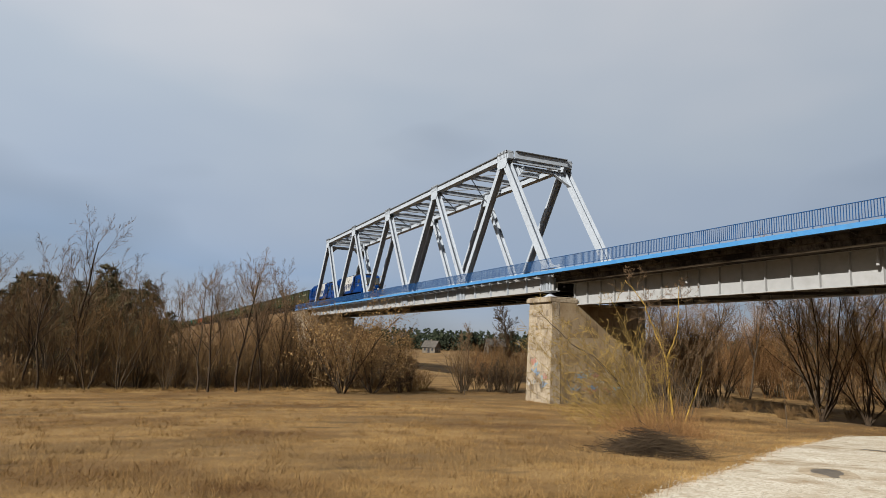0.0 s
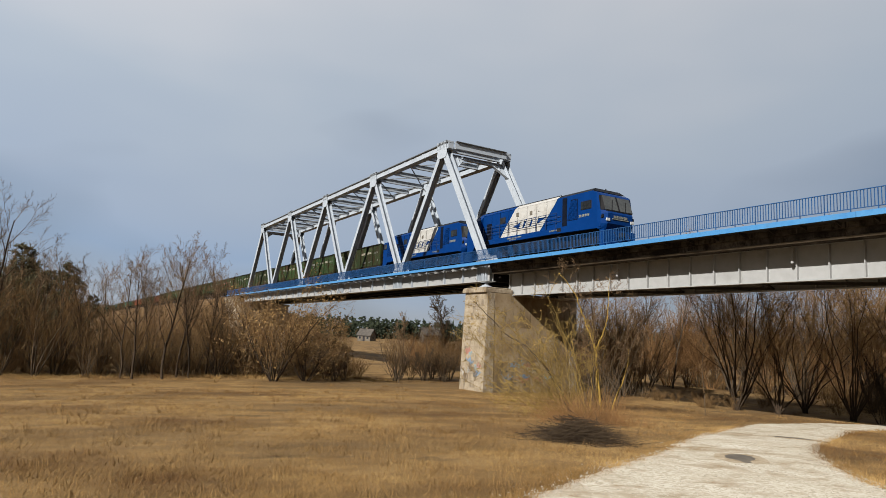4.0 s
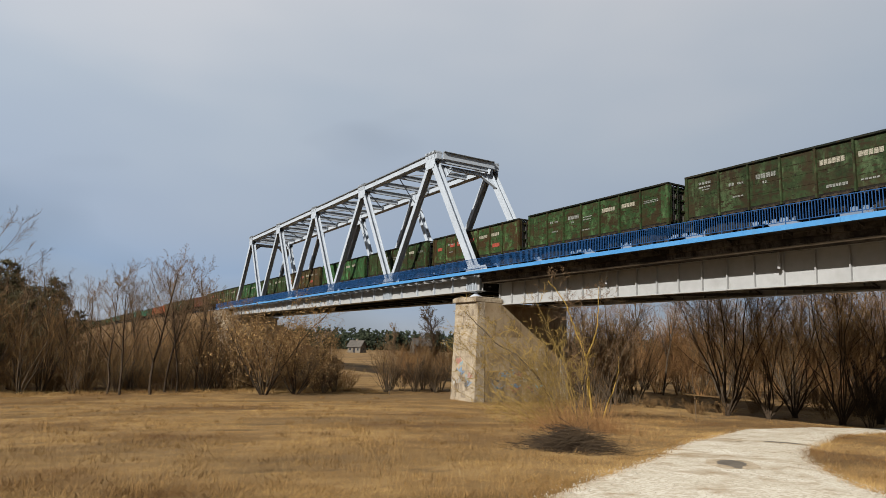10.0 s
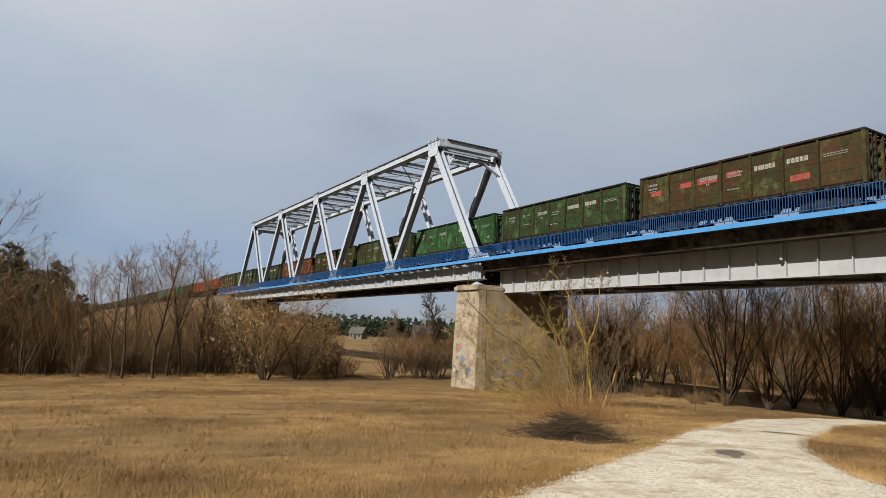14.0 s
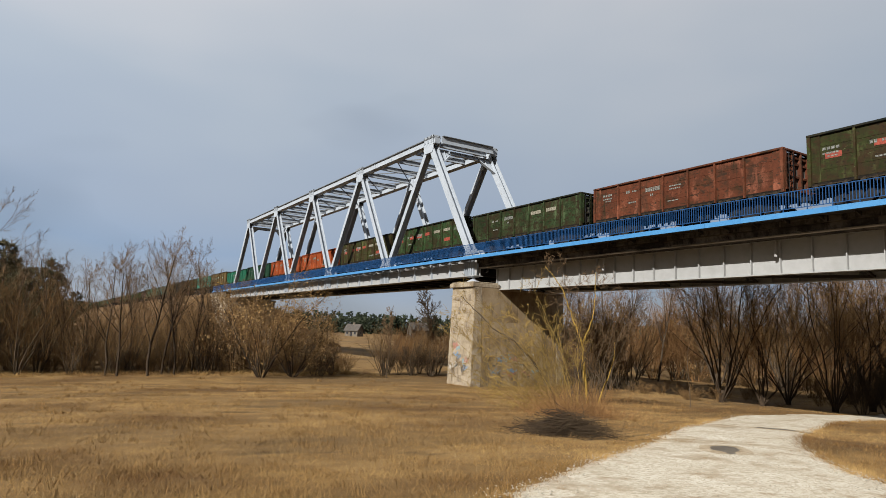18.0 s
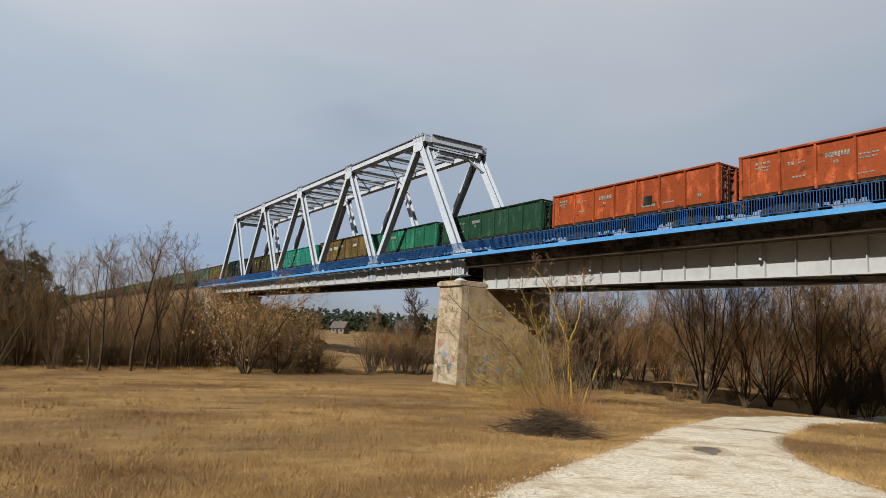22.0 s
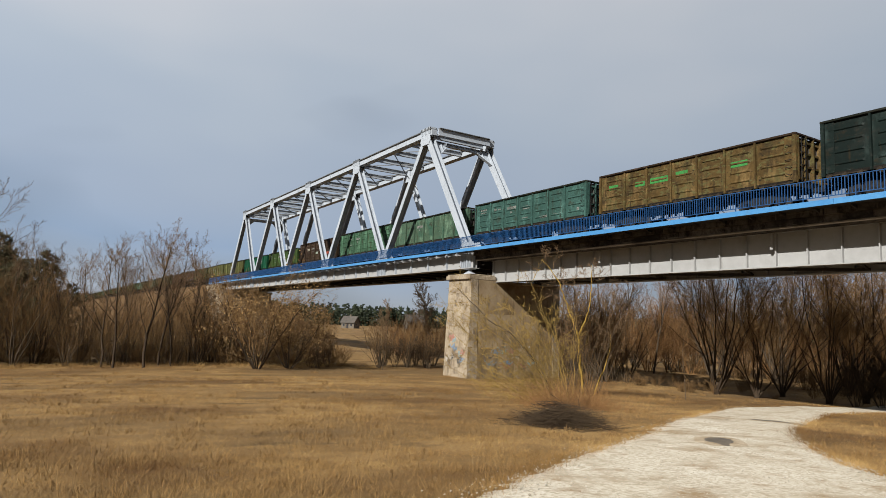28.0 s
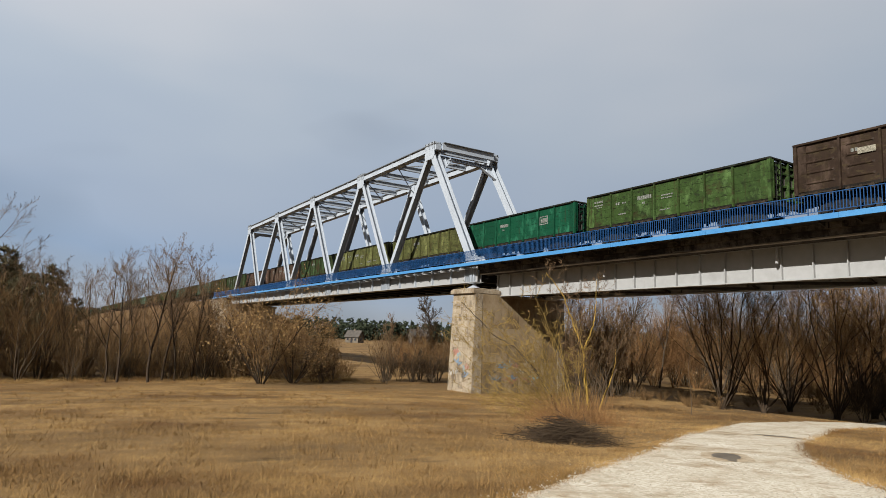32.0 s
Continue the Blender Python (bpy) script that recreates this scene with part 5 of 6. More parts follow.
        for k in range(7):
            y = 2.92 - k * 0.15
            s.box(sg * 1.506 - 0.004, sg * 1.506 + 0.004, y - 0.11, y, 2.38, 2.56)
        part("class_lettering", s, M["mark"], t, "white bars of unreadable lettering")
        # rear cab louver, door, window
        lo = part("rear_louver", Shape().prism([(14.97, 2.15), (15.98, 2.15), (15.98, 3.58), (15.45, 3.58)], "x", sg * 1.5 - 0.012, sg * 1.5 + 0.012), M["louver"], t)
        for k in range(22):
            z = 2.22 + k * 0.06
            part("louver_slat", Shape().box(sg * 1.512 - 0.02, sg * 1.512 + 0.02, 15.02 + 0.335 * (z - 2.15), 15.95, z - 0.019, z + 0.019), M["loco_blue"], lo)
        part("rear_window", Shape().block(sg * 1.5 - 0.02, sg * 1.5 + 0.02, 16.12, 16.86, 2.95, 3.52, 0.015), M["rubber"], t)
        for y0, y1 in ((16.18, 16.44), (16.52, 16.80)):
            part("rear_window_pane", Shape().box(sg * 1.525 - 0.006, sg * 1.525 + 0.006, y0, y1, 3.02, 3.45), M["pale_glass"] if y0 < 16.5 else M["glass"], t)
        part("rear_door", Shape().box(sg * 1.28 - 0.015, sg * 1.28 + 0.015, 13.7, 14.4, 2.0, 3.35), M["louver"], t)
        part("rear_step", Shape().box(sg * 1.5 - 0.014, sg * 1.5 + 0.014, 13.75, 14.25, 1.62, 1.88).box(sg * 1.5 - 0.02, sg * 1.5 + 0.02, 13.75, 14.3, 1.25, 1.29), M["loco_dark"], t)
        # walkway handrail along the hood
        s = Shape()
        for z in (2.45, 2.75, 3.05):
            s.beam((sg * 1.46, 5.3, z), (sg * 1.46, 14.7, z), 0.03, 0.03)
        for k in range(9):
            y = 5.35 + k * 1.16
            s.beam((sg * 1.46, y, 1.95), (sg * 1.46, y, 3.07), 0.035, 0.035, (1, 0, 0))
        part("handrail", s, M["handrail"], t)
        s = Shape()
        for y, n, w in ((11.2, 12, 0.11), (10.9, 5, 0.14), (6.0, 6, 0.09)):
            for k in range(n):
                s.box(sg * 1.506 - 0.004, sg * 1.506 + 0.004, y - k * (w + 0.05) - w, y - k * (w + 0.05), 1.72 if n != 5 else 1.6, 1.82 if n != 5 else 1.67)
        part("frame_lettering", s, M["mark"], t)
    # engine hood
    hood = part("engine_hood", Shape().prism([(-1.28, 1.955), (1.28, 1.955), (1.28, 4.12), (1.0, 4.36), (-1.0, 4.36), (-1.28, 4.12)], "y", 5.21, 14.95), M["loco_blue"], t)
    for sg in (-1, 1):
        x = sg * 1.286
        s = Shape().prism([(7.4, 1.97), (12.45, 1.97), (10.45, 4.12), (5.4, 4.12)], "x", x - 0.006, x + 0.006)
        part("white_band", s, M["loco_white"], hood, "grubby white slanted band")
        # hood doors, seams and vents
        for k in range(8):
            y = 5.4 + k * 1.18
            part("hood_seam", Shape().box(sg * 1.295 - 0.008, sg * 1.295 + 0.008, y, y + 0.025, 2.0, 4.08), M["louver"], hood)
        for k, (y, z) in enumerate(((6.6, 3.5), (7.3, 3.5), (8.3, 3.35), (9.2, 3.25), (10.0, 3.45))):
            part("hood_vent", Shape().block(sg * 1.30 - 0.014, sg * 1.30 + 0.014, y, y + 0.32, z, z + 0.32, 0.01), M["loco_white"] if k in (0, 1, 3) else M["vent"], hood)
        part("hood_vent", Shape().block(sg * 1.30 - 0.014, sg * 1.30 + 0.014, 11.75, 12.5, 3.15, 3.65, 0.01), M["loco_dark"], hood)
        # company sign reduced to plain slanted shapes
        part("sign_arrow", Shape().prism([(10.75, 2.70), (9.9, 2.48), (8.0, 2.48), (6.55, 2.98), (8.6, 2.98), (9.6, 2.98)], "x", sg * 1.300 - 0.004, sg * 1.300 + 0.004), M["loco_blue"], hood, "blue arrow shape")
        for k, (y0, y1) in enumerate(((9.95, 9.45), (9.3, 8.6), (8.45, 7.75))):
            for e, c in ((0.0, "under"), (0.05, "loco_white")):
                x, z0, z1 = sg * (1.306 + e * 0.1), 2.46 + e, 3.12 - e
                part("sign_shape", Shape().prism([(y1 + e, z0), (y0 - e, z0), (y0 - e - 0.27, z1), (y1 + e - 0.27, z1)], "x", x - 0.003, x + 0.003), M[c], hood)
    for sg in (-1, 1):
        c = [(sg * 1.27, 4.10), (sg * 1.0, 4.34), (sg * 1.0, 4.385), (sg * 1.30, 4.135), (sg * 1.30, 4.10)]
        part("hood_edge", Shape().prism(c, "y", 5.22, 10.36), M["loco_white"], t, "grubby white hood edge")
        part("hood_edge", Shape().prism(c, "y", 10.363, 14.94), M["loco_blue"], t)
        part("roof_gutter", Shape().beam((sg * 1.02, 5.25, 4.385), (sg * 1.02, 14.9, 4.385), 0.07, 0.05, (1, 0, 0)), M["rubber"], t)
    s = Shape().block(-0.95, 0.95, 5.3, 14.9, 4.363, 4.42, 0.01)
    for y in (6.5, 8.4, 11.0):
        s.block(-0.6, 0.6, y, y + 1.1, 4.40, 4.52, 0.03)
    part("hood_roof", s, M["loco_dark"], t, "sooty roof with fan covers")
    # rear cab with a sloped end
    s = Shape()
    s.prism([(14.96, 1.5), (15.9, 1.5), (16.15, 1.15), (16.9, 1.15), (16.9, 3.60), (15.45, 3.78), (14.96, 3.78)], "x", -W, W)
    s.add([(-W, 14.96, 3.78), (-W, 15.45, 3.78), (-W, 16.9, 3.60), (-0.98, 14.96, 4.36), (-0.98, 15.5, 4.36), (-1.05, 16.9, 3.88),
           (W, 14.96, 3.78), (W, 15.45, 3.78), (W, 16.9, 3.60), (0.98, 14.96, 4.36), (0.98, 15.5, 4.36), (1.05, 16.9, 3.88)],
          [(0, 3, 4, 1), (1, 4, 5, 2), (6, 7, 10, 9), (7, 8, 11, 10), (3, 9, 10, 4), (4, 10, 11, 5), (2, 5, 11, 8), (0, 6, 9, 3)])
    s.prism([(16.9, 1.1), (17.3, 1.15), (17.3, 2.7), (17.02, 3.75), (16.9, 3.75)], "x", -1.36, 1.36)
    part("rear_cab", s, M["loco_blue"], t)
    part("rear_roof", Shape().prism([(15.0, 4.25), (15.0, 4.40), (15.5, 4.40), (16.95, 3.91), (16.95, 3.80), (15.5, 4.25)], "x", -0.99, 0.99), M["loco_dark"], t)
    part("horn", Shape().tube([(0.3, 15.1, 4.36), (0.3, 15.1, 4.55)], [0.05, 0.05], 8).tube([(0.0, 1.9, 4.3), (0.0, 1.9, 4.46)], [0.06, 0.04], 8), M["rubber"], t)
    # below the frame
    part("snow_plough", Shape().prism([(-1.45, 0.25), (1.45, 0.25), (1.45, 1.35), (-1.45, 1.35)], "y", 0.58, 0.98), M["loco_blue"], t)
    part("fuel_tank", Shape().block(-1.35, 1.35, 6.6, 10.7, 0.5, 1.3, 0.15), M["sill"], t)
    for y in (0.3, 17.3):
        d = 1 if y < 5 else -1
        s = Shape().box(-0.15, 0.15, min(y + d * 0.5, y - d * 0.12), max(y + d * 0.5, y - d * 0.12), 0.9, 1.2)
        for x in (-0.6, 0.65):
            s.tube([(x, y + d * 0.2, 1.2), (x, y - d * 0.06, 0.8), (x, y + d * 0.1, 0.55)], [0.03, 0.03, 0.03], 6)
        part("coupler", s, M["under"], t)
    for y in (3.6, 13.6):
        s = Shape()
        for x in (-1.1, 1.1):
            s.prism([(-2.3, 0.6), (-1.9, 0.45), (1.9, 0.45), (2.3, 0.6), (2.3, 0.95), (-2.3, 0.95)], "x", x - 0.09, x + 0.09)
            for d in (-1.85, 0, 1.85):
                s.box(x - 0.16, x + 0.16, d - 0.2, d + 0.2, 0.34, 0.74)
                s.tube([(x, d - 0.45, 0.6), (x, d - 0.45, 1.15)], [0.1, 0.1], 8)
                s.tube([(x, d + 0.45, 0.6), (x, d + 0.45, 1.15)], [0.1, 0.1], 8)
        b = part("bogie", s, M["sill"], t)
        b.location = (0, y, 0)
        for d in (-1.85, 0, 1.85):
            w = Shape()
            for x in (-0.795, 0.795):
                w.tube([(x - 0.07, 0, 0), (x - 0.065, 0, 0), (x + 0.065, 0, 0), (x + 0.07, 0, 0)], [0.49, 0.525, 0.525, 0.49], 22)
            w.tube([(-1.1, 0, 0), (1.1, 0, 0)], [0.09, 0.09], 8)
            o = part("wheelset", w, M["wheel"], b)
            o.location = (0, d, 0.525)
    return t


def build_locos():
    a = build_loco()
    y2 = FIRST - 17.55
    a.matrix_basis = pose(XC, y2, RAIL)
    TRAIN.append((a, y2))
    y1 = y2 - 17.12
    b = copy_thing(a, pose(XC, y1, RAIL))
    tagged(b, "bright blue leading diesel locomotive with a slanted white band")
    TRAIN.append((b, y1))


build_locos()

# ---------------------------------------------------------------- plants
def grow(rnd, wood, fine, p, d, length, r, depth, spec, trunk=None):
    """One limb with its side shoots. wood takes the thick parts, fine the thin ones."""
    segs = spec["segs"][depth]
    pts, rad = [p], [r]
    step = length / segs
    bend = spec["bend"][depth]
    up = spec["up"][depth]
    for i in range(segs):
        d = (d + Vector((rnd.gauss(0, bend), rnd.gauss(0, bend), rnd.gauss(0, bend) + up))).normalized()
        p = p + d * step
        pts.append(p)
        rad.append(max(spec["min"], r * (1 - 0.8 * (i + 1) / segs)))
    (trunk if depth == 0 and trunk is not None else wood if r > spec["fine"] else fine).tube(pts, rad, 6 if depth == 0 else 4 if r > spec["fine"] else 3, cap=False)
    if depth + 1 >= spec["levels"]:
        return
    n = spec["shoots"][depth]
    lo = spec["from"][depth]
    for k in range(n):
        f = lo + (1 - lo) * (k + rnd.random()) / n
        i = min(int(f * segs), segs - 1)
        q = pts[i].lerp(pts[i + 1], f * segs - i)
        axis = (pts[i + 1] - pts[i]).normalized()
        side = axis.cross(Vector((rnd.gauss(0, 1), rnd.gauss(0, 1), rnd.gauss(0, 1)))).normalized()
        ang = radians(rnd.uniform(*spec["angle"][depth]))
        dd = axis * math.cos(ang) + side * math.sin(ang)
        ll = length * spec["len"][depth] * (1.15 - 0.65 * f) * rnd.uniform(0.7, 1.2)
        if depth + 2 >= spec["levels"]:
            fine.spike(q, q + (dd + Vector((0, 0, 0.15))).normalized() * ll, spec["min"])
        else:
            grow(rnd, wood, fine, q, dd, ll, max(spec["min"], r * (1 - 0.75 * f) * 0.55), depth + 1, spec)


def limb(rnd, wood, fine, pts, r0, r1, n, spec, start=0.25, reach=1.0):
    """A limb of known bends (a smooth curve through pts) with n shoots along it."""
    m = 4 * (len(pts) - 1)
    curve = [along(pts, i / m) for i in range(m + 1)]
    curve = [p + Vector((rnd.gauss(0, 0.02), rnd.gauss(0, 0.02), rnd.gauss(0, 0.02))) * (i > 0) for i, p in enumerate(curve)]
    wood.tube(curve, [r0 + (r1 - r0) * i / m for i in range(m + 1)], 7, cap=True)
    for k in range(n):
        f = start + (1 - start) * (k + rnd.random()) / n
        i = min(int(f * m), m - 1)
        q = curve[i].lerp(curve[i + 1], f * m - i)
        axis = (curve[i + 1] - curve[i]).normalized()
        side = axis.cross(Vector((rnd.gauss(0, 1), rnd.gauss(0, 1), rnd.gauss(0, 1)))).normalized()
        ang = radians(rnd.uniform(*spec["angle"][0]))
        grow(rnd, wood, fine, q, (axis * math.cos(ang) + side * math.sin(ang)).normalized(), reach * rnd.uniform(0.6, 1.2) * (1.15 - 0.5 * f),
             max(spec["min"], 0.3 * (r0 + (r1 - r0) * f)), 1, spec)


def tree_meshes(seed, stems, spec, spread=0.0, base_r=0.14, height=10.0):
    rnd = random.Random(seed)
    wood, fine, trunks = Shape(), Shape(), []
    for k in range(stems):
        trunks.append(Shape())
        a = 2 * math.pi * (k + rnd.random() * 0.7) / max(1, stems)
        lean = spread * rnd.uniform(0.4, 1.1) if stems > 1 else spread
        d = Vector((math.cos(a) * lean, math.sin(a) * lean, 1)).normalized()
        o = Vector((math.cos(a), math.sin(a), 0)) * (0.06 * stems ** 0.5 if stems > 1 else 0)
        grow(rnd, wood, fine, o - d * 0.25, d, height * rnd.uniform(0.75, 1.05), base_r * rnd.uniform(0.7, 1.1), 0, spec, trunks[-1])
    return wood, fine, trunks


TREE = dict(levels=5, segs=(7, 5, 4, 2, 1), bend=(0.06, 0.11, 0.15, 0.16, 0), up=(0.03, 0.12, 0.09, 0.05, 0), shoots=(11, 7, 6, 4), angle=((24, 46), (22, 46), (25, 52), (25, 58)),
            len=(0.50, 0.50, 0.48, 0.50), min=0.006, fine=0.026)
TREE["from"] = (0.26, 0.18, 0.12, 0.1)
FAR_TREE = dict(levels=4, segs=(6, 4, 3, 1), bend=(0.06, 0.12, 0.16, 0), up=(0.02, 0.12, 0.08, 0), shoots=(16, 11, 8), angle=((26, 50), (24, 52), (25, 60)), len=(0.44, 0.42, 0.40), min=0.010, fine=0.035)
FAR_TREE["from"] = (0.3, 0.18, 0.1)
BUSH = dict(levels=4, segs=(6, 4, 2, 1), bend=(0.09, 0.13, 0.16, 0), up=(0.03, 0.07, 0.06, 0), shoots=(9, 6, 6), angle=((16, 42), (20, 48), (25, 60)), len=(0.46, 0.45, 0.45), min=0.005, fine=0.02)
BUSH["from"] = (0.15, 0.15, 0.1)
POLLARD = dict(levels=5, segs=(8, 5, 3, 2, 1), bend=(0.14, 0.12, 0.15, 0.16, 0), up=(0.05, 0.07, 0.05, 0.04, 0), shoots=(7, 6, 5, 3), angle=((18, 42), (20, 46), (25, 52), (25, 60)), len=(0.45, 0.46, 0.46, 0.5),
               min=0.006, fine=0.024)
POLLARD["from"] = (0.22, 0.15, 0.1, 0.1)


def woody(t, wood, fine, trunks, bark, twig):
    if len(trunks) in (7, 9, 10, 12):
        for s in trunks:
            wood.add(s.v, s.f)
        trunks = []
    for s in trunks:
        part("trunk" if len(trunks) == 1 else "stem", s, M[bark], t, smooth=True)
    if wood.f:
        tagged(part("branchwork", wood, M[bark], t, smooth=True), kind="stuff")
    tagged(part("twig_crown", fine, M[twig], t), kind="stuff")


def plant(name, seed, stems, spec, spread, base_r, height, bark, twig, label, category, group):
    t = thing(name, label, category, group)
    wood, fine, trunks = tree_meshes(seed, stems, spec, spread, base_r, height)
    woody(t, wood, fine, trunks, bark, twig)
    return t


def put(proto, spots, rnd, lo=0.85, hi=1.15):
    """Copies of a plant at its spots (x, y, size)."""
    for x, y, s in spots:
        m = pose(x, y, land(x, y) - 0.05, rnd.uniform(-3, 3), rnd.uniform(-3, 3), rnd.uniform(0, 360)) @ Matrix.Scale(s * rnd.uniform(lo, hi), 4)
        copy_thing(proto, m)


def drop(proto):
    for o in (*proto.children_recursive, proto):
        bpy.data.objects.remove(o)


def build_plants():
    rnd = random.Random(21)
    # slim bare trees along the river bank
    slim = [plant("bare_tree", 30 + k, 1, dict(TREE, bend=(0.085, 0.13, 0.16, 0.16, 0)), 0.06, 0.12, 10.5, "dark_bark", "grey_twig", "slim bare grey-brown tree on the river bank", "tree", "bare trees") for k in range(4)]
    spots = [(4.3, 51.4, 0.95), (5.0, 50.7, 0.98), (6.9, 50.3, 0.95), (8.2, 52.6, 0.9), (8.9, 51.6, 1.02), (10.6, 54.0, 0.85), (11.6, 56, 0.8), (12.6, 58, 0.85), (14.5, 57, 0.8), (2.2, 54.5, 0.85),
             (-5.9, 52.5, 0.95), (-3.6, 55.0, 1.0), (-8.5, 55.0, 1.05), (-7.2, 57.0, 1.0), (0.8, 57, 0.9), (16.2, 60, 0.8), (18.0, 62, 0.75), (3.4, 58, 1.0), (6.0, 56, 0.95), (9.6, 56, 0.9), (13.4, 62, 0.9), (-1.8, 58, 1.0), (-4.8, 59, 1.0), (10.2, 61, 0.9), (7.4, 60, 0.95), (-10.5, 58, 1.0), (-12.5, 54.0, 1.1), (-14.5, 56.5, 1.15), (-16.0, 53.5, 1.05), (-11.0, 53.0, 1.0), (-18.5, 57.0, 1.15), (-13.2, 60.0, 1.15), (-7.0, 53.8, 1.05), (-9.0, 51.5, 0.9)]
    for k, p in enumerate(slim):
        put(p, spots[k::4], rnd)
    # dark multi-stemmed willows on the bank
    multi = [plant("willow_shrub", 50 + k, 7, BUSH, 0.42, 0.055, 6.2, "bark", "twig", "brown many-stemmed bare willow shrub", "shrub", "bare shrubs") for k in range(4)]
    spots = [(-0.9, 53.3, 1.15), (0.3, 54.8, 1.2), (-3.0, 53.4, 1.0), (-5.5, 55.4, 1.1), (13.6, 53.5, 0.95), (15.4, 52, 0.9), (16.7, 54, 0.95), (19.5, 57, 0.85), (21.3, 60, 0.85),
             (3.2, 56, 0.85), (7.0, 57, 0.8), (10.0, 58, 0.9), (12.2, 61, 0.95), (-8.2, 58, 1.1), (-10.5, 56.5, 1.1), (5.0, 60, 0.9), (9.0, 63, 1.0), (14.5, 64, 1.0), (18, 66, 1.0), (1.5, 62, 1.0),
             (-2.5, 60, 1.1), (-6.0, 62, 1.1), (23.5, 66, 0.7), (11.2, 52.8, 0.75), (6.2, 54.2, 0.7), (2.2, 52.6, 0.7), (8.6, 55.2, 0.7), (17.9, 52.6, 0.7), (-12, 60, 1.1), (-14, 57, 1.0)]
    for k in range(16):
        spots.append((2.0 + 17 * k / 15 + rnd.uniform(-0.4, 0.4), rnd.uniform(53, 56), rnd.uniform(0.6, 0.85)))
    for k in range(12):
        spots.append((-13 + 33 * k / 11, rnd.uniform(55, 63), rnd.uniform(0.6, 0.85)))
    for k in range(34):
        a = radians(39 + 35 * k / 33 + rnd.uniform(-0.8, 0.8))
        d = rnd.uniform(51, 72) / math.sin(a)
        spots.append((d * math.sin(a), d * math.cos(a), rnd.uniform(1.05, 1.45)))
    for r in range(10):
        spots.append((rnd.uniform(-26, 2), rnd.uniform(66, 100), rnd.uniform(0.9, 1.2)))
    spots += [(37.2, 35.6, 1.1), (38.3, 37.0, 1.15), (25.4, 50.2, 0.72), (26.3, 51.5, 0.68), (36.4, 37.6, 1.0), (39.0, 35.0, 0.95), (37.8, 36.4, 1.15), (36.9, 36.8, 1.05), (38.8, 36.2, 1.1), (28.4, 50.6, 0.72), (29.7, 49.2, 0.62), (30.4, 52.6, 0.78), (27.0, 52.4, 0.72), (31.6, 51.4, 0.74), (19.6, 49.6, 0.72), (20.9, 50.8, 0.62)]
    for k, p in enumerate(multi):
        put(p, spots[k::4], rnd)
    # low brown undergrowth below them
    low = [plant("bramble_thicket", 70 + k, 10, dict(BUSH, segs=(4, 3, 2, 1), shoots=(7, 5, 4)), 0.9, 0.022, 2.0, "twig", "twig", "low tangled brown undergrowth", "undergrowth", "undergrowth") for k in range(3)]
    spots = []
    for k in range(80):
        x = -13 + 37 * k / 79 + rnd.uniform(-0.6, 0.6)
        spots.append((x, 53.6 - 0.10 * abs(x - 4) + rnd.uniform(0, 4.5), rnd.uniform(0.7, 1.3)))
    for k in range(36):
        a = radians(rnd.uniform(42, 72))
        d = rnd.uniform(49, 58) / math.sin(a)
        spots.append((d * math.sin(a), d * math.cos(a), rnd.uniform(0.8, 1.5)))
    for k in range(40):
        a = radians(rnd.uniform(41, 67))
        d = rnd.uniform(46, 55)
        spots.append((d * math.sin(a), d * math.cos(a), rnd.uniform(0.28, 0.6)))
    for k, p in enumerate(low):
        put(p, spots[k::3], rnd)
    # reddish shrubs across the river
    red = [plant("red_shrub", 90 + k, 12, dict(BUSH, shoots=(9, 7, 5), min=0.005, bend=(0.13, 0.15, 0.16, 0)), 0.6, 0.02, 4.2, "red_twig", "red_twig", "reddish-brown bare shrub beyond the river", "shrub", "reddish shrubs") for k in range(2)]
    spots = [(36.5, 66, 1.0), (38.5, 69, 1.1), (40.5, 68, 1.1), (43, 72, 1.1), (45, 70, 1.0), (47, 75, 1.1), (41.5, 75, 1.1), (49, 72, 1.1), (38.0, 62, 0.9), (34.5, 62, 0.9), (33.0, 60.5, 0.8), (51, 77, 1.1),
             (46, 62, 1.0), (50, 64, 1.0), (42, 57, 0.9), (55, 70, 1.1), (51.0, 43.0, 1.5), (52.8, 42.0, 1.65), (54.2, 40.6, 1.5), (53.8, 45.5, 1.6), (56.2, 43.5, 1.6), (50.5, 46.5, 1.4), (56.8, 39.6, 1.5), (59.0, 38.0, 1.5), (57, 34, 1.4), (58, 30, 1.4), (61, 34, 1.5), (53, 27, 1.4), (56, 25, 1.4), (60, 27, 1.5), (41, 46, 1.3), (44, 50, 1.3)]
    for k, p in enumerate(red):
        put(p, spots[k::2], rnd)
    # dark pollard willows behind the girder span
    pol = [plant("pollard_willow", 110 + k, 12, POLLARD, 0.56, 0.058, 10.4, "dark_bark", "twig", "dark many-stemmed willow behind the bridge", "tree", "dark willows") for k in range(3)]
    for p in pol:
        for c in p.children:
            c.location.z = 0.45
        # bark tone lowered so the trunk foot looks shaded where sun reaches it
        part("trunk", Shape().tube([(0, 0, -0.3), (0.03, 0, 0.2), (0, 0.03, 0.5), (0, 0, 0.85)], [0.27, 0.21, 0.24, 0.12], 9), M["dark_bark"], p, smooth=True)
    spots = [(38.4, 26.8, 0.88), (39.0, 24.4, 0.84), (42.2, 24.6, 0.92), (41.0, 21.0, 0.95), (44.6, 20.6, 1.0), (43.0, 17.6, 0.92), (49.5, 24.0, 1.0)]
    for k, p in enumerate(pol):
        put(p, spots[k::3], rnd)
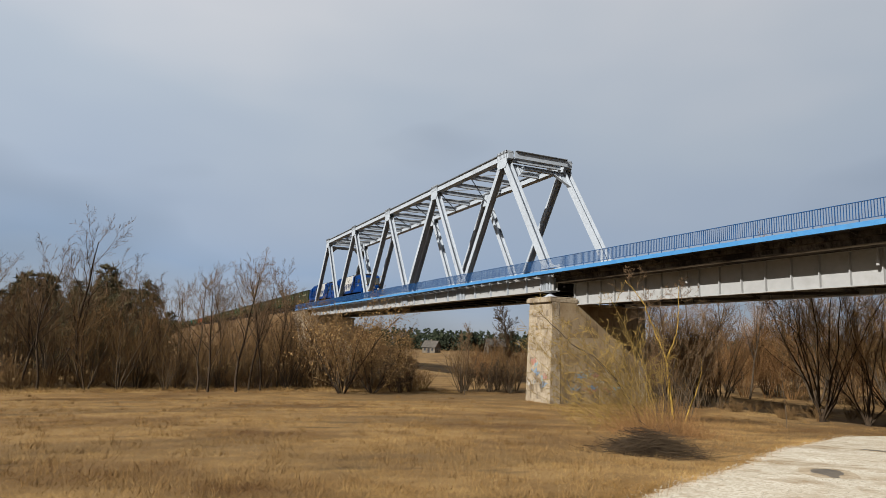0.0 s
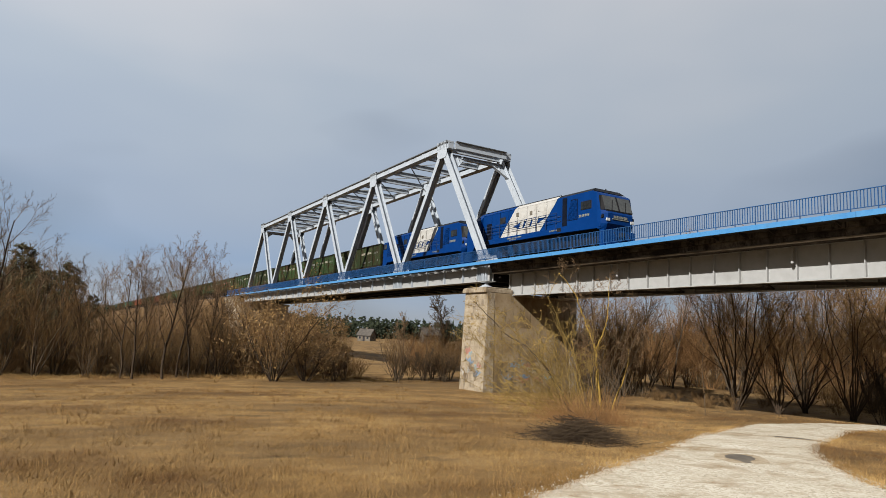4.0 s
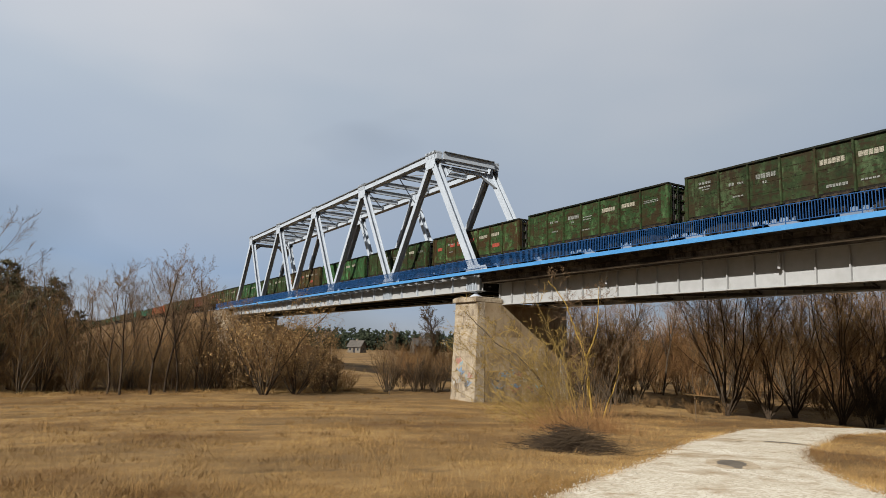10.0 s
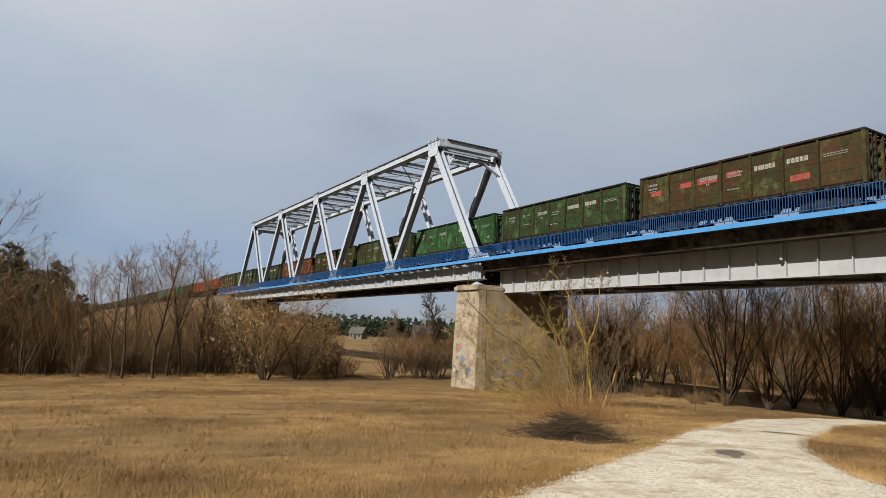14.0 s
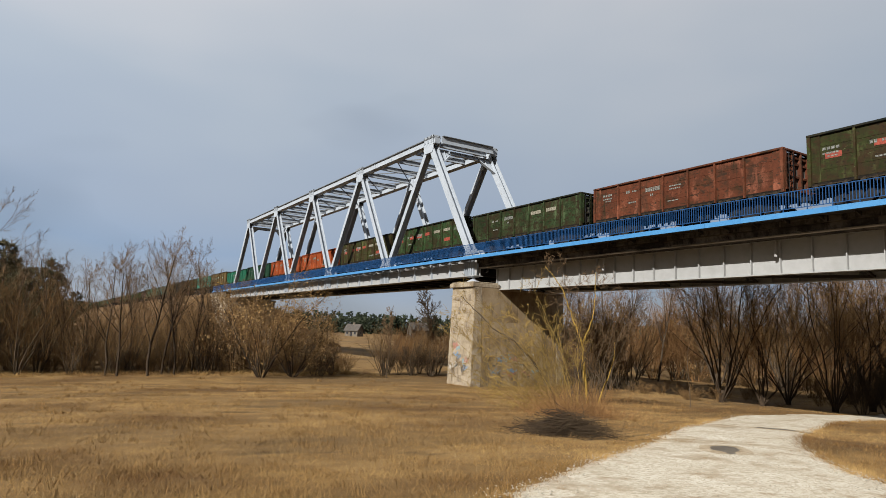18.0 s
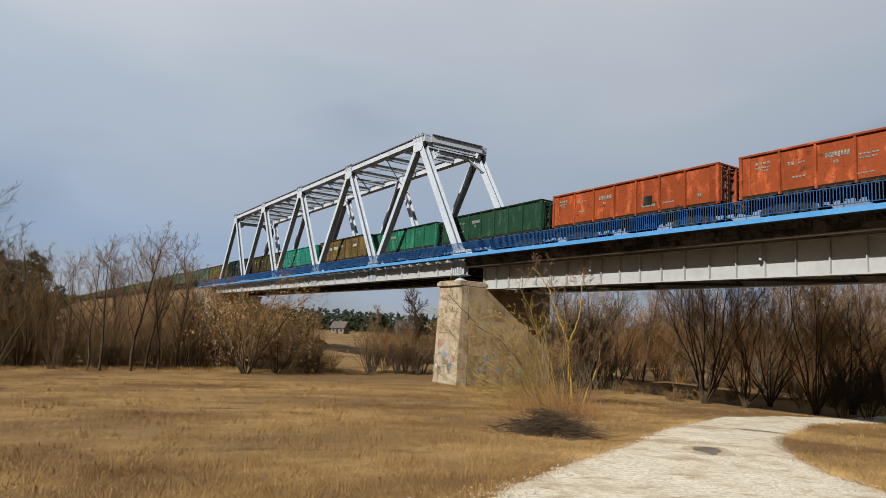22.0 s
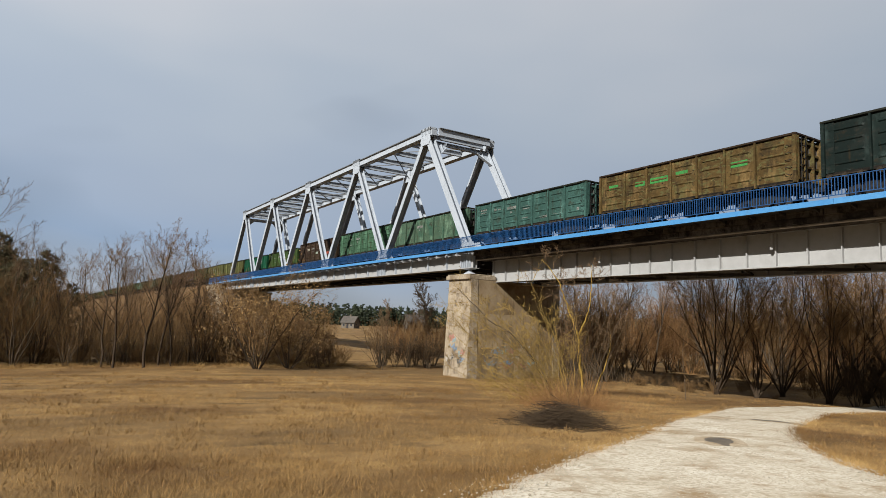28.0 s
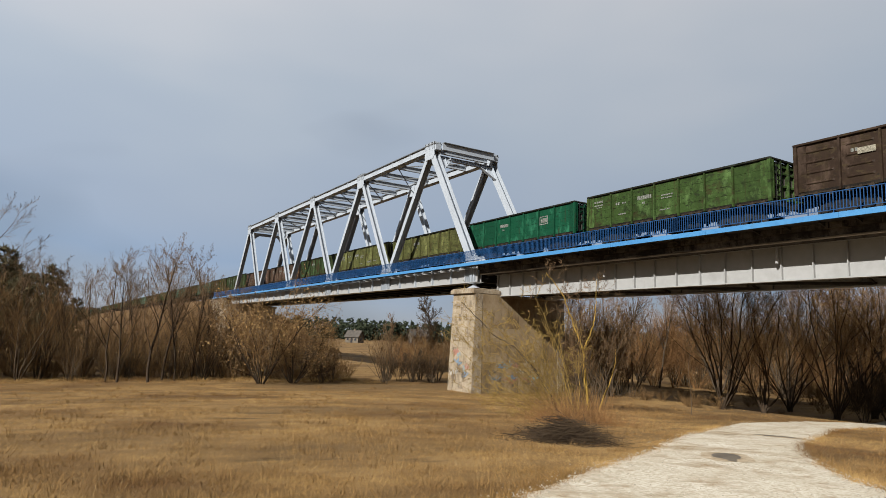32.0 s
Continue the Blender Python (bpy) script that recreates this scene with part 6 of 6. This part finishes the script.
    # grey wood further back on the right
    grey = [plant("bare_tree", 130 + k, 1, FAR_TREE, 0.05, 0.16, 12.5, "bark", "far_twig", "bare grey-purple tree in the far wood", "tree", "far bare trees") for k in range(3)]
    spots = []
    for k in range(54):
        a = radians(40 + 38 * (k % 27) / 26 + rnd.uniform(-0.6, 0.6))
        d = rnd.uniform(62, 120)
        spots.append((d * math.sin(a), d * math.cos(a), rnd.uniform(0.85, 1.1)))
    for k, p in enumerate(grey):
        put(p, spots[k::3], rnd)
    dark = [plant("dark_thicket", 140 + k, 10, dict(BUSH, shoots=(11, 8, 5), min=0.007), 0.6, 0.03, 4.6, "dark_bark", "dead_twig", "dense dark bare thicket under the willows", "shrub", "dark thickets") for k in range(2)]
    spots = [(41.2, 19.6, 0.6), (42.6, 18.8, 0.7), (44.2, 19.4, 0.8), (42.4, 17.2, 0.7), (28.6, 50.4, 0.66), (29.9, 49.8, 0.6), (30.9, 51.6, 0.74), (27.6, 51.6, 0.6), (19.2, 50.2, 0.7), (20.4, 51.2, 0.6)]
    for k, p in enumerate(dark):
        put(p, spots[k::2], rnd)
    for p in (*dark, *slim, *multi, *low, *red, *pol, *grey):
        drop(p)
    # dense dark alder far behind the pier
    alder = dict(FAR_TREE, shoots=(30, 11, 7), angle=((38, 66), (30, 60), (30, 60)), len=(0.36, 0.45, 0.45), min=0.04, fine=0.07)
    alder["from"] = (0.24, 0.15, 0.1)
    p = plant("dense_bare_tree", 160, 1, alder, 0.01, 0.35, 16.5, "dark_bark", "dead_twig", "tall dense dark tree beyond the river", "tree", "")
    p.matrix_basis = pose(87.3, 146, -2.5)
    # young slim tree on the far bank
    p = plant("young_tree", 161, 1, TREE, 0.02, 0.05, 5.4, "bark", "grey_twig", "slim young bare tree at the river's edge", "tree", "")
    p.matrix_basis = pose(24.3, 47.4, land(24.3, 47.4), 0, 0, 40)
    p = plant("sapling", 162, 1, dict(TREE, shoots=(6, 4, 3, 2), len=(0.2, 0.4, 0.4, 0.4)), 0.08, 0.03, 3.9, "bark", "twig", "thin pale sapling beside the track", "tree", "")
    p.matrix_basis = pose(28.8, 21.9, land(28.8, 21.9), 0, 4, 10)


build_plants()


def build_leafy_bush(x, y, size, seed):
    """A bush that has kept its withered leaves."""
    t = thing("leafy_bush", "bushy shrub with pale withered leaves on the river bank", "shrub")
    rnd = random.Random(seed)
    wood, fine, trunks = tree_meshes(seed, 9, dict(BUSH, shoots=(12, 8, 5)), 0.75, 0.05, 6.4)
    woody(t, wood, fine, trunks, "dark_bark", "twig")
    s = Shape()
    tips = fine.v[3::4]
    knots = [Vector(rnd.choice(tips)) for _ in range(80)]
    for k in range(3000):
        p = rnd.choice(knots) + Vector((rnd.gauss(0, 0.36), rnd.gauss(0, 0.36), rnd.gauss(0, 0.40)))
        if p.z < 0.6 or (p.z > 4.4 and rnd.random() < 0.6):
            continue
        a = Vector((rnd.gauss(0, 1), rnd.gauss(0, 1), rnd.gauss(0, 0.6))).normalized() * rnd.uniform(0.04, 0.07)
        b = a.cross(Vector((rnd.gauss(0, 1), rnd.gauss(0, 1), rnd.gauss(0, 1)))).normalized() * 0.05
        n = len(s.v)
        s.v.extend([tuple(p - a), tuple(p + b), tuple(p + a), tuple(p - b)])
        s.f.append((n, n + 1, n + 2, n + 3))
    tagged(part("foliage", s, M["dry_leaf"], t), kind="stuff")
    t.matrix_basis = pose(x, y, land(x, y) - 0.05) @ Matrix.Scale(size, 4)
    return t


build_leafy_bush(14.4, 48.4, 1.22, 5)
build_leafy_bush(17.0, 49.0, 1.0, 6)


def standing(x, y):
    """A pose at x, y whose own x axis runs square to the way from the meadow's edge."""
    return pose(x, y, land(x, y), 0, 0, -math.degrees(math.atan2(x, y)))


def build_ochre_tree():
    """Forked trunk covered with yellow lichen, a second leaning stem and thin grey suckers."""
    t = thing("ochre_willow", "slim forked willow with yellow lichen on its trunk", "tree")
    rnd = random.Random(3)
    spec = dict(TREE, shoots=(8, 5, 4, 3), len=(0.4, 0.5, 0.5, 0.5), min=0.005, fine=0.02, bend=(0.07, 0.13, 0.18, 0.18, 0), up=(0.02, 0.05, 0.05, 0.03, 0), angle=((30, 65), (28, 55), (25, 55), (25, 60)))
    fine = Shape()
    stems = [
        ("trunk", [(0, 0, -0.3), (-0.10, 0.02, 1.0), (-0.18, 0, 2.0), (-0.31, 0.05, 3.0), (-0.65, 0.1, 4.0), (-1.07, 0.1, 5.1), (-1.5, 0.2, 6.0), (-2.2, 0.2, 6.9)], 0.085, 0.012, 17, 0.35, 2.0),
        ("fork", [(-0.30, 0.05, 2.9), (-0.02, 0.0, 3.6), (0.19, -0.05, 4.2), (0.30, -0.05, 4.7), (0.36, 0, 5.6), (0.34, 0.1, 6.6)], 0.05, 0.009, 14, 0.3, 1.7),
        ("side_stem", [(0.45, 0.05, -0.2), (0.75, 0.05, 0.7), (1.2, 0, 1.93), (1.31, 0, 2.4), (1.34, 0, 3.1)], 0.05, 0.010, 9, 0.45, 1.3),
    ]
    for name, pts, r0, r1, n, start, reach in stems:
        w = Shape()
        limb(rnd, w, fine, [Vector(p) for p in pts], r0, r1, n, spec, start, reach)
        part(name, w, M["ochre_bark"], t, smooth=True)
    wood = Shape()
    for k in range(14):
        a, l = rnd.uniform(-0.7, 0.4), rnd.uniform(3.0, 6.8)
        pts = [Vector((rnd.uniform(-0.9, 0.8), rnd.uniform(-0.3, 0.5), -0.2))]
        for f in (0.35, 0.7, 1.0):
            pts.append(pts[0] + Vector((math.sin(a) * l * f * (0.6 + 0.4 * f), rnd.gauss(0, 0.15), math.cos(a) * l * f)))
        limb(rnd, wood, fine, pts, rnd.uniform(0.02, 0.035), 0.006, 8, spec, 0.35, 1.1)
    tagged(part("branchwork", wood, M["bark"], t, smooth=True), kind="stuff")
    tagged(part("twig_crown", fine, M["grey_twig"], t), kind="stuff")
    t.matrix_basis = standing(23.8, 24.2)


build_ochre_tree()


def build_willow_fan():
    """A sprawling willow: one thick arching stem and a fan of long thin shoots beside it."""
    t = thing("willow_bush", "sprawling willow bush with long thin yellowish shoots", "shrub")
    rnd = random.Random(8)
    spec = dict(levels=4, segs=(6, 5, 3, 1), bend=(0.1, 0.17, 0.2, 0), up=(0, 0.03, 0.05, 0), shoots=(8, 5, 4), angle=((25, 75), (25, 65), (25, 65)), len=(0.4, 0.42, 0.5), min=0.0055, fine=0.014)
    spec["from"] = (0.2, 0.12, 0.1)
    fine, wood = Shape(), Shape()
    main = Shape()
    limb(rnd, main, fine, [Vector(p) for p in ((0.1, 0, -0.2), (-0.4, 0.05, 0.85), (-0.92, 0.1, 1.66), (-1.72, 0.1, 2.53), (-2.31, 0.0, 2.84), (-3.27, -0.1, 3.69), (-3.8, -0.1, 4.2))], 0.055, 0.010, 20, spec, 0.2, 1.5)
    part("main_stem", main, M["bark"], t, smooth=True)
    for k in range(36):
        f = k / 35
        lean = radians(84 - 86 * f + rnd.gauss(0, 5))           # from almost lying to upright
        l = (3.5 + 1.9 * math.sin(math.pi * min(1, f * 1.15))) * rnd.uniform(0.72, 1.1)
        o = Vector((rnd.uniform(-0.7, 0.9), rnd.gauss(0, 0.35), -0.15))
        away = rnd.gauss(0, 0.22)
        pts = [o]
        for g in (0.3, 0.65, 1.0):
            a = lean * (0.72 + 0.28 * g) if f > 0.35 else lean * (1.1 - 0.22 * g)
            pts.append(o + Vector((-math.sin(a) * l * g, away * l * g, max(0.12, math.cos(a) * l * g + 0.12))))
        limb(rnd, wood, fine, pts, rnd.uniform(0.009, 0.019), 0.004, 8, spec, 0.18, 1.2)
    tagged(part("branchwork", wood, M["ochre_twig"], t, smooth=True), kind="stuff")
    tagged(part("twig_crown", fine, M["ochre_twig"], t), kind="stuff")
    # tangle of reddish shoots round its foot
    low = Shape()
    for k in range(1200):
        p = Vector((rnd.gauss(0.6, 0.9), rnd.gauss(-1.8, 0.9), 0.05))
        d = Vector((rnd.gauss(-0.15, 0.6), rnd.gauss(0, 0.5), rnd.uniform(0.3, 1.2))).normalized()
        low.spike(p, p + d * rnd.uniform(0.5, 1.6), rnd.uniform(0.004, 0.008))
    tagged(part("foot_tangle", low, M["red_twig"], t), kind="stuff")
    leaf = Shape()
    tips = fine.v[3::4]
    for k in range(420):
        p = Vector(rnd.choice(tips))
        a = Vector((rnd.gauss(0, 1), rnd.gauss(0, 1), rnd.gauss(-0.5, 1))).normalized() * rnd.uniform(0.025, 0.05)
        b = a.cross(Vector((rnd.gauss(0, 1), rnd.gauss(0, 1), rnd.gauss(0, 1)))).normalized() * 0.014
        n = len(leaf.v)
        leaf.v.extend([tuple(p - a), tuple(p + b), tuple(p + a), tuple(p - b)])
        leaf.f.append((n, n + 1, n + 2, n + 3))
    tagged(part("withered_foliage", leaf, M["dry_leaf"], t), kind="stuff")
    t.matrix_basis = standing(16.6, 18.3)


build_willow_fan()


def build_brush_pile():
    t = thing("brush_pile", "dark heap of cut twigs lying in the grass", "brush pile")
    rnd = random.Random(9)
    s = Shape()
    for k in range(950):
        u = rnd.gauss(0, 0.5)
        p = Vector((u * 1.05, rnd.gauss(0, 0.45), 0))
        h = 0.55 * math.exp(-u * u * 1.8)
        p.z = rnd.uniform(0.0, h + 0.04) * math.exp(-p.y * p.y * 1.2) - 0.03
        d = Vector((rnd.gauss(0.9, 0.5), rnd.gauss(0, 0.45), rnd.gauss(0.06, 0.2))).normalized()
        s.spike(p - d * 0.45, p + d * rnd.uniform(0.25, 0.9), rnd.uniform(0.004, 0.010))
    tagged(part("cut_brushwood", s, M["dead_twig"], t), kind="stuff")
    t.matrix_basis = standing(10.8, 11.6)


build_brush_pile()


def build_pine(seed, h):
    t = thing("pine_tree", "dark evergreen pine at the wood's edge", "tree", "dark pines")
    rnd = random.Random(seed)
    part("trunk", Shape().tube([(0, 0, -0.3), (0.05, 0, h * 0.5), (0, 0.05, h)], [0.18, 0.12, 0.03], 7), M["dark_bark"], t, smooth=True)
    s = Shape()
    for k in range(120):
        f = rnd.random() ** 0.75
        z = h * (0.12 + 0.88 * f)
        R = h * 0.27 * (1.1 - f) ** 0.6 * rnd.uniform(0.35, 1.05)
        a = rnd.uniform(0, 2 * math.pi)
        c = Vector((math.cos(a) * R, math.sin(a) * R, z))
        for j in range(20):
            d = Vector((rnd.gauss(0, 1), rnd.gauss(0, 1), rnd.gauss(0.2, 0.7))).normalized()
            s.spike(c, c + d * rnd.uniform(0.35, 0.75), 0.06)
    part("crown", s, M["needle"], t)
    return t


def build_pines():
    rnd = random.Random(33)
    protos = [build_pine(200 + k, 11.0) for k in range(3)]
    spots = []
    for k in range(24):
        x = rnd.uniform(-14, 2.6)
        y = rnd.uniform(78, 92)
        s = 0.86 if x < -1 else 0.72
        if x > 1.0:
            s = 0.62
        spots.append((x, y, s))
    for k in range(10):
        spots.append((rnd.uniform(-7, 2.4), rnd.uniform(67, 76), rnd.uniform(0.62, 0.78)))
    spots += [(-0.8, 72.0, 0.86), (-3.0, 74.0, 0.9), (1.2, 71.0, 0.68), (2.6, 69.0, 0.52), (-1.8, 69.5, 0.74), (0.3, 68.0, 0.6)]
    for k, p in enumerate(protos):
        put(p, spots[k::3], rnd, 0.85, 1.1)
    # the far pine wood, one mass nobody could count
    s = Shape()
    for k in range(1500):
        a = radians(-30 + 118 * rnd.random())
        d = rnd.uniform(400, 470)
        x, y = d * math.sin(a), d * math.cos(a)
        h = rnd.uniform(9, 14) * (1.0 if a < radians(40) else 0.9)
        for j in range(34):
            f = rnd.random()
            R = 3.0 * (1.05 - f) ** 0.7
            b = rnd.uniform(0, 2 * math.pi)
            c = Vector((x + R * math.cos(b), y + R * math.sin(b), -2.4 + h * (0.05 + 0.95 * f)))
            d3 = Vector((rnd.gauss(0, 1), rnd.gauss(0, 1), rnd.gauss(0.4, 0.6))).normalized()
            s.spike(c, c + d3 * rnd.uniform(1.0, 2.2), 0.8)
    tagged(part("pine_wood", s, M["far_needle"]), "distant dark green pine wood on the horizon", "woodland", kind="stuff")
    for p in protos:
        drop(p)


build_pines()


# ---------------------------------------------------------------- far houses
def build_house(x, y, turn, w, d, h, roof):
    M.setdefault("plank", surface("grey_weathered_planks", (0.13, 0.105, 0.08), (0.21, 0.18, 0.14), 1.2, 0.9, stretch=(1, 1, 0.2)))
    M.setdefault("tin", surface("old_grey_roof_sheet", (0.07, 0.062, 0.052), (0.115, 0.10, 0.085), 0.8, 0.8))
    M.setdefault("dark_pane", surface("dark_pane", (0.03, 0.03, 0.035), (0.05, 0.05, 0.055), 2, 0.2))
    t = thing("farm_house", "small old grey wooden house beyond the meadow", "house")
    part("wall", Shape().prism([(-w / 2, -0.5), (w / 2, -0.5), (w / 2, h), (0, h + roof), (-w / 2, h)], "y", -d / 2, d / 2), M["plank"], t)
    s = Shape()
    for sg in (-1, 1):
        s.beam((sg * (w / 2 + 0.5), 0, h - 0.25), (0, 0, h + roof + 0.2), d + 1.0, 0.15, (0, 1, 0))
    part("roof", s, M["tin"], t)
    part("chimney", Shape().block(-0.35, 0.35, -0.4, 0.4, h + roof - 0.4, h + roof + 0.9, 0.04), M["plank"], t)
    for sx in (-1, 1):
        for k in (-0.3, 0.3):
            wn = part("window", Shape().box(sx * w / 2 - 0.05, sx * w / 2 + 0.05, d * k - 0.55, d * k + 0.55, 0.9, 2.1), M["mark"], t)
            part("pane", Shape().box(sx * w / 2 - 0.07, sx * w / 2 + 0.07, d * k - 0.45, d * k + 0.45, 1.0, 2.0), M["dark_pane"], wn)
    for sy in (-1, 1):
        wn = part("window", Shape().box(-0.6, 0.6, sy * d / 2 - 0.05, sy * d / 2 + 0.05, 0.9, 2.1), M["mark"], t)
        part("pane", Shape().box(-0.5, 0.5, sy * d / 2 - 0.07, sy * d / 2 + 0.07, 1.0, 2.0), M["dark_pane"], wn)
    part("door", Shape().box(-w / 2 - 0.06, -w / 2 + 0.04, -0.5, 0.5, 0, 2.0), M["dark_pane"], t)
    t.matrix_basis = pose(x, y, -2.4, 0, 0, turn)


build_house(118.5, 264, 35, 5.0, 6.4, 2.6, 2.6)
build_house(149.5, 262, 80, 6.0, 8.0, 3.8, 3.2)


# ---------------------------------------------------------------- grass and stones
def blades_at(name, x, y, h, w, lean, material, label, rng):
    """One mesh of single tapered blades at the places x, y."""
    n = len(x)
    z = np.array([land(a, b) for a, b in zip(x, y)]) - 0.015
    a, b = rng.uniform(0, 2 * np.pi, n), rng.uniform(0, 2 * np.pi, n)
    v = np.empty((n, 3, 3))
    v[:, 0] = np.stack([x - np.cos(a) * w, y - np.sin(a) * w, z], 1)
    v[:, 1] = np.stack([x + np.cos(a) * w, y + np.sin(a) * w, z], 1)
    v[:, 2] = np.stack([x + np.cos(b) * lean * h, y + np.sin(b) * lean * h, z + h], 1)
    me = bpy.data.meshes.new(name)
    me.vertices.add(3 * n)
    me.vertices.foreach_set("co", v.ravel())
    me.loops.add(3 * n)
    me.loops.foreach_set("vertex_index", np.arange(3 * n, dtype=np.int32))
    me.polygons.add(n)
    me.polygons.foreach_set("loop_start", np.arange(0, 3 * n, 3, dtype=np.int32))
    me.update(calc_edges=True)
    return tagged(part(name, me, material), label, "grass", kind="stuff")


def build_grass():
    rnd = random.Random(12)
    rng = np.random.default_rng(7)
    stones = Shape()
    n = 520000
    a = np.radians(rng.uniform(-12, 73, n))
    d = 4.6 * (58 / 4.6) ** (rng.random(n) ** 0.85)
    x, y = d * np.sin(a), d * np.cos(a)
    keep = ~on_road(x, y)
    g = 0.5 * np.sin(x * 0.9 + 1.3 * np.sin(y * 0.7)) * np.sin(y * 0.8 + 1.1 * np.sin(x * 0.6)) + 0.5 * np.sin(x * 2.7 + y * 1.1) * np.sin(y * 2.3 - x * 0.7)
    keep &= rng.random(n) < 0.72 + 0.3 * g
    x, y, d, g = x[keep], y[keep], d[keep], g[keep]
    m = len(x)
    h = (0.048 + 0.0004 * d) * rng.uniform(0.5, 1.5, m) * (1 + 0.45 * g)
    blades_at("grass", x, y, h, 0.0014 + 0.00024 * d, rng.uniform(0.5, 2.6, m), M["grass"], "short matted dry tan winter grass", rng)
    c = 620
    a = np.radians(rng.uniform(-11, 72, c))
    d = 5 * 10 ** rng.random(c)
    cx, cy = np.repeat(d * np.sin(a), 34), np.repeat(d * np.cos(a), 34)
    d = np.repeat(d, 34)
    x, y = cx + rng.normal(0, 0.12, len(cx)), cy + rng.normal(0, 0.12, len(cy))
    keep = ~on_road(x, y)
    x, y, d = x[keep], y[keep], d[keep]
    blades_at("grass_tufts", x, y, rng.uniform(0.06, 0.20, len(x)) * (0.8 + 0.012 * d), 0.002 + 0.00028 * d, rng.uniform(0.1, 0.9, len(x)), M["tuft"], "taller brown tufts of dead grass", rng)
    # tall tussocks along the bank's foot
    c = 150
    cx, cy = np.repeat(rng.uniform(-14, 25, c), 60), np.repeat(rng.uniform(49.8, 53.5, c), 60)
    x, y = cx + rng.normal(0, 0.35, len(cx)), cy + rng.normal(0, 0.25, len(cy))
    blades_at("bank_grass", x, y, rng.uniform(0.08, 0.42, len(x)), 0.011, rng.uniform(0.4, 1.9, len(x)), M["grass"], "tall tan tussocks at the foot of the bank", rng)
    # pale straw lying over the grass close by
    c = 16000
    a = np.radians(rng.uniform(-11, 72, c))
    d = 4.8 * (30 / 4.8) ** rng.random(c)
    x, y = d * np.sin(a), d * np.cos(a)
    g = np.sin(x * 0.55 + 0.8 * np.sin(y * 0.5)) * np.sin(y * 0.6 + x * 0.2)
    keep = ~on_road(x, y) & (rng.random(c) < 0.55 + 0.45 * g)
    x, y, d = x[keep], y[keep], d[keep]
    blades_at("straw", x, y, rng.uniform(0.04, 0.10, len(x)), 0.0011 + 0.00016 * d, rng.uniform(0.8, 2.6, len(x)), M["straw"], "pale straw strewn over the meadow", rng)
    # rough verge along both edges of the track
    u = rng.random(26000) ** 1.4
    pts = np.array([along(ROAD_L if k % 2 else ROAD_R, v)[:] for k, v in enumerate(u)])
    x, y = pts[:, 0] + rng.normal(0, 0.16, len(u)), pts[:, 1] + rng.normal(0, 0.16, len(u))
    d = np.hypot(x, y)
    keep = d > 3.5
    x, y, d = x[keep], y[keep], d[keep]
    blades_at("verge_grass", x, y, rng.uniform(0.04, 0.13, len(x)), 0.0018 + 0.0003 * d, rng.uniform(0.2, 1.2, len(x)), M["grass"], "ragged dry grass along the track's edge", rng)
    for k in range(5600):
        u = rnd.random() ** 1.3 * 0.75
        A, Bb = along(ROAD_L, u), along(ROAD_R, u)
        f = (rnd.random() ** 0.8 if rnd.random() < 0.6 else rnd.gauss(0.02, 0.055) if rnd.random() < 0.6 else rnd.gauss(0.99, 0.05))
        p = A.lerp(Bb, f)
        if math.hypot(p.x, p.y) < 3:
            continue
        r = rnd.uniform(0.006, 0.02) * (1.4 if rnd.random() < 0.06 else 1)
        z = land(p.x, p.y) + (0.05 if 0 < f < 1 else 0.012)
        o = Vector((p.x, p.y, z))
        n = len(stones.v)
        q = [o + Vector((rnd.uniform(0.6, 1.2) * r * sx, rnd.uniform(0.6, 1.2) * r * sy, rnd.uniform(0.4, 0.8) * r * sz)) for sx, sy, sz in ((1, 0, 0), (0, 1, 0), (-1, 0, 0), (0, -1, 0), (0, 0, 1), (0, 0, -1))]
        stones.v.extend([tuple(v) for v in q])
        stones.f.extend([(n + a, n + b, n + c) for a, b, c in ((0, 1, 4), (1, 2, 4), (2, 3, 4), (3, 0, 4), (1, 0, 5), (2, 1, 5), (3, 2, 5), (0, 3, 5))])
    tagged(part("loose_stones", stones, M["stone"]), "loose chalk stones on the track", "gravel", kind="stuff")


build_grass()


# ---------------------------------------------------------------- what moves
def motions():
    """The train runs towards -y; each row gives how far it still has to go."""
    rows = [(0.0, 527.6), (1.5, 503.85), (3.0, 480.1), (4.5, 456.3), (6.0, 432.53), (7.5, 408.6), (9.0, 384.51), (11.0, 351.7), (13.0, 318.74), (14.75, 289.85), (16.5, 260.79), (19.0, 219.32),
            (21.0, 185.95), (23.0, 152.27), (25.5, 110.35), (28.0, 68.12), (30.0, 34.35), (31.0, 17.25), (32.0, 0.0)]
    for ob, y in TRAIN:
        walk(ob, [(t, pose(XC, y + d, RAIL)) for t, d in rows])
    # wheels: one turning motion for each kind of wheelset, shared by its twins
    times = [k / FPS for k in range(int(SECONDS * FPS) + 1)]
    gone = np.interp(times, [t for t, _ in rows], [rows[0][1] - d for _, d in rows])
    first = {}
    for ob, _ in TRAIN:
        for b in ob.children:
            for w in b.children:
                if not w.name.startswith("wheelset"):
                    continue
                key = (round(w.location.y, 3), round(w.location.z, 3))
                if key not in first:
                    walk(w, [(t, pose(0, key[0], key[1], math.degrees(g / key[1]))) for t, g in zip(times, gone)])
                    first[key] = w.animation_data
                else:
                    w.rotation_mode = "QUATERNION"
                    keys = w.animation_data_create()
                    keys.action = first[key].action
                    keys.action_slot = first[key].action_slot


motions()
